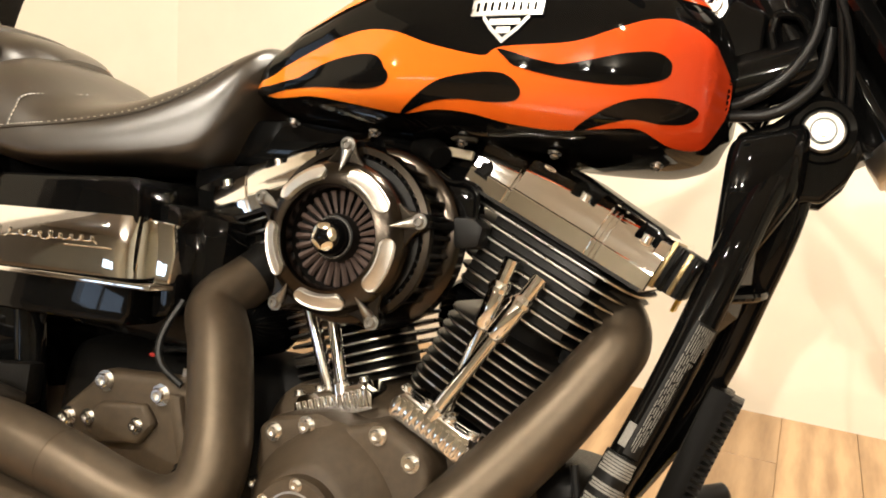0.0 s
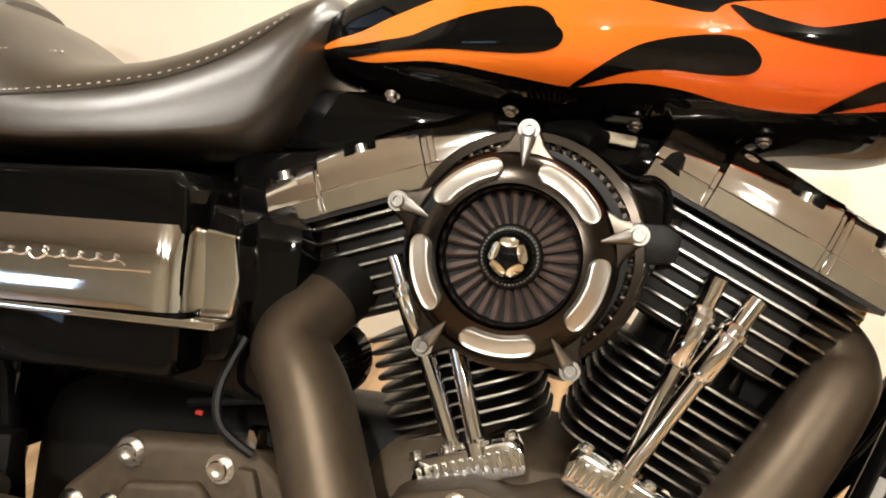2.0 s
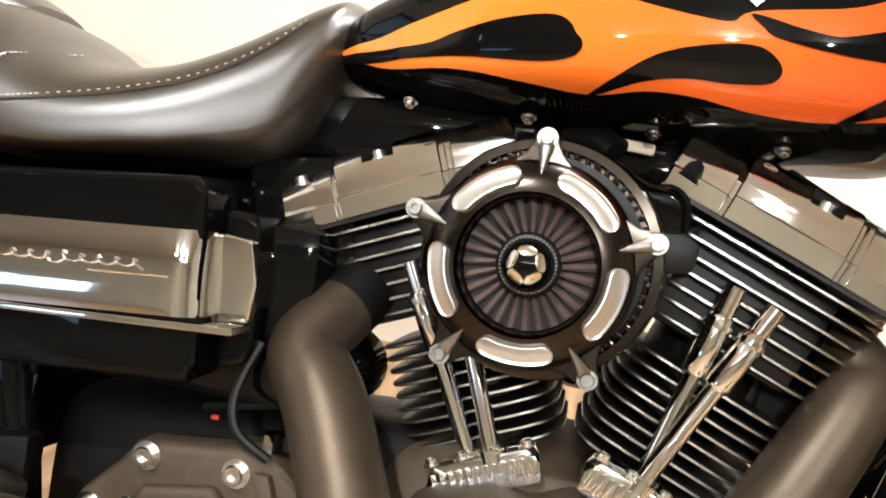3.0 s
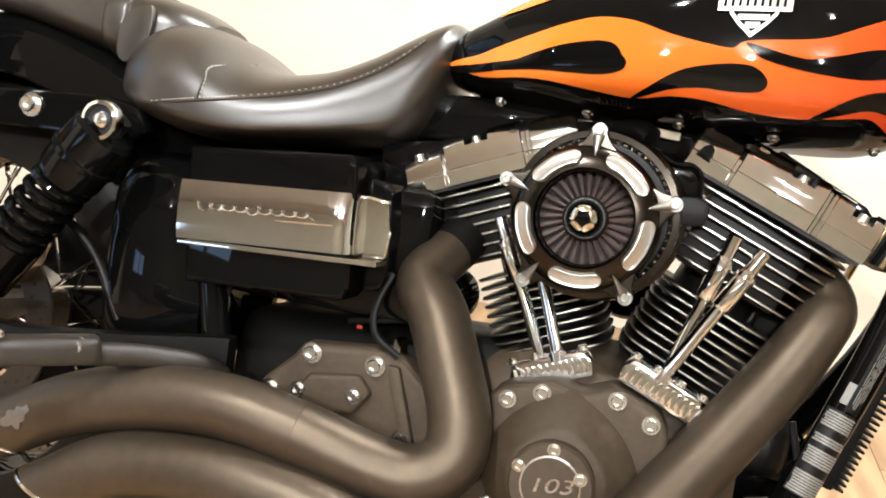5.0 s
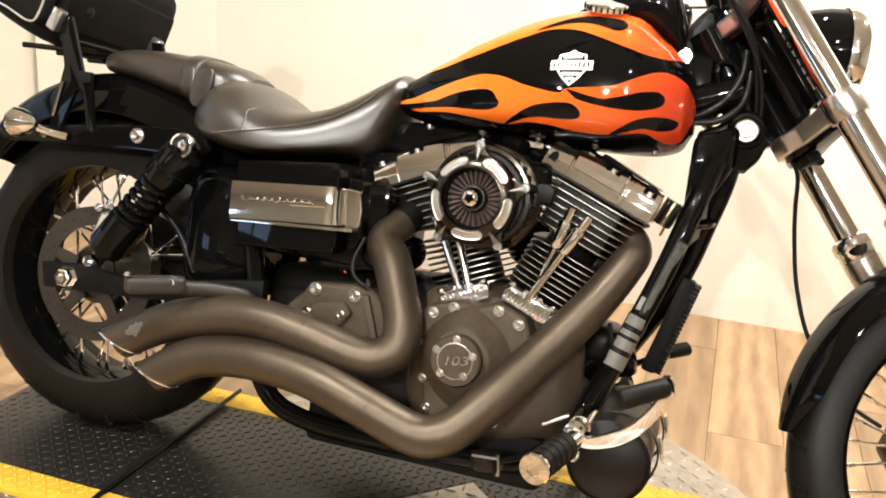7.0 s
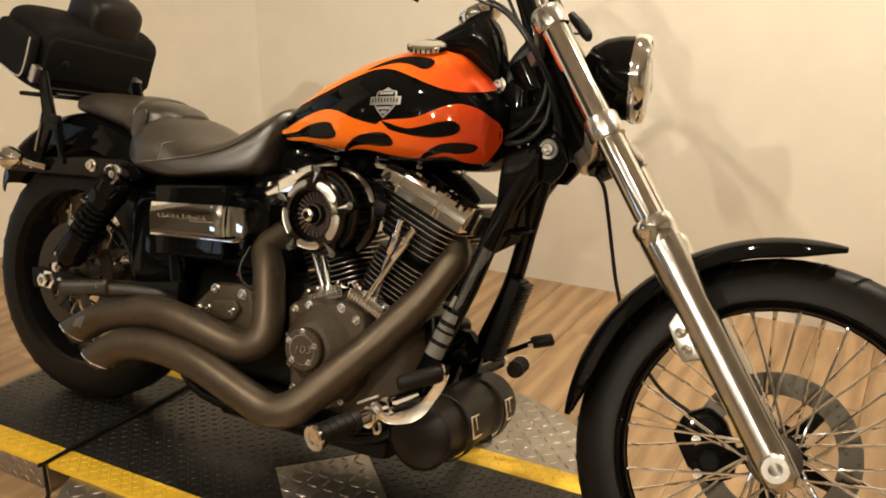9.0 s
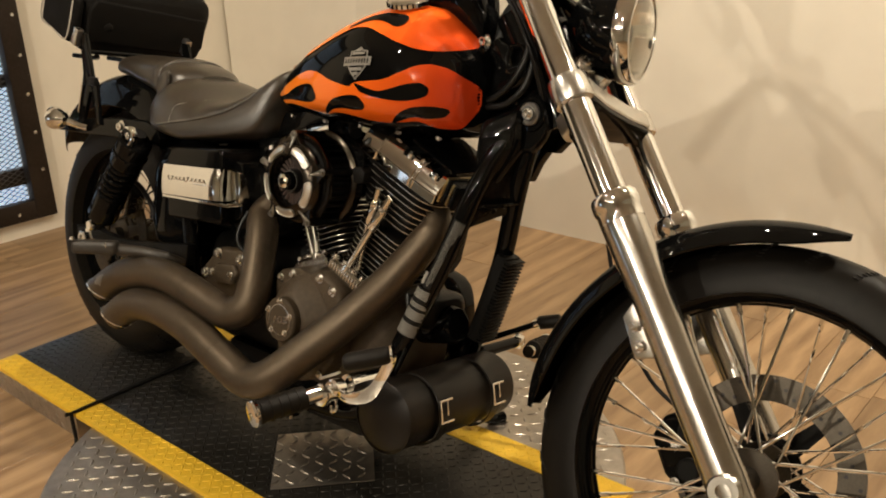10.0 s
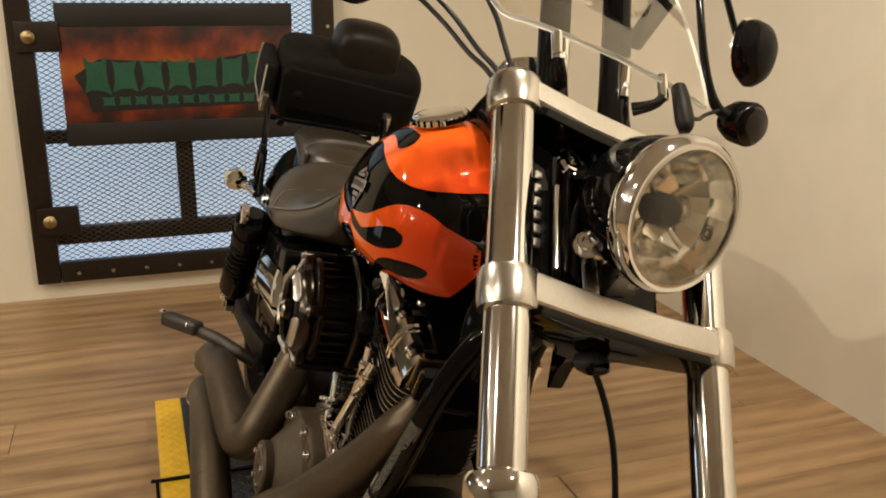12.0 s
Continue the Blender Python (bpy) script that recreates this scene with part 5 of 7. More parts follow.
pleat = box("pleat", (0.0030, 0.0050, 0.058), BLACK_PLASTIC, None, 0.001)
for i in range(60):
    a = 2 * math.pi * i / 60
    part("pleat", pleat, ac, m=AB @ pose(0.0780 * math.cos(a), 0.0780 * math.sin(a), 0.155, 0, 0, math.degrees(a) + 90))
lou = box("louvre", (0.0100, 0.0046, 0.056), ANODISED, None, 0.0015)
for i in range(30):
    a = 2 * math.pi * i / 30
    part("louvre", lou, ac, m=AB @ pose(0.0812 * math.cos(a), 0.0812 * math.sin(a), 0.157, 0, 0, math.degrees(a)))
part("front_rim", hoop("front_rim", [(0.0790, 0.177), (0.0868, 0.178), (0.0880, 0.182), (0.0862, 0.187), (0.0800, 0.188)], ANODISED, AB, 72), ac, "smooth black rim")
ringp = [(0.0490, 0.196), (0.0520, 0.188), (0.0740, 0.184), (0.0770, 0.190), (0.0760, 0.199), (0.0690, 0.208), (0.0590, 0.214), (0.0510, 0.2155), (0.0488, 0.212), (0.0482, 0.206)]
part("face_ring", hoop("face_ring", ringp, ANODISED, AC, 80), ac, "gloss black face ring")
part("dish", lathe("dish", [(0.055, 0.206), (0.050, 0.196), (0.048, 0.184), (0.001, 0.182)], BLACK_PLASTIC, AC, 64, caps=False), ac)
blade = slab("blade", [(0.020, -0.0011), (0.0475, -0.0030), (0.0475, 0.0020), (0.020, 0.0008)], -0.001, 0.0040, FILTER, None, 0.0006)
for i in range(28):
    part("blade", blade, ac, m=AC @ pose(0, 0, 0.188, 0, 0, 360 * i / 28) @ pose(0, 0, 0, 32, 0, 0))
part("cap_ring", lathe("cap_ring", [(0.023, 0.186), (0.0235, 0.198), (0.0215, 0.204), (0.0185, 0.205), (0.0180, 0.201), (0.001, 0.201)], BLACK_PLASTIC, AC, 40), ac)
knurl = box("knurl", (0.0009, 0.0013, 0.0006), LABEL_PRINT, None, 0)
for i in range(44):
    a = 2 * math.pi * i / 44
    part("knurl", knurl, ac, m=AC @ pose(0.0198 * math.cos(a), 0.0198 * math.sin(a), 0.2052, 0, 0, math.degrees(a)))
capc = part("centre_cap", lathe("centre_cap", [(0.0178, 0.200), (0.0178, 0.209), (0.0160, 0.218), (0.011, 0.2245), (0.0055, 0.227), (0.0004, 0.2275)], BLACK_PAINT, AC, 40), ac, "domed black cap with bronze petals")
petal = lathe("petal", [(0.0054, 0), (0.0050, 0.0010), (0.0034, 0.0016), (0.0003, 0.0018)], GOLD, Matrix.Diagonal((1.30, 0.85, 1, 1)), 18)
for i in range(5):
    a = math.radians(72 * i + 12)
    part("petal", petal, capc, m=AC @ axis_to((0.0100 * math.cos(a), 0.0100 * math.sin(a), 0.2232), (0.75 * math.cos(a), 0.75 * math.sin(a), 1.0)))
EAR = [(0.060, -0.0300), (0.072, -0.0210), (0.0800, -0.0130), (0.0870, -0.0095), (0.0930, -0.0080), (0.0965, -0.0045), (0.0975, 0.0), (0.0965, 0.0045), (0.0930, 0.0080), (0.0870, 0.0095), (0.0800, 0.0130), (0.072, 0.0210), (0.060, 0.0300)]
ear = slab("ear", EAR, 0.186, 0.2015, ANODISED, None, 0.003, 3)
for i, ang in enumerate((83, 155, 227, 299, 11)):
    a = radians(ang)
    turn_ = AC @ pose(0, 0, 0, 0, 0, ang)
    part("ear", ear, ac, "gloss black ear", turn_)
    wedge = [[turn_ @ Vector((r, w * math.cos(u), h + (w * 0.8 + 0.001) * math.sin(u))) for u in np.linspace(0, math.pi, 9)] for r, w, h in ((0.0635, 0.0005, 0.2105), (0.070, 0.0024, 0.2065), (0.078, 0.0044, 0.2025), (0.084, 0.0060, 0.2000), (0.0865, 0.0064, 0.1985))]
    arm = part("arm", rings_mesh("arm", wedge, CAP_STEEL, True, 50), ac, "machined silver arm")
    part("leg", tube("leg", [AC @ Vector((0.0895 * math.cos(a), 0.0895 * math.sin(a), h)) for h in (0.188, 0.125)], [0.0085, 0.0080], BLACK_PAINT, 14, straight=True), arm)
    q = AC @ Vector((0.0900 * math.cos(a), 0.0900 * math.sin(a), 0.2010))
    bolt(arm, *q, 0.0052, material_=CAP_STEEL)
    rows = []
    for t in 0.5 - 0.5 * np.cos(np.linspace(0, math.pi, 34)):
        b = radians(ang + 12 + 49 * float(t))
        w = 0.0080 * math.sqrt(max(1 - max((abs(float(t) - 0.5) - 0.36) / 0.14, 0) ** 2, 0.01))
        n_ = Vector((0.50 * math.cos(b), 0.50 * math.sin(b), 0.866))
        c = Vector((0.0630 * math.cos(b), 0.0630 * math.sin(b), 0.2140))
        t_ = n_.cross(Vector((-math.sin(b), math.cos(b), 0))) * -1
        # a shallow machined channel with a raised lip
        rows.append([AC @ (c + t_ * (w * e) + n_ * h) for e, h in ((-1.0, -0.004), (-1.0, 0.0010), (-0.86, 0.0016), (-0.70, 0.0), (0.0, -0.0010), (0.70, 0.0), (0.86, 0.0016), (1.0, 0.0010), (1.0, -0.004))])
    part("insert", rings_mesh("insert", rows, SATIN, True, 40), ac, "machined silver insert")

# -- throttle body and brackets behind the air cleaner --
part("throttle_body", tube("throttle_body", [(0.86, -0.05, 0.60), (0.86, -0.115, 0.61)], 0.035, BLACK_POWDER, 24, straight=True), bike)
cover = part("breather_cover", slab("breather_cover", [(0.845, 0.690), (0.868, 0.686), (0.890, 0.676), (0.905, 0.670), (0.921, 0.671), (0.932, 0.663), (0.934, 0.640), (0.922, 0.610), (0.880, 0.600)], 0.085, 0.118, BLACK_PAINT, SIDE, 0.005, 3), ac, "gloss black breather lobe")
part("rim", tube("rim", [SIDE @ Vector((x, z, 0.119)) for x, z in ((0.842, 0.694), (0.868, 0.688), (0.890, 0.678), (0.905, 0.672), (0.921, 0.673), (0.933, 0.663), (0.935, 0.640), (0.930, 0.622))], 0.0028, BLACK_PAINT, 10), cover)
part("plug_cap", tube("plug_cap", [(0.835, -0.05, 0.708), (0.860, -0.075, 0.706), (0.874, -0.085, 0.698)], 0.013, BLACK_PLASTIC, 14), bike, "dark grey plug cap")
part("support_bracket", slab("support_bracket", [(0.885, 0.600), (0.945, 0.610), (0.948, 0.632), (0.935, 0.640), (0.890, 0.636)], 0.095, 0.128, BLACK_PLASTIC, SIDE, 0.006), bike)
part("plug_cap", tube("plug_cap", [(0.93, -0.04, 0.71), (0.94, -0.09, 0.70), (0.93, -0.11, 0.68)], 0.010, BLACK_PLASTIC, 10), bike)

# -- exhausts --
def exhaust(points, radii, tip_dir, label, seam_at):
    """A header and silencer in one pipe whose open end is cut off aslant along the plane of tip_dir."""
    me = tube("exhaust_pipe", points, radii, PIPE, 32, 8, caps=False)
    end, d = Vector(points[-1]), Vector(tip_dir).normalized()
    run = (end - Vector(points[-2])).normalized()
    rim, inner = [], []
    for v in list(me.vertices)[-32:]:
        v.co = v.co + run * ((end - v.co).dot(d) / run.dot(d))
        rim.append(v.co.copy())
        inner.append(end + (v.co - end) * 0.93 - run * 0.004)
    ex = part("exhaust_pipe", me, bike, label)
    part("tip", tube("tip", rim + rim[:2], 0.0024, CHROME, 8, straight=True), ex, "chrome cut edge")
    deep = [q - run * 0.06 for q in inner]
    part("bore", rings_mesh("bore", [rim, inner, deep, [end - run * 0.06 + (q - end + run * 0.06) * 0.05 for q in deep]], BLACK_INK, False, 40), ex, "sooty bore")
    a, b = Vector(points[seam_at]), Vector(points[seam_at + 1])
    part("shield_seam", hoop("shield_seam", [(radii[seam_at] * 0.98, -0.002), (radii[seam_at] * 1.012, -0.0012), (radii[seam_at] * 1.012, 0.0012), (radii[seam_at] * 0.98, 0.002)], PIPE, axis_to(a, b - a), 40), ex)
    return ex


ex1 = exhaust([(0.676, -0.066, 0.548), (0.664, -0.088, 0.530), (0.653, -0.108, 0.511), (0.652, -0.124, 0.492), (0.678, -0.145, 0.463), (0.709, -0.175, 0.411), (0.731, -0.200, 0.366), (0.731, -0.215, 0.329), (0.701, -0.226, 0.306), (0.657, -0.233, 0.306), (0.570, -0.240, 0.326), (0.482, -0.243, 0.338), (0.389, -0.242, 0.328), (0.295, -0.238, 0.299), (0.192, -0.231, 0.243)],
              [0.028, 0.030, 0.032, 0.0335, 0.0345, 0.0345, 0.0345, 0.0345, 0.0345, 0.0345, 0.035, 0.0355, 0.036, 0.036, 0.0345], (-0.32, -0.14, -0.94), "matt black upper exhaust pipe", 10)
exhaust([(1.050, -0.035, 0.576), (1.080, -0.058, 0.566), (1.091, -0.074, 0.545), (1.082, -0.087, 0.521), (1.038, -0.115, 0.446), (0.975, -0.160, 0.359), (0.915, -0.215, 0.283), (0.869, -0.250, 0.230), (0.834, -0.265, 0.208), (0.795, -0.270, 0.205), (0.716, -0.271, 0.228), (0.609, -0.268, 0.259), (0.501, -0.263, 0.270), (0.409, -0.256, 0.260), (0.348, -0.251, 0.239), (0.286, -0.246, 0.200)],
              [0.024, 0.026, 0.0285, 0.0315, 0.0345, 0.0355, 0.0355, 0.0355, 0.0355, 0.0355, 0.0355, 0.036, 0.0365, 0.037, 0.037, 0.0355], (-0.32, -0.14, -0.94), "matt black lower exhaust pipe", 10)
part("maker_plate", slab("maker_plate", [(-0.021, -0.003), (-0.017, 0.004), (-0.010, 0.005), (-0.006, 0.011), (0.003, 0.009), (0.008, 0.013), (0.013, 0.010), (0.021, 0.012), (0.022, 0.004), (0.015, 0.001), (0.013, -0.005), (0.006, -0.006), (0.003, -0.013), (-0.002, -0.011), (-0.005, -0.006), (-0.013, -0.007)], 0.0, 0.002, CAP_STEEL, on_side(0.247, -0.2705, 0.279, 24), 0.0005), ex1, "small silver plate")
for pts, r in (([(0.678, -0.064, 0.552), (0.667, -0.084, 0.534)], 0.030), ([(1.04, -0.032, 0.580), (1.072, -0.050, 0.570)], 0.032)):
    part("exhaust_flange", tube("exhaust_flange", pts, r, BLACK_POWDER, 24, straight=True), bike, "black exhaust port flange")

# -- frame --
frame_ = part("frame", tube("frame", [(1.225, 0, 0.845), (1.10, 0, 0.800), (0.90, 0, 0.745), (0.70, 0, 0.700), (0.50, 0, 0.645), (0.30, 0, 0.60)], 0.030, BLACK_PAINT, 20), bike, "gloss black tubular steel frame")
part("steering_head", tube("steering_head", [(1.150, 0.03, 0.945), (1.275, 0.03, 0.750)], 0.037, BLACK_PAINT, 28, straight=True), frame_)
NY = 0.030  # the steering head stands this far to the left of the rear wheel's plane
for sy in (-1, 1):
    part("down_tube", tube("down_tube", [(1.222 if sy < 0 else 1.225, NY + (-0.036 if sy < 0 else 0.0), 0.770), (1.195 if sy < 0 else 1.222, -0.048 if sy < 0 else 0.006, 0.700), (1.172 if sy < 0 else 1.202, -0.078 if sy < 0 else 0.016, 0.615), (1.132 if sy < 0 else 1.160, -0.098 if sy < 0 else 0.052, 0.478), (1.065, -0.125 if sy < 0 else 0.124, 0.298), (1.03, sy * 0.14, 0.205), (0.98, sy * 0.14, 0.160), (0.85, sy * 0.13, 0.140), (0.55, sy * 0.13, 0.140), (0.44, sy * 0.13, 0.20), (0.41, sy * 0.13, 0.36), (0.36, sy * 0.125, 0.58)], 0.0185, BLACK_PAINT, 18), frame_, "gloss black frame tube")
    lo, hi = (0.030 - NY, 0.052 - NY) if sy < 0 else (-0.052 - NY, -0.030 - NY)
    gus = part("gusset", slab("gusset", [(1.178 if sy > 0 else 1.160, 0.745), (1.184 if sy > 0 else 1.168, 0.718), (1.188 if sy > 0 else 1.172, 0.692), (1.192 if sy > 0 else 1.174, 0.665), (1.196 if sy > 0 else 1.178, 0.645), (1.200, 0.648), (1.213, 0.680), (1.230, 0.706), (1.250, 0.706), (1.270, 0.730), (1.280, 0.758), (1.273, 0.788), (1.252, 0.810), (1.229, 0.812), (1.194, 0.780), (1.162, 0.766)], lo, hi, BLACK_PAINT, SIDE, 0.008, 3), frame_, "gloss black neck gusset")
    part("boss", lathe("boss", [(0.0330, -0.012), (0.0330, 0.000), (0.0300, 0.004), (0.0240, 0.0045), (0.0215, 0.002), (0.0205, 0.0005)], BLACK_PAINT, axis_to((1.241, NY + sy * 0.051, 0.775), (0, sy, 0)), 36), gus)
    loop_ = [(1.178, 0.869), (1.181, 0.886), (1.193, 0.889), (1.206, 0.885), (1.216, 0.865), (1.211, 0.843), (1.199, 0.825), (1.187, 0.843)]
    part("upper_gusset", tube("upper_gusset", [Vector((x, NY + sy * 0.046, z)) for x, z in loop_ + loop_[:1]], 0.0052, BLACK_PAINT, 10), frame_, "open black bracket loop")
    part("loop_bar", tube("loop_bar", [(1.190, NY + sy * 0.046, 0.846), (1.215, NY + sy * 0.046, 0.853)], 0.0030, BLACK_PAINT, 8, straight=True), frame_)
    part("neck_web", slab("neck_web", [(1.112, 0.880), (1.140, 0.905), (1.172, 0.890), (1.172, 0.840), (1.192, 0.810), (1.180, 0.770), (1.140, 0.800)], lo - 0.010 * -sy, hi - 0.010 * -sy, BLACK_PAINT, SIDE, 0.006, 3), frame_)
    plate_ = part("neck_cap", lathe("neck_cap", [(0.0205, 0), (0.0210, 0.006), (0.0190, 0.008), (0.0185, 0.0055), (0.012, 0.005), (0.012, 0.010), (0.006, 0.010), (0.006, 0.004), (0.0005, 0.004)], CAP_STEEL, axis_to((1.241, NY + sy * 0.052, 0.775), (0, sy, 0)), 32), gus, "brushed steel neck bolt cap")
    part("recess", hoop("recess", [(0.0112, 0.0085), (0.0124, 0.0085), (0.0124, 0.0104), (0.0112, 0.0104)], BLACK_INK, axis_to((1.241, NY + sy * 0.052, 0.775), (0, sy, 0)), 28), plate_)
    bolt(plate_, 1.241, NY + sy * 0.061, 0.775, 0.0066, direction=(0, sy, 0))
part("gusset_wing", loft("gusset_wing", [(1.158, 0.006, 0.640, 0.690, 0.738, -0.046), (1.161, 0.016, 0.615, 0.690, 0.752, -0.046), (1.172, 0.022, 0.605, 0.690, 0.760, -0.044), (1.195, 0.024, 0.640, 0.700, 0.768, -0.036), (1.222, 0.024, 0.690, 0.735, 0.780, -0.022), (1.232, 0.012, 0.715, 0.740, 0.770, -0.016)], BLACK_PAINT, 2.6, 5), frame_, "gloss black neck casting")
web = [Vector(q) for q in ((1.225, 0.0, 0.760), (1.222, 0.006, 0.700), (1.202, 0.016, 0.615), (1.194, 0.022, 0.590), (1.168, -0.080, 0.560), (1.182, -0.070, 0.615), (1.205, -0.036, 0.700), (1.215, -0.010, 0.760))]
part("cross_web", rings_mesh("cross_web", [[q + Vector((d, 0, d * 0.4)) for q in web] for d in (-0.006, 0.006)], BLACK_PAINT, True, 30), frame_, "gloss black web between the down tubes")
part("web_strap", tube("web_strap", [(1.176, -0.082, 0.600), (1.205, -0.030, 0.606), (1.212, 0.012, 0.610)], 0.0055, BLACK_PAINT, 10), frame_)
bolt(frame_, 1.118, -0.015, 0.893, 0.010)
part("wiring_loom", tube("wiring_loom", [(1.085, 0.030, 0.845), (1.108, 0.034, 0.880), (1.122, 0.038, 0.915), (1.140, 0.040, 0.950), (1.165, 0.040, 0.985)], [0.020, 0.024, 0.024, 0.022, 0.018], CABLE, 14), bike, "taped black wiring loom")

# labels on the right down tube
T0, T1 = Vector((1.1615, -0.0835, 0.580)), Vector((1.0775, -0.1203, 0.330))
td = (T1 - T0).normalized()
tn = Vector((0.05, -1, 0.12))
tn = (tn - td * tn.dot(td)).normalized()
tb = td.cross(tn)


def sticker(u0, u1, a0, a1, material_, lift=0.0006, name="print"):
    """A strip of print wrapped on the down tube: u along it, a round it in degrees."""
    rows_ = []
    for u in (u0, u1):
        c = T0 + (T1 - T0) * u
        row = [c + (0.0202 + lift) * (math.cos(radians(a)) * tn + math.sin(radians(a)) * tb) for a in np.linspace(a0, a1, 11)]
        row += [c + 0.0190 * (math.cos(radians(a)) * tn + math.sin(radians(a)) * tb) for a in np.linspace(a1, a0, 11)]
        rows_.append(row)
    return rings_mesh(name, rows_, material_, True, 40)


label_a = part("warning_label", sticker(0.02, 0.55, -68, 2, BLACK_PLASTIC, 0.0004, "warning_label"), frame_, "black warning label with fine grey print")
rnd = random.Random(4)
for i in range(9):
    a = -62 + i * 6.4
    u = 0.03
    while u < (0.50 if i > 3 else 0.34):
        w = rnd.uniform(0.02, 0.075)
        part("print_line", sticker(u, min(u + w, 0.53), a, a + 2.4, LABEL_PRINT), label_a)
        u += w + rnd.uniform(0.004, 0.012)
label_b = part("warning_label", sticker(0.56, 0.93, -90, 50, BLACK_PLASTIC, 0.0004, "warning_label"), frame_, "black warning label with grey bars")
u = 0.57
while u < 0.92:
    if not (0.635 < u < 0.665 or 0.70 < u < 0.725 or 0.79 < u < 0.825):
        part("print_line", sticker(u, u + 0.0085, -rnd.choice((80, 80, 72)), rnd.choice((40, 44)), LABEL_PRINT), label_b)
    u += 0.0115
part("bar_field", sticker(0.44, 0.53, 4, 26, LABEL_PRINT, 0.0008), label_a)

# ribbed regulator and dark parts before the engine
REG = pose(1.162, 0.036, 0.415, 0, 16, 0)
reg = part("regulator", box("regulator", (0.026, 0.052, 0.185), BLACK_POWDER, REG, 0.006), bike, "finned black voltage regulator")
rib_ = box("fin", (0.014, 0.052, 0.0034), BLACK_POWDER, None, 0.001)
for i in range(24):
    part("fin", rib_, reg, m=REG @ pose(0.017, 0, -0.086 + i * 0.0075))
part("oil_pan", box("oil_pan", (0.46, 0.24, 0.10), BLACK_POWDER, pose(0.76, 0.01, 0.145), 0.02), bike, "black oil pan under the engine")
part("primary_cover", loft("primary_cover", [(0.43, 0.02, 0.24, 0.29, 0.34, 0.165), (0.46, 0.045, 0.20, 0.29, 0.38, 0.165), (0.60, 0.050, 0.18, 0.29, 0.40, 0.165), (0.85, 0.050, 0.16, 0.28, 0.41, 0.165), (0.97, 0.045, 0.18, 0.29, 0.40, 0.165), (1.01, 0.02, 0.23, 0.29, 0.35, 0.165)], BLACK_PAINT, 3.5, 4), bike, "gloss black primary cover")
part("horn_trumpet", lathe("horn_trumpet", [(0.030, -0.02), (0.046, -0.012), (0.052, 0.0), (0.052, 0.02), (0.046, 0.026), (0.0005, 0.028)], BLACK_PAINT, axis_to((0.872, 0.120, 0.520), (0, 1, 0)), 36), bike, "round black horn")
part("battery_box", box("battery_box", (0.10, 0.15, 0.11), BLACK_PAINT, pose(0.612, 0.0, 0.605, 0, -8, 0), 0.012), bike)
part("warning_tag", box("warning_tag", (0.004, 0.030, 0.022), YELLOW, pose(1.126, 0.030, 0.585, 0, 20, 0), 0.001), bike, "small yellow tag")
part("wire_clip", box("wire_clip", (0.030, 0.008, 0.010), TRIM, pose(0.890, -0.070, 0.706, 0, 4, 0), 0.003), bike, "cream plastic wire clip")
part("wiring_tray", box("wiring_tray", (0.34, 0.15, 0.060), BLACK_PAINT, pose(0.73, 0.02, 0.700, 0, -5, 0), 0.02), bike)
part("oil_filter", lathe("oil_filter", [(0.030, 0), (0.038, 0.006), (0.038, 0.085), (0.032, 0.095), (0.0005, 0.096)], BLACK_PAINT, axis_to((1.02, 0, 0.33), (1, 0, 0.25)), 28), bike)
part("horn_cover", loft("horn_cover", [(1.015, 0.03, 0.345, 0.37, 0.395), (1.03, 0.06, 0.335, 0.37, 0.405), (1.07, 0.065, 0.335, 0.37, 0.405), (1.085, 0.04, 0.345, 0.37, 0.395)], BLACK_PLASTIC, 3, 3), bike)
part("brake_line", tube("brake_line", [(1.0, -0.11, 0.19), (1.06, -0.13, 0.25), (1.09, -0.125, 0.33), (1.07, -0.11, 0.42)], 0.004, CABLE, 8), bike)
for pts in ([(0.615, -0.135, 0.50), (0.605, -0.150, 0.46), (0.612, -0.155, 0.43), (0.64, -0.150, 0.41)], [(0.56, -0.10, 0.43), (0.60, -0.11, 0.44), (0.66, -0.10, 0.45)], [(0.40, -0.12, 0.40), (0.42, -0.13, 0.46), (0.47, -0.12, 0.45)]):
    part("cable", tube("cable", pts, 0.0042, CABLE, 8), bike)
part("wire_clip", box("wire_clip", (0.007, 0.004, 0.004), RED_PLASTIC, pose(0.585, -0.135, 0.432), 0.001), bike)
part("coil_cover", box("coil_cover", (0.14, 0.11, 0.05), BLACK_PAINT, pose(0.86, 0, 0.700, 0, 0, 0), 0.012), bike)
for sx in (0.70, 0.80, 0.90, 1.0, 1.10):
    bolt(tank, sx, -0.10, 0.716, 0.0045, material_=STEEL, direction=(0, -0.4, -1))

# -- rider and pillion controls --
PA, PB = Vector((0.352, -0.285, 0.381)), Vector((0.274, -0.350, 0.374))
peg = part("pillion_peg", box("pillion_peg", (0.034, 0.030, (PB - PA).length), WORN_BLACK, axis_to((PA + PB) / 2, PB - PA), 0.011, 4), bike, "black rubber pillion footrest")
bolt(peg, *(PA + Vector((-0.012, -0.020, 0.004))), 0.0072)
bolt(peg, *(PB + Vector((0.01, -0.008, 0.018))), 0.0050, direction=(0, 0, 1))
part("peg_bracket", tube("peg_bracket", [(0.345, -0.282, 0.374), (0.380, -0.250, 0.374), (0.425, -0.215, 0.368), (0.440, -0.175, 0.350)], 0.013, WORN_BLACK, 16), bike, "black pillion peg bracket")
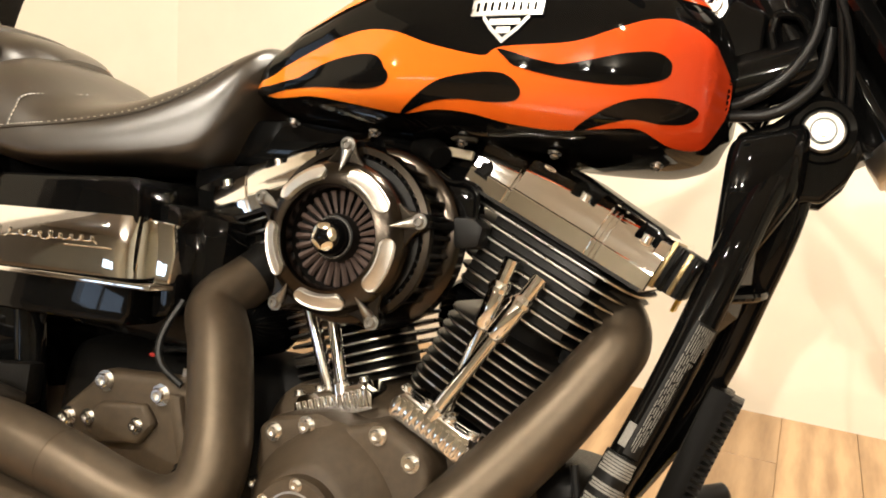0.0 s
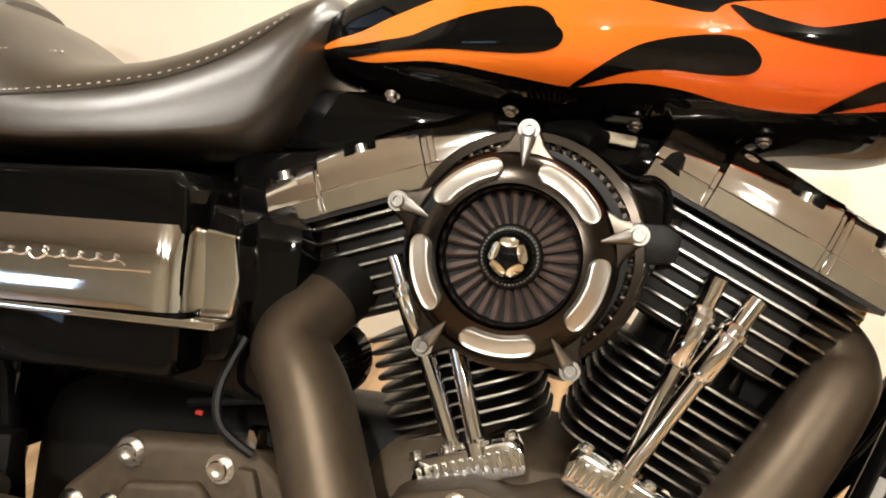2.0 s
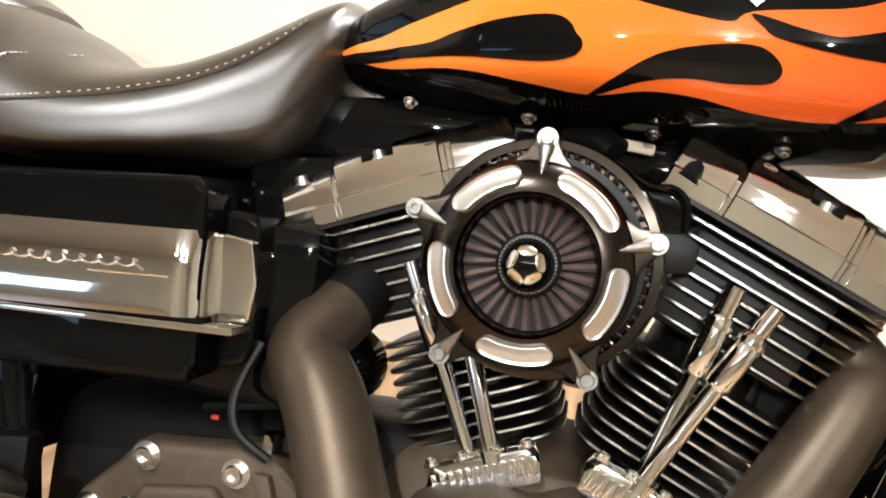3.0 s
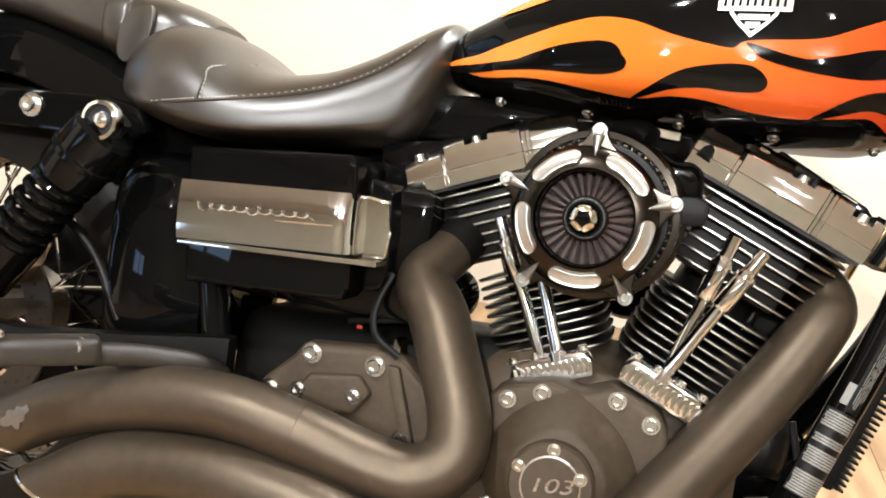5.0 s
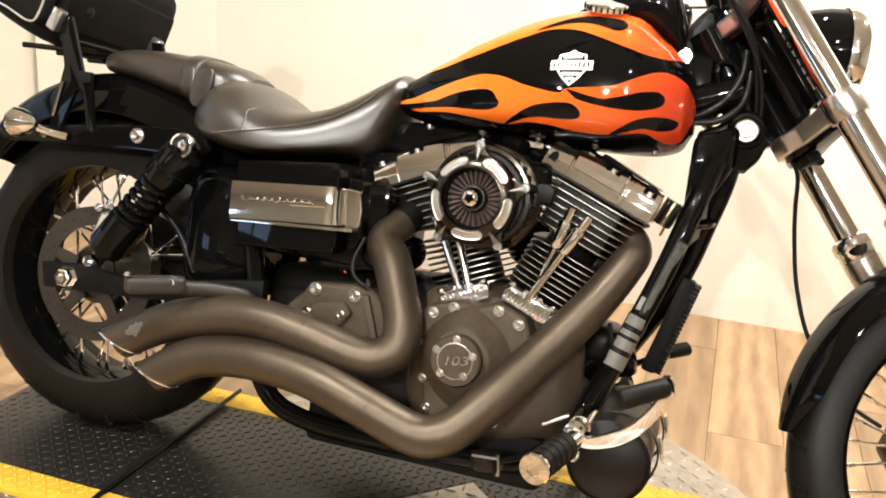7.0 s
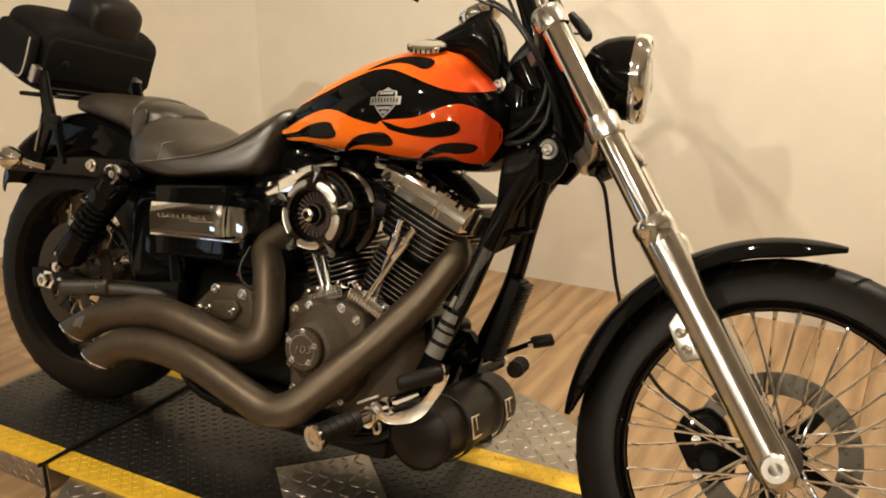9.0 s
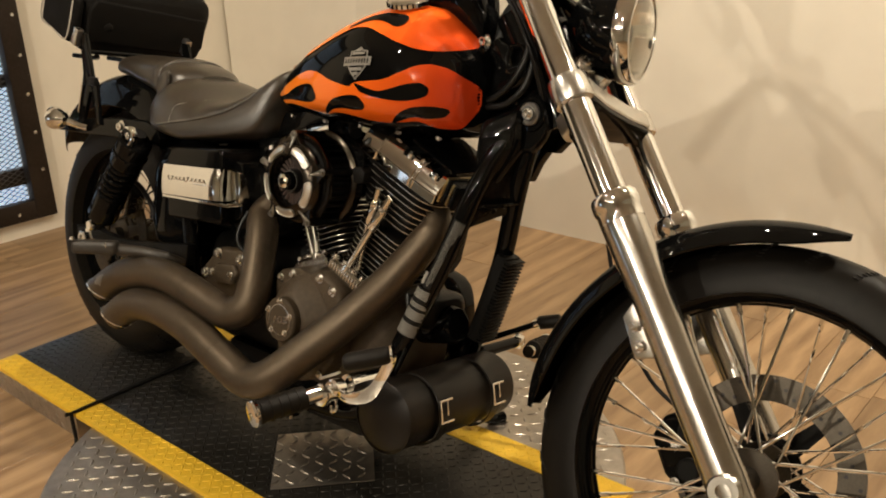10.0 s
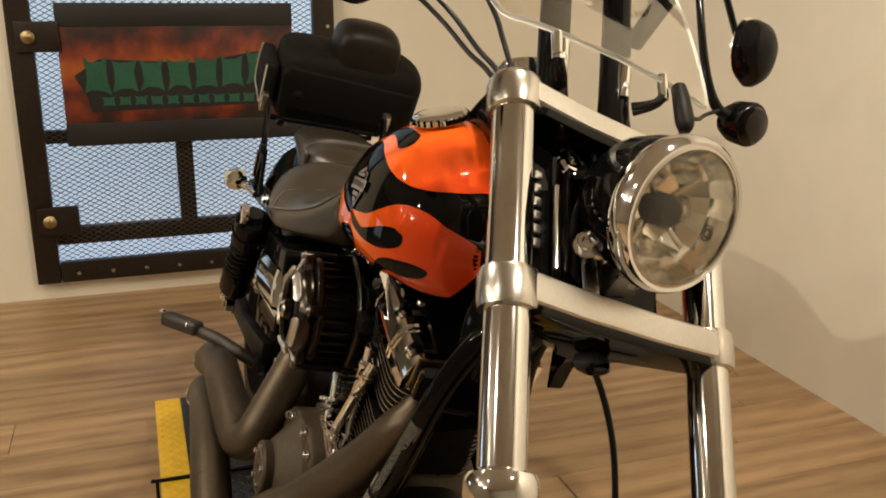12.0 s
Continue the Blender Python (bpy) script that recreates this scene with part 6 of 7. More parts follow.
for sy, lab in ((-1, "right"), (1, "left")):
    arm0, arm1 = Vector((1.045, sy * 0.115, 0.245)), Vector((1.057, sy * 0.296, 0.253))
    mount = part("peg_mount", tube("peg_mount", [arm0, arm1], [0.014, 0.012], CHROME if sy < 0 else BLACK_PAINT, 16, straight=True), bike, "forward footpeg mount")
    pin, pout = Vector((1.062, sy * 0.310, 0.264)), Vector((1.026, sy * 0.430, 0.241))
    if sy > 0:
        pin, pout = Vector((1.085, 0.300, 0.235)), Vector((1.055, 0.425, 0.225))
    knuckle = part("knuckle", lathe("knuckle", [(0.0005, -0.016), (0.011, -0.014), (0.0155, -0.006), (0.0155, 0.006), (0.011, 0.014), (0.0005, 0.016)], CHROME, axis_to(arm1, (0.2, 0, 1)), 22), mount, "chrome footpeg knuckle")
    bolt(knuckle, *(arm1 + Vector((-0.004, -sy * -0.004, 0.016))), 0.006, direction=(0, 0, 1))
    fp = part("footpeg", tube("footpeg", [pin, pin + (pout - pin) * 0.25], 0.014, CHROME, 18, straight=True), mount, "rubber and chrome footpeg")
    part("peg_rubber", tube("peg_rubber", [pin + (pout - pin) * 0.22, pin + (pout - pin) * 0.94], 0.0205, RUBBER, 20, straight=True), fp)
    ringm = lathe("peg_ring", [(0.0200, -0.0025), (0.0222, -0.002), (0.0222, 0.002), (0.0200, 0.0025)], RUBBER, None, 20, caps=False)
    for t in (0.34, 0.47, 0.60, 0.73, 0.86):
        part("peg_ring", ringm, fp, m=axis_to(pin + (pout - pin) * t, pout - pin))
    part("end_cap", lathe("end_cap", [(0.0225, -0.006), (0.024, 0.0), (0.022, 0.004), (0.010, 0.005), (0.009, 0.002), (0.0005, 0.002)], CHROME, axis_to(pin + (pout - pin) * 0.96, pout - pin), 24), fp, "chrome end cap")
pedal_rows = []
pedal_line = spline([np.array(q) for q in ((1.046, -0.262, 0.258, 0.008), (1.075, -0.256, 0.248, 0.0095), (1.113, -0.252, 0.260, 0.0125), (1.143, -0.260, 0.282, 0.0115), (1.164, -0.268, 0.309, 0.0100), (1.180, -0.271, 0.336, 0.010), (1.187, -0.272, 0.362, 0.011))], 6)
for i, q in enumerate(pedal_line):
    d = pedal_line[min(i + 1, len(pedal_line) - 1)] - pedal_line[max(i - 1, 0)]
    d = Vector(d[:3]).normalized()
    n_ = Vector((-d.z, -0.35, d.x)).normalized()
    w_ = d.cross(n_).normalized()
    pedal_rows.append([Vector(q[:3]) + n_ * float(q[3]) * a + w_ * 0.0042 * b for a, b in ((1, 0.4), (0.92, 1), (0, 1.5), (-0.92, 1), (-1, 0.4), (-1, -0.4), (-0.92, -1), (0, -0.5), (0.92, -1), (1, -0.4))])
lever = part("brake_pedal", rings_mesh("brake_pedal", pedal_rows, CHROME, True, 50), bike, "curved flat chrome forward brake pedal")
part("pad", tube("pad", [(1.118, -0.313, 0.336), (1.121, -0.311, 0.337), (1.126, -0.308, 0.339), (1.178, -0.273, 0.359), (1.182, -0.270, 0.361), (1.184, -0.268, 0.362)], [0.009, 0.014, 0.0158, 0.0158, 0.014, 0.009], RUBBER, 20, straight=True), lever, "worn rubber pedal roller")
part("pad_plate", lathe("pad_plate", [(0.0175, -0.0015), (0.0175, 0.0015), (0.0165, 0.0025), (0.0005, 0.003)], CHROME, axis_to((1.186, -0.267, 0.3625), (0.8, 0.55, 0.3)), 28), lever, "chrome end plate")
hub_ = part("pedal_hub", lathe("pedal_hub", [(0.0005, -0.012), (0.013, -0.012), (0.0165, -0.008), (0.0165, 0.014), (0.012, 0.018), (0.0005, 0.0185)], CHROME, axis_to((1.056, -0.262, 0.262), (0, -1, 0.1)), 28), lever, "chrome pivot hub")
bolt(hub_, 1.056, -0.279, 0.264, 0.008)
part("heel_strip", box("heel_strip", (0.046, 0.010, 0.005), SATIN, pose(1.022, -0.250, 0.272, 0, -28, 12), 0.002), lever)
part("return_link", tube("return_link", [(1.062, -0.268, 0.240), (1.068, -0.272, 0.228), (1.060, -0.274, 0.220), (1.052, -0.270, 0.228)], 0.003, CHROME, 8), lever)
block_ = part("brake_reservoir", box("brake_reservoir", (0.048, 0.030, 0.034), BLACK_PAINT, pose(0.922, -0.258, 0.183, 0, -8, -14), 0.006, 3), bike, "square brake fluid reservoir with pale frame")
part("window", box("window", (0.034, 0.004, 0.022), CLEAR, pose(0.922, -0.2735, 0.181, 0, -8, -14), 0.001), block_)
part("frame_strip", box("frame_strip", (0.046, 0.004, 0.004), STEEL, pose(0.922, -0.2735, 0.1945, 0, -8, -14), 0.001), block_)
part("frame_strip", box("frame_strip", (0.005, 0.005, 0.034), STEEL, pose(0.944, -0.2690, 0.184, 0, -8, -14), 0.001), block_)
part("reservoir_arm", tube("reservoir_arm", [(0.944, -0.256, 0.188), (0.972, -0.250, 0.198), (1.000, -0.225, 0.215), (1.030, -0.190, 0.235)], 0.006, BLACK_PAINT, 14), block_)
part("master_cylinder", tube("master_cylinder", [(1.06, -0.15, 0.265), (1.06, -0.24, 0.265)], 0.018, CHROME, 18, straight=True), bike, "chrome rear master cylinder")
shifter = part("gear_lever", tube("gear_lever", [(1.020, 0.150, 0.262), (1.050, 0.178, 0.275), (1.105, 0.193, 0.305), (1.160, 0.205, 0.335)], [0.008, 0.0075, 0.0065, 0.0065], BLACK_PAINT, 12), bike, "black gear lever")
part("gear_collar", tube("gear_collar", [(1.155, 0.204, 0.332), (1.163, 0.207, 0.337)], 0.010, CHROME, 14, straight=True), shifter, "chrome collar")
part("gear_peg", tube("gear_peg", [(1.161, 0.206, 0.336), (1.165, 0.210, 0.338), (1.199, 0.230, 0.348), (1.203, 0.232, 0.350)], [0.011, 0.0145, 0.0145, 0.011], RUBBER, 18, straight=True), shifter, "black rubber gear peg")
stand = part("side_stand", tube("side_stand", [(0.98, 0.13, 0.17), (1.02, 0.25, 0.07), (1.04, 0.30, 0.066)], 0.012, BLACK_PAINT, 12), bike, "black side stand")

# -- fork and front wheel, steered to the left --
RAKE, STEER = 33.6, 11.6
s_ = Vector((-math.sin(radians(RAKE)), 0, math.cos(radians(RAKE))))
p_ = Vector((math.cos(radians(RAKE)), 0, math.sin(radians(RAKE))))
l_ = Vector((0, 1, 0))
cs, sn = math.cos(radians(STEER)), math.sin(radians(STEER))
px_, ly_ = p_ * cs + l_ * sn, l_ * cs - p_ * sn
FK = Matrix((px_, ly_, s_)).transposed().to_4x4()
FK.translation = (1.340, 0.036, 0.797)
FK = FK @ pose(0.013, -0.012, 0, -5.7, -1.0, 0)
HALF = 0.148
BARS = Matrix((px_, ly_, s_)).transposed().to_4x4()
BARS.translation = (1.340, 0.036, 0.797)


def fk(x, y, z):
    return FK @ Vector((x, y, z))


def fb(x, y, z):
    return BARS @ Vector((x, y, z))


fork = part("front_fork", tube("front_fork", [fk(-0.055, 0, -0.02), fk(-0.055, 0, 0.26)], 0.020, BLACK_PAINT, 18, straight=True), bike, "chrome telescopic front fork")
for sy in (-1, 1):
    y = sy * HALF
    part("fork_tube", lathe("fork_tube", [(0.0245, -0.25), (0.0245, 0.230)], FORK_CHROME, FK @ pose(0, y, 0), 40), fork, "chrome fork tube")
    leg = part("fork_leg", lathe("fork_leg", [(0.0335, -0.232), (0.0345, -0.250), (0.0335, -0.30), (0.0305, -0.36), (0.0300, -0.60), (0.0310, -0.63), (0.0290, -0.672), (0.018, -0.685), (0.0005, -0.686)], POLISHED, FK @ pose(0, y, 0), 40), fork, "polished lower fork leg")
    part("dust_cover", lathe("dust_cover", [(0.0275, -0.196), (0.0345, -0.200), (0.0370, -0.206), (0.0370, -0.222), (0.0345, -0.226), (0.0350, -0.244)], CHROME, FK @ pose(0, y, 0), 40), leg, "chrome dust cover")
    part("axle_clamp", lathe("axle_clamp", [(0.0245, 0), (0.0245, 0.020), (0.0210, 0.024), (0.011, 0.024), (0.011, 0.014), (0.0005, 0.014)], POLISHED, FK @ axis_to((0, sy * (HALF + 0.010), -0.648), (0, sy, 0)), 28), leg)
    for k, (tx, tz) in enumerate(((-0.030, -0.395), (-0.034, -0.425))):
        bolt(leg, *(fk(tx - 0.008, y - 0.014 * sy * -1, tz)), 0.0062, direction=FK.to_3x3() @ Vector((-0.35, sy, 0)))
    part("fender_bracket", slab("fender_bracket", [(-0.012, -0.35), (-0.052, -0.375), (-0.058, -0.44), (-0.020, -0.45)], sy * HALF - 0.008, sy * HALF + 0.004, POLISHED, FK @ pose(0, 0, 0, 90, 0, 0) @ Matrix.Diagonal((1, 1, -1, 1)), 0.004), leg)
def tree_outline(r):
    """Clamp plate seen along the fork: straight front, round ends about the tubes, a boss behind for the stem."""
    ends = [(r * math.cos(a), HALF + r * math.sin(a)) for a in np.linspace(0, math.pi, 11)]
    back = [(-0.052, 0.060), (-0.078, 0.036), (-0.086, 0.0), (-0.078, -0.036), (-0.052, -0.060)]
    other = [(r * math.cos(a), -HALF + r * math.sin(a)) for a in np.linspace(math.pi, 2 * math.pi, 11)]
    return [(0.024, -0.06), (0.024, 0.06)] + ends + back + other


for name, z0, z1, lab in (("lower_triple_tree", -0.032, 0.002, "polished lower triple tree"), ("upper_triple_tree", 0.200, 0.228, "polished upper triple tree")):
    tree = part(name, slab(name, tree_outline(0.0310), z0, z1, SATIN, FK, 0.006, 3), fork, lab)
    for sy in (-1, 1):
        part("clamp", lathe("clamp", [(0.0260, z0 - 0.006), (0.0300, z0 - 0.004), (0.0318, z0 + 0.004), (0.0318, z1 - 0.002), (0.0305, z1 + 0.004), (0.0265, z1 + 0.010), (0.019, z1 + 0.0145), (0.010, z1 + 0.0165), (0.0005, z1 + 0.017)] if z0 > 0 else [(0.0258, z0 - 0.006), (0.0312, z0 - 0.005), (0.0328, z0 + 0.003), (0.0328, z1 - 0.002), (0.0312, z1 + 0.003), (0.0262, z1 + 0.004)], POLISHED, FK @ pose(0, sy * HALF, 0), 40), tree)
    part("underside", slab("underside", [(x * 0.86, y * 0.80) for x, y in tree_outline(0.030)], z0 - 0.010, z0 + 0.004, BLACK_PAINT, FK, 0.004, 2), tree, "dark cast underside")
lock = part("steering_lock", box("steering_lock", (0.030, 0.040, 0.020), BLACK_PLASTIC, FK @ pose(-0.040, 0.004, -0.052, 0, 0, 20), 0.007), fork)
part("hose_clip", tube("hose_clip", [fk(-0.055, 0.03, -0.040), fk(-0.03, 0.012, -0.058), fk(-0.028, -0.01, -0.064)], 0.007, BLACK_PAINT, 12), lock)
# black parts between the fork tubes, behind the headlight
part("stem_cover", box("stem_cover", (0.03, 0.15, 0.185), BLACK_PAINT, FK @ pose(-0.03, 0.015, 0.100), 0.012, 3), fork, "gloss black stem cover")
part("side_plate", box("side_plate", (0.012, 0.040, 0.165), BLACK_PAINT, FK @ pose(-0.022, -0.096, 0.095), 0.004), fork)
for i in range(6):
    part("terminal", box("terminal", (0.005, 0.010, 0.0105), STEEL, FK @ pose(-0.012, -0.103, 0.055 + 0.0165 * i), 0.002), fork)
part("key_switch", lathe("key_switch", [(0.015, 0), (0.016, 0.006), (0.013, 0.010), (0.006, 0.010), (0.006, 0.006), (0.0005, 0.006)], CHROME, FK @ axis_to((-0.012, -0.060, 0.165), (1, 0, 0.2)), 24), fork, "chrome-rimmed key switch")
strap_ = part("headlight_strap", box("headlight_strap", (0.006, 0.020, 0.068), POLISHED, BARS @ pose(0.016, -0.048, 0.036), 0.002), fork, "polished headlight strap")
bolt(strap_, *fb(0.022, -0.054, 0.066), 0.011, direction=FK.to_3x3() @ Vector((0.7, -0.7, 0)))
part("wiring_rod", tube("wiring_rod", [fk(-0.008, -0.078, 0.03), fk(-0.008, -0.078, 0.13)], 0.0050, CHROME, 12, straight=True), fork)
part("wiring_rod", tube("wiring_rod", [fk(-0.006, -0.064, 0.03), fk(-0.006, -0.064, 0.19)], 0.0040, BLACK_PAINT, 12, straight=True), fork)
part("wiring_rod", tube("wiring_rod", [fk(0.000, -0.030, 0.02), fk(0.000, -0.030, 0.20)], 0.0050, BLACK_PAINT, 12, straight=True), fork)

FRONT_M = FK @ pose(0, 0, -0.648, 90, 0, 0)
front_wheel = wheel("front_wheel", FRONT_M, 0.350, 0.045, 0.072, BLACK_PAINT, 0.030, 40, 0.036, 0.055, (-0.072, 1), 0.148, 30)
part("axle", tube("axle", [fk(0, -HALF - 0.012, -0.648), fk(0, HALF + 0.012, -0.648)], 0.012, CHROME, 16, straight=True), front_wheel)
WF = fk(0, 0, -0.648)
fshell = arc_shell("front_fender", Vector((0, 0, 0)), 0.357, 0.068, 80, 179, BLACK_PAINT, crown=0.022, drop=0.010, taper0=0.25, taper1=0.30)
FEND_M = Matrix((Vector((px_.x, px_.y, 0)).normalized(), ly_, Vector((px_.x, px_.y, 0)).normalized().cross(ly_))).transposed().to_4x4()
FEND_M.translation = WF + FEND_M.to_3x3() @ Vector((0.006, 0, 0.008))
part("front_fender", fshell, bike, "gloss black front fender", FEND_M)
cal = part("front_caliper", slab("front_caliper", [(-0.150, -0.545), (-0.115, -0.520), (-0.070, -0.525), (-0.052, -0.560), (-0.058, -0.625), (-0.085, -0.660), (-0.130, -0.655), (-0.152, -0.610)], -0.115, -0.05, BLACK_PAINT, FK @ pose(0, 0, 0, 90, 0, 0), 0.010, 3), bike, "black front brake caliper")

for tx, tz in ((-0.085, -0.560), (-0.110, -0.615)):
    part("piston_cap", lathe("piston_cap", [(0.020, 0.0), (0.020, 0.006), (0.016, 0.009), (0.0005, 0.009)], BLACK_POWDER, FK @ axis_to((tx, 0.052, tz), (0, -1, 0)), 24), cal)
    bolt(cal, *fk(tx - 0.030, 0.050, tz - 0.012), 0.006, direction=FK.to_3x3() @ Vector((0, -1, 0)))

# -- headlight --
HM = Matrix.Translation((1.364, 0.050, 0.925)) @ pose(0, 0, 0, 0, 90, STEER)
lamp = part("headlight", lathe("headlight", [(0.004, -0.098), (0.030, -0.094), (0.056, -0.078), (0.072, -0.052), (0.079, -0.022), (0.081, 0.010), (0.078, 0.012)], BLACK_PAINT, HM, 48, caps=False), bike, "gloss black headlight with chrome rim")
part("rim", hoop("rim", [(0.076, 0.008), (0.084, 0.004), (0.0865, 0.012), (0.0855, 0.026), (0.081, 0.033), (0.077, 0.032), (0.0755, 0.026)], CHROME, HM, 56), lamp, "chrome rim")
refl = part("reflector", lathe("reflector", [(0.0765, 0.024), (0.066, 0.0), (0.045, -0.025), (0.020, -0.042), (0.0005, -0.046)], REFLECTOR, HM, 20, 12, caps=False), lamp, "faceted silver reflector")
part("inner_rim", hoop("inner_rim", [(0.0730, 0.029), (0.0765, 0.027), (0.0770, 0.0315), (0.0735, 0.0325)], POLISHED, HM, 56), lamp, "pale inner rim")
for i in range(4):
    a = radians(45 + 90 * i)
    part("arm", box("arm", (0.040, 0.006, 0.004), POLISHED, HM @ pose(0.036 * math.cos(a), 0.036 * math.sin(a), -0.006, 0, 0, math.degrees(a)) @ pose(0, 0, 0, 0, -18, 0), 0.0015), refl)
    part("cup", lathe("cup", [(0.0125, 0.0), (0.0115, 0.006), (0.007, 0.010), (0.0005, 0.011)], POLISHED, HM @ pose(0.044 * math.cos(a + 0.78), 0.044 * math.sin(a + 0.78), -0.020), 20), refl)
part("bulb_shield", lathe("bulb_shield", [(0.0005, 0.010), (0.015, 0.010), (0.019, 0.004), (0.019, -0.02), (0.012, -0.03)], BLACK_PLASTIC, HM, 24), lamp, "dark bulb shield")
lens = part("lens", hoop("lens", [(0.0765, 0.029), (0.060, 0.034), (0.030, 0.038), (0.0005, 0.039), (0.0005, 0.0365), (0.030, 0.0355), (0.060, 0.0315), (0.0765, 0.0265)], CLEAR, HM, 48), lamp, "clear lens")
lens.visible_shadow = False
part("lens_mark", hoop("lens_mark", [(0.0075, 0.0370), (0.0088, 0.0370), (0.0088, 0.0384), (0.0075, 0.0384)], BLACK_INK, HM @ pose(0.012, 0.030, 0), 24), lamp)
part("lens_mark", hoop("lens_mark", [(0.0030, 0.0370), (0.0052, 0.0370), (0.0052, 0.0384), (0.0030, 0.0384)], BLACK_INK, HM @ pose(0.012, 0.030, 0), 20), lamp)
part("mount_block", box("mount_block", (0.045, 0.05, 0.07), STEEL, pose(1.325, 0.045, 0.853, 0, 30, STEER), 0.010), lamp, "silver headlight mount")
bolt(lamp, 1.325, 0.010, 0.862, 0.011)
part("signal_wire", tube("signal_wire", [(1.30, 0.03, 0.87), (1.315, 0.01, 0.90), (1.30, 0.015, 0.93)], 0.0035, CABLE, 8), lamp)

# -- handlebar, risers, screen, mirrors, signals --
bar = part("handlebar", tube("handlebar", [fb(-0.30, -0.42, 0.66), fb(-0.18, -0.40, 0.70), fb(-0.06, -0.34, 0.70), fb(0.0, -0.22, 0.56), fb(0.005, -0.10, 0.475), fb(0.005, 0, 0.470), fb(0.005, 0.10, 0.475), fb(0.0, 0.22, 0.56), fb(-0.06, 0.34, 0.70), fb(-0.18, 0.40, 0.70), fb(-0.30, 0.42, 0.66)], 0.0135, CHROME, 16), bike, "chrome handlebar on tall risers")
for sy in (-1, 1):
    part("riser", tube("riser", [fb(-0.030, sy * 0.052, 0.240), fb(-0.022, sy * 0.052, 0.300), fb(0.005, sy * 0.052, 0.485)], [0.026, 0.0195, 0.0195], BLACK_PAINT, 20), bar, "black handlebar riser")
    part("clamp_bolt", tube("clamp_bolt", [fb(-0.006, sy * 0.052, 0.292), fb(0.003, sy * 0.052, 0.340)], 0.0085, CHROME, 12, straight=True), bar)
    part("grip", tube("grip", [fb(-0.20, sy * 0.405, 0.695), fb(-0.31, sy * 0.422, 0.656)], 0.0185, RUBBER, 18, straight=True), bar, "black rubber grip")
    sig = part("front_signal", tube("front_signal", [fb(-0.045, sy * 0.290, 0.635), fb(-0.040, sy * 0.272, 0.50), fb(-0.034, sy * 0.262, 0.40), fb(-0.030, sy * 0.272, 0.352), fb(-0.028, sy * 0.302, 0.346)], [0.006, 0.006, 0.007, 0.008, 0.008], BLACK_PAINT, 12), bike, "black bullet turn signal")
    SM = Matrix.Translation(fb(-0.03, sy * 0.327, 0.343)) @ pose(0, 0, 0, 0, 90, STEER)
    part("shell", lathe("shell", [(0.006, -0.036), (0.022, -0.030), (0.031, -0.012), (0.033, 0.014), (0.031, 0.018), (0.0005, 0.019)], BLACK_PAINT, SM, 28), sig)
    part("lens", lathe("lens", [(0.030, 0.016), (0.024, 0.026), (0.010, 0.031), (0.0005, 0.032)], SMOKE, SM, 28), sig, "smoked red lens")
    mir = part("mirror", tube("mirror", [fb(-0.055, sy * 0.33, 0.69), fb(-0.045, sy * 0.345, 0.60), fb(-0.035, sy * 0.350, 0.50), fb(-0.032, sy * 0.365, 0.485)], 0.0055, BLACK_PAINT, 10), bike, "black teardrop mirror")
    MM = Matrix.Translation(fb(-0.030, sy * 0.385, 0.487)) @ pose(0, 0, 0, 0, 82, STEER + 8 * sy)
    part("shell", rings_mesh("shell", [[MM @ Vector((k * (0.052 + 0.006 * math.cos(a)) * math.cos(a), k * sy * (0.046 * math.sin(a) * (1.1 if math.sin(a) > 0 else 0.9)), h)) for a in np.linspace(0, 2 * math.pi, 36, endpoint=False)] for k, h in ((0.9, -0.016), (1.0, -0.010), (1.0, -0.002), (0.86, 0.012), (0.55, 0.022), (0.1, 0.026))], BLACK_PAINT, True, 50), mir)
    part("mirror_glass", rings_mesh("mirror_glass", [[MM @ Vector((k * 0.050 * math.cos(a), k * 0.041 * math.sin(a), h)) for a in np.linspace(0, 2 * math.pi, 36, endpoint=False)] for k, h in ((1.0, -0.0162), (1.0, -0.0178), (0.02, -0.0180))], CHROME, True, 50), mir, "mirror glass")
MILKY = glass("milky_acrylic_edge", (0.93, 0.90, 0.82), 0.35)
screen_rows = []


def screen_at(u, t, lift=0.0):
    """A point of the windscreen: u from -1 to 1 across, t from 0 at its lower edge to 1."""
    half = 0.172 + 0.125 * t - 0.060 * t ** 2
    return fb(0.036 - 0.014 * u * u - 0.10 * t + lift, 0.010 + u * half, 0.314 - 0.012 * u + 0.30 * t)


for t in np.linspace(0, 1, 14):
    front = [screen_at(float(u), float(t)) for u in np.linspace(-1, 1, 21)]
    screen_rows.append(front + [q - px_ * 0.004 for q in reversed(front)])
screen = part("windscreen", rings_mesh("windscreen", screen_rows, CLEAR, True, 50), bike, "clear acrylic windscreen")
screen.visible_shadow = False
edge_line = [screen_at(-1, t, -0.002) for t in (1, 0.75, 0.5, 0.25, 0.08)] + [screen_at(u, 0, -0.002) for u in np.linspace(-0.97, 0.97, 13)] + [screen_at(1, t, -0.002) for t in (0.08, 0.25, 0.5, 0.75, 1)]
edge_ = part("screen_edge", tube("screen_edge", edge_line, 0.0034, MILKY, 8, 3), screen, "pale polished edge")
edge_.visible_shadow = False
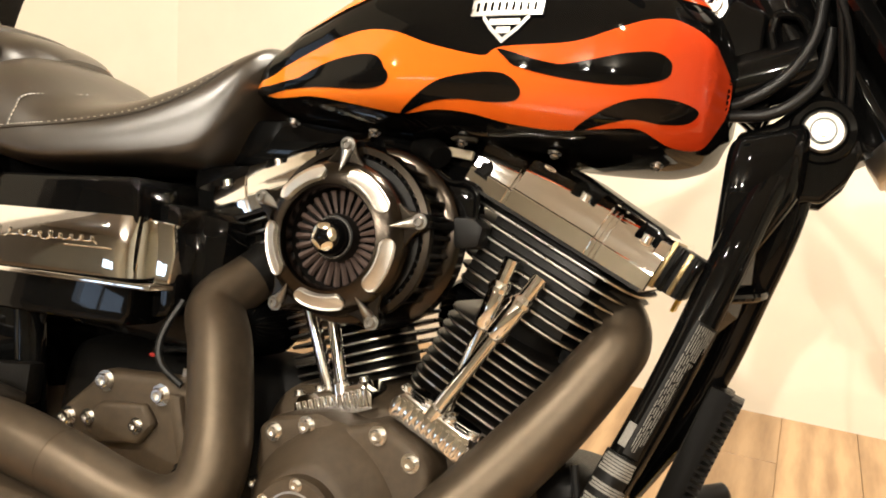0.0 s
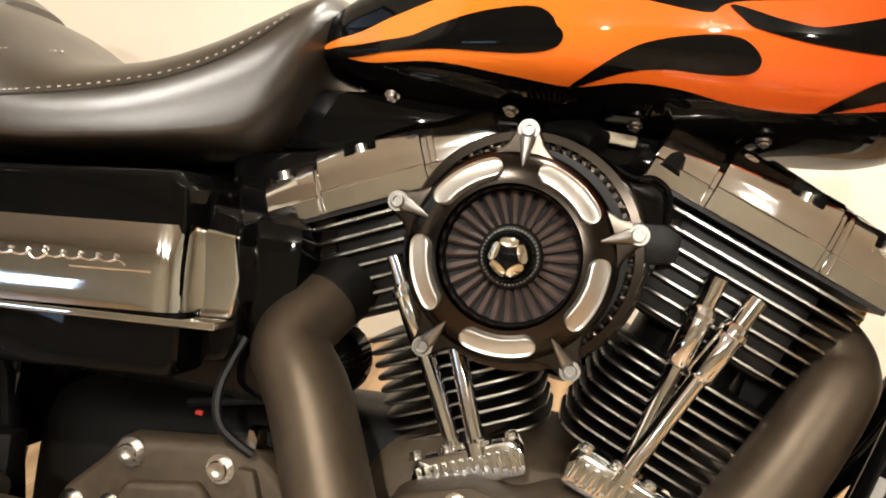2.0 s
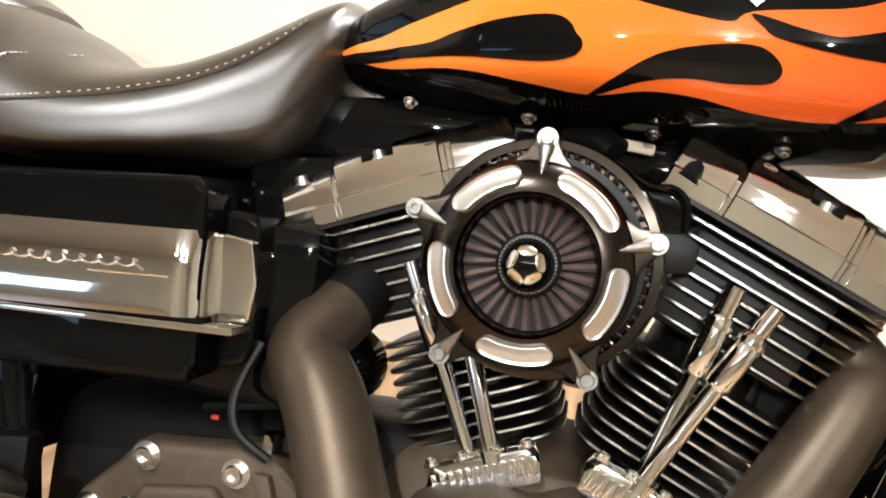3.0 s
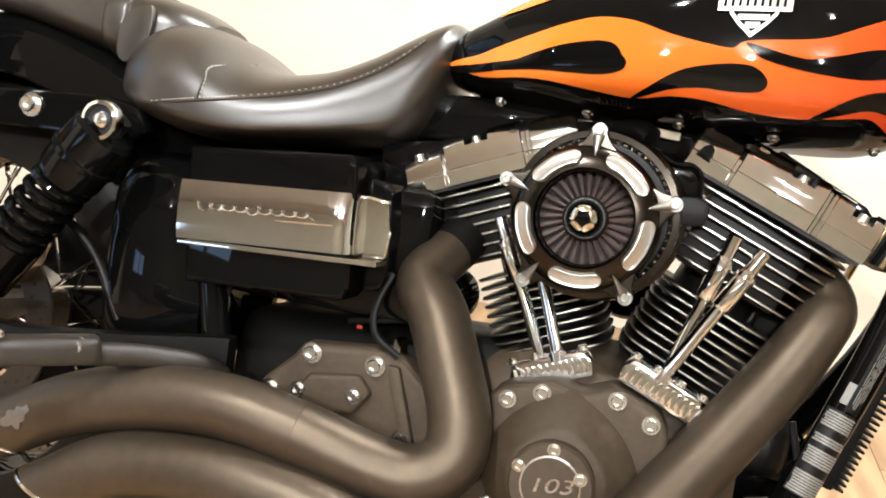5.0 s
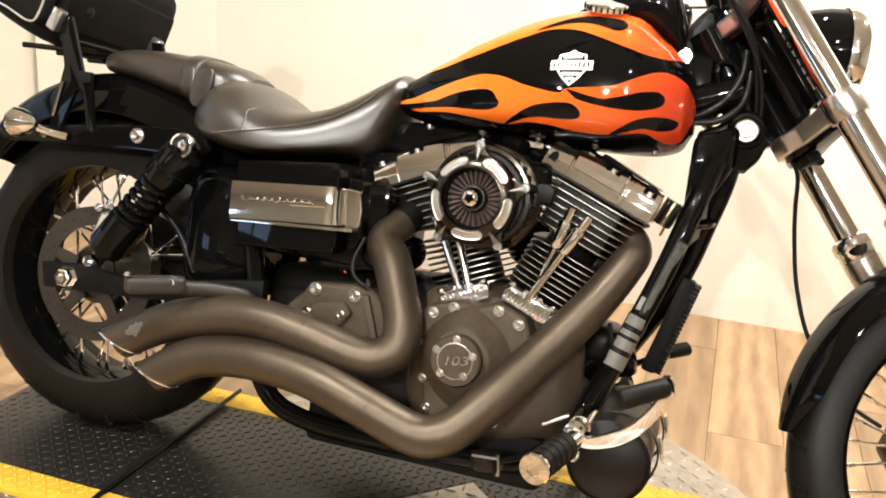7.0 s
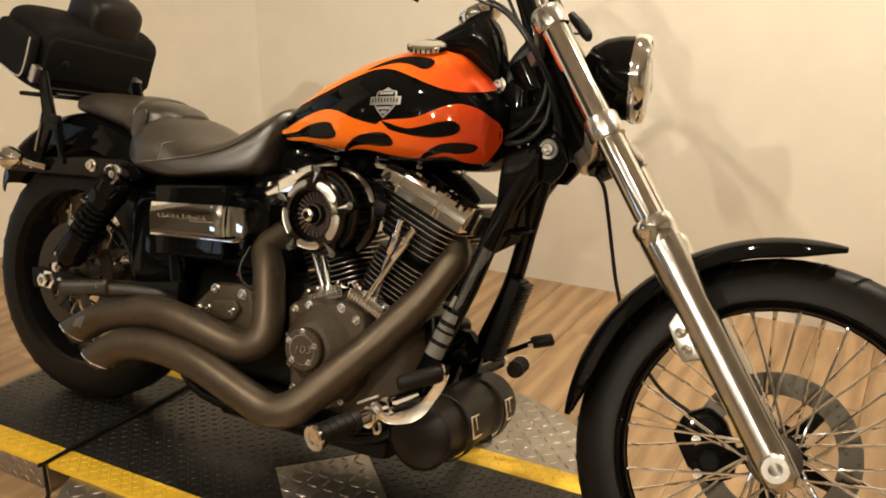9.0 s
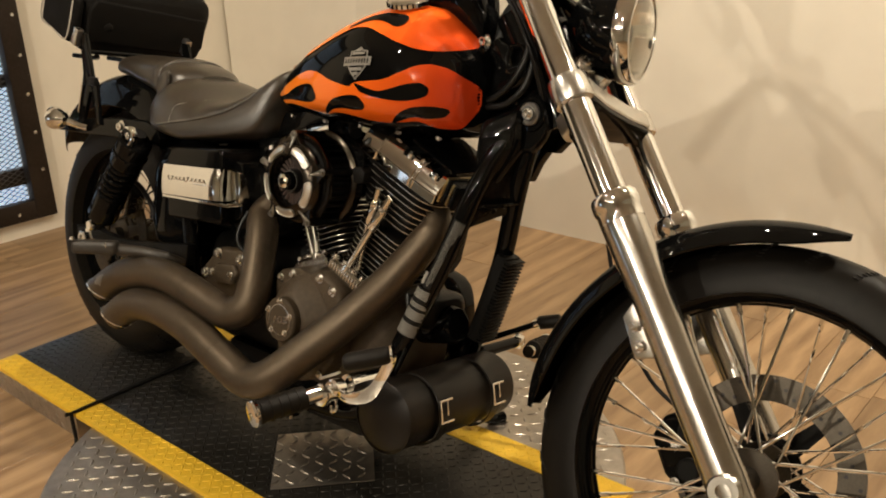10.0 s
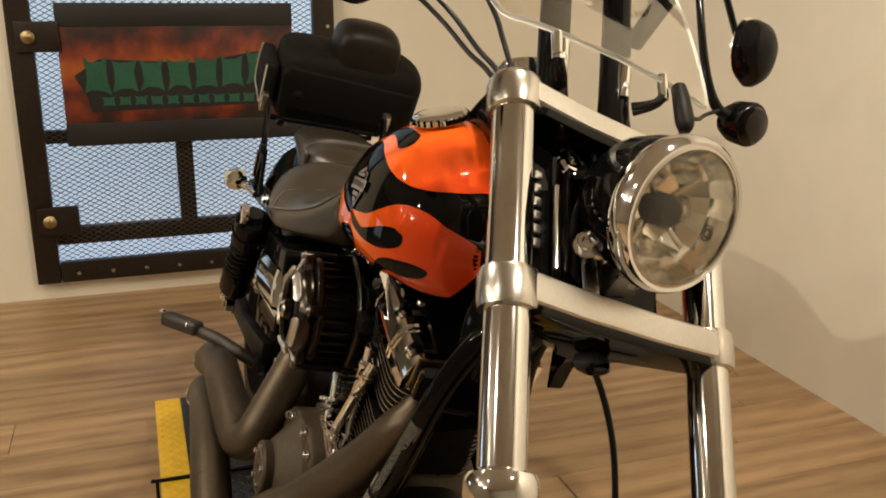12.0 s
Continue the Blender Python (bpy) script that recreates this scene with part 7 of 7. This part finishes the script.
for sy in (-1, 1):
    part("screen_bracket", tube("screen_bracket", [fb(0.0, sy * 0.060, 0.275), fb(0.022, sy * 0.078, 0.278), fb(0.030, sy * 0.090, 0.292)], [0.009, 0.0065, 0.006], BLACK_PAINT, 12), screen, "black screen bracket")
    part("bracket_stud", tube("bracket_stud", [fb(0.028, sy * 0.088, 0.284), fb(0.030, sy * 0.088, 0.318)], 0.0068, CHROME, 14, straight=True), screen, "chrome stud")
part("wiring_sleeve", tube("wiring_sleeve", [fb(0.040, 0.105, 0.300), fb(0.048, 0.098, 0.270), fb(0.052, 0.094, 0.242), fb(0.050, 0.092, 0.230)], [0.010, 0.0115, 0.0115, 0.006], BLACK_PLASTIC, 16), bike, "black connector sleeve")
part("signal_wire", tube("signal_wire", [fb(0.044, 0.108, 0.262), fb(0.036, 0.140, 0.268), fb(0.010, 0.190, 0.300), fb(-0.020, 0.260, 0.340)], 0.0028, CABLE, 8), bike)
for pts in ([fb(-0.20, -0.40, 0.68), fb(-0.175, -0.28, 0.535), fb(-0.141, -0.155, 0.429), fb(-0.100, -0.122, 0.350), fb(-0.056, -0.112, 0.283), fb(-0.045, -0.085, 0.16), fb(-0.085, -0.02, 0.03)],
            [fb(-0.19, -0.40, 0.69), fb(-0.160, -0.27, 0.535), fb(-0.124, -0.150, 0.432), fb(-0.086, -0.118, 0.350), fb(-0.050, -0.104, 0.283), fb(-0.040, -0.080, 0.16), fb(-0.075, -0.02, 0.03)],
            [fb(-0.08, -0.37, 0.70), fb(-0.046, -0.22, 0.52), fb(-0.039, -0.135, 0.390), fb(-0.042, -0.110, 0.340), fb(-0.046, -0.094, 0.285), fb(-0.050, -0.075, 0.12), fb(-0.085, -0.02, 0.02)]):
    part("control_cable", tube("control_cable", pts, 0.0034, CABLE, 10), bike, "black control cable")
for k_, (yy, r_) in enumerate(((-0.050, 0.006), (-0.034, 0.0045), (-0.018, 0.007), (0.0, 0.005), (0.016, 0.0045), (0.036, 0.006))):
    part("wiring", tube("wiring", [fb(-0.012, yy, 0.20), fb(0.006 - 0.008 * (k_ % 3), yy + 0.014, 0.15), fb(0.010 - 0.012 * (k_ % 2), yy - 0.014, 0.08), fb(-0.014, yy + 0.008, 0.018)], r_, CABLE, 10), bike)
for yy, zz in ((-0.045, 0.155), (-0.010, 0.105), (-0.040, 0.050), (0.012, 0.165)):
    part("connector", box("connector", (0.022, 0.026, 0.020), BLACK_PAINT, Matrix.Translation(fb(0.004, yy, zz)) @ pose(0, 0, 0, 20, 30, 15), 0.004), bike)
part("brake_hose", tube("brake_hose", [(1.315, 0.020, 0.745), (1.338, 0.040, 0.715), (1.346, 0.070, 0.655), (1.356, 0.088, 0.590), (1.374, 0.098, 0.510), (1.410, 0.100, 0.420), (1.480, 0.098, 0.330), (1.550, 0.100, 0.290)], 0.0040, CABLE, 10), bike, "black front brake hose")
for pts in ([(1.12, -0.03, 0.785), (1.151, -0.035, 0.789), (1.180, -0.036, 0.804), (1.204, -0.034, 0.829), (1.220, -0.028, 0.866), (1.222, -0.02, 0.910)], [(1.12, -0.03, 0.776), (1.155, -0.036, 0.779), (1.189, -0.037, 0.784), (1.214, -0.036, 0.801), (1.231, -0.030, 0.829), (1.234, -0.02, 0.875)]):
    part("hose", tube("hose", pts, 0.0060, CABLE, 12), bike, "black hose at the headstock")

# ---- bags ----
bag = thing("luggage_bag", "black nylon touring bag strapped to the sissy bar", "bag", LEAN @ Matrix.Translation((-0.19, 0, 0.87)) @ pose(0.035, 0.01, 0, 0, 22, 0) @ Matrix.Translation((0.19, 0, -0.87)))
part("body", loft("body", [(-0.340, 0.13, 0.82, 0.88, 0.94, 0.05), (-0.325, 0.175, 0.795, 0.885, 0.975, 0.05), (-0.24, 0.190, 0.790, 0.890, 0.995, 0.05), (-0.165, 0.186, 0.795, 0.885, 0.990, 0.05), (-0.142, 0.16, 0.815, 0.88, 0.965, 0.05)], NYLON, 6.0, 5, 48), bag)
flap = part("end_pocket", slab("end_pocket", [(-0.305, 0.826), (-0.16, 0.826), (-0.145, 0.850), (-0.160, 0.945), (-0.290, 0.945), (-0.315, 0.900)], 0.140, 0.172, NYLON, SIDE, 0.016, 3), bag)
part("piping", tube("piping", [SIDE @ Vector((x, z, 0.173)) for x, z in ((-0.290, 0.938), (-0.308, 0.900), (-0.300, 0.834), (-0.23, 0.832), (-0.168, 0.832), (-0.155, 0.86), (-0.163, 0.938))], 0.0022, THREAD, 8), flap, "grey reflective piping")
part("front_panel", slab("front_panel", [(-0.13, 0.83), (0.20, 0.815), (0.225, 0.84), (0.215, 0.925), (-0.12, 0.945), (-0.135, 0.92)], -0.005, 0.012, NYLON, Matrix(((0, 0, 1, -0.148), (1, 0, 0, 0), (0, 1, 0, 0.012), (0, 0, 0, 1))), 0.010, 3), bag)
part("button", lathe("button", [(0.012, 0), (0.012, 0.003), (0.008, 0.005), (0.0005, 0.005)], BLACK_PLASTIC, axis_to((-0.115, -0.09, 0.895), (1, 0, 0)), 18), bag)
part("back_pad", loft("back_pad", [(-0.285, 0.055, 0.94, 1.00, 1.045, 0.072), (-0.265, 0.080, 0.94, 1.01, 1.068, 0.072), (-0.21, 0.086, 0.94, 1.01, 1.078, 0.072), (-0.165, 0.080, 0.94, 1.01, 1.066, 0.072), (-0.15, 0.055, 0.95, 1.00, 1.04, 0.072)], BAG_LEATHER, 3.0, 5, 40), bag, "rounded black leather back pad")
rack = thing("luggage_rack", "black steel luggage rack under the bag", "rack", LEAN)
for ry in (-0.10, 0.0, 0.10):
    part("rail", tube("rail", [(-0.215, ry, 0.785), (-0.10, ry, 0.785), (-0.06, ry * 1.2, 0.79)], 0.006, BLACK_PAINT, 10), rack)
part("cross_rail", tube("cross_rail", [(-0.08, -0.145, 0.80), (-0.08, 0.145, 0.80)], 0.007, BLACK_PAINT, 10, straight=True), rack)

roll = thing("tool_bag", "round black leather tool bag with two buckled straps", "bag", LEAN)
RA, RB = Vector((1.108, -0.195, 0.205)), Vector((1.105, 0.135, 0.205))
part("body", lathe("body", [(0.010, -0.002), (0.058, 0.0), (0.066, 0.006), (0.067, 0.02), (0.067, 0.31), (0.066, 0.324), (0.058, 0.33), (0.010, 0.332)], BAG_LEATHER, axis_to(RA, RB - RA), 40), roll)
part("end_piping", hoop("end_piping", [(0.0655, 0.002), (0.0685, 0.004), (0.0685, 0.008), (0.0655, 0.010)], BAG_LEATHER, axis_to(RA, RB - RA), 40), roll)
for sy in (-0.105, 0.055):
    belt = part("strap", hoop("strap", [(0.0672, -0.013), (0.0702, -0.012), (0.0702, 0.012), (0.0672, 0.013)], BAG_LEATHER, axis_to((1.114, sy, 0.205), (0, 1, 0)), 48), roll, "leather strap")
    bm_ = Matrix.Translation((1.114 + 0.0715 * math.cos(radians(14)), sy, 0.205 + 0.0715 * math.sin(radians(14)))) @ pose(0, 0, 0, 0, -14, 0)
    for oy, oz, wy, wz in ((-0.016, 0, 0.0045, 0.042), (0, 0.020, 0.036, 0.0045), (0, -0.020, 0.036, 0.0045), (0.002, 0.006, 0.0035, 0.030)):
        part("buckle", box("buckle", (0.005, wy, wz), CHROME, bm_ @ pose(0.003, oy, oz), 0.0016), belt, "chrome buckle")

# ---- floor boards ----
board_mesh = {}
rnd = random.Random(11)
bw = 0.185
row = 0
bx = WEST + bw / 2
while bx < EAST:
    by = SOUTH - rnd.uniform(0.1, 1.1)
    while by < NORTH:
        ln = 1.25
        y0_, y1_ = max(by, SOUTH), min(by + ln, NORTH)
        if y1_ - y0_ > 0.05:
            key = round(y1_ - y0_, 2)
            if key not in board_mesh:
                board_mesh[key] = box("board", (bw - 0.0012, key - 0.0012, 0.006), OAK, None, 0.0008, 1, 0)
            part("board", board_mesh[key], floor, m=pose(bx, (y0_ + y1_) / 2, FLOOR - 0.003))
        by += ln
    bx += bw
    row += 1
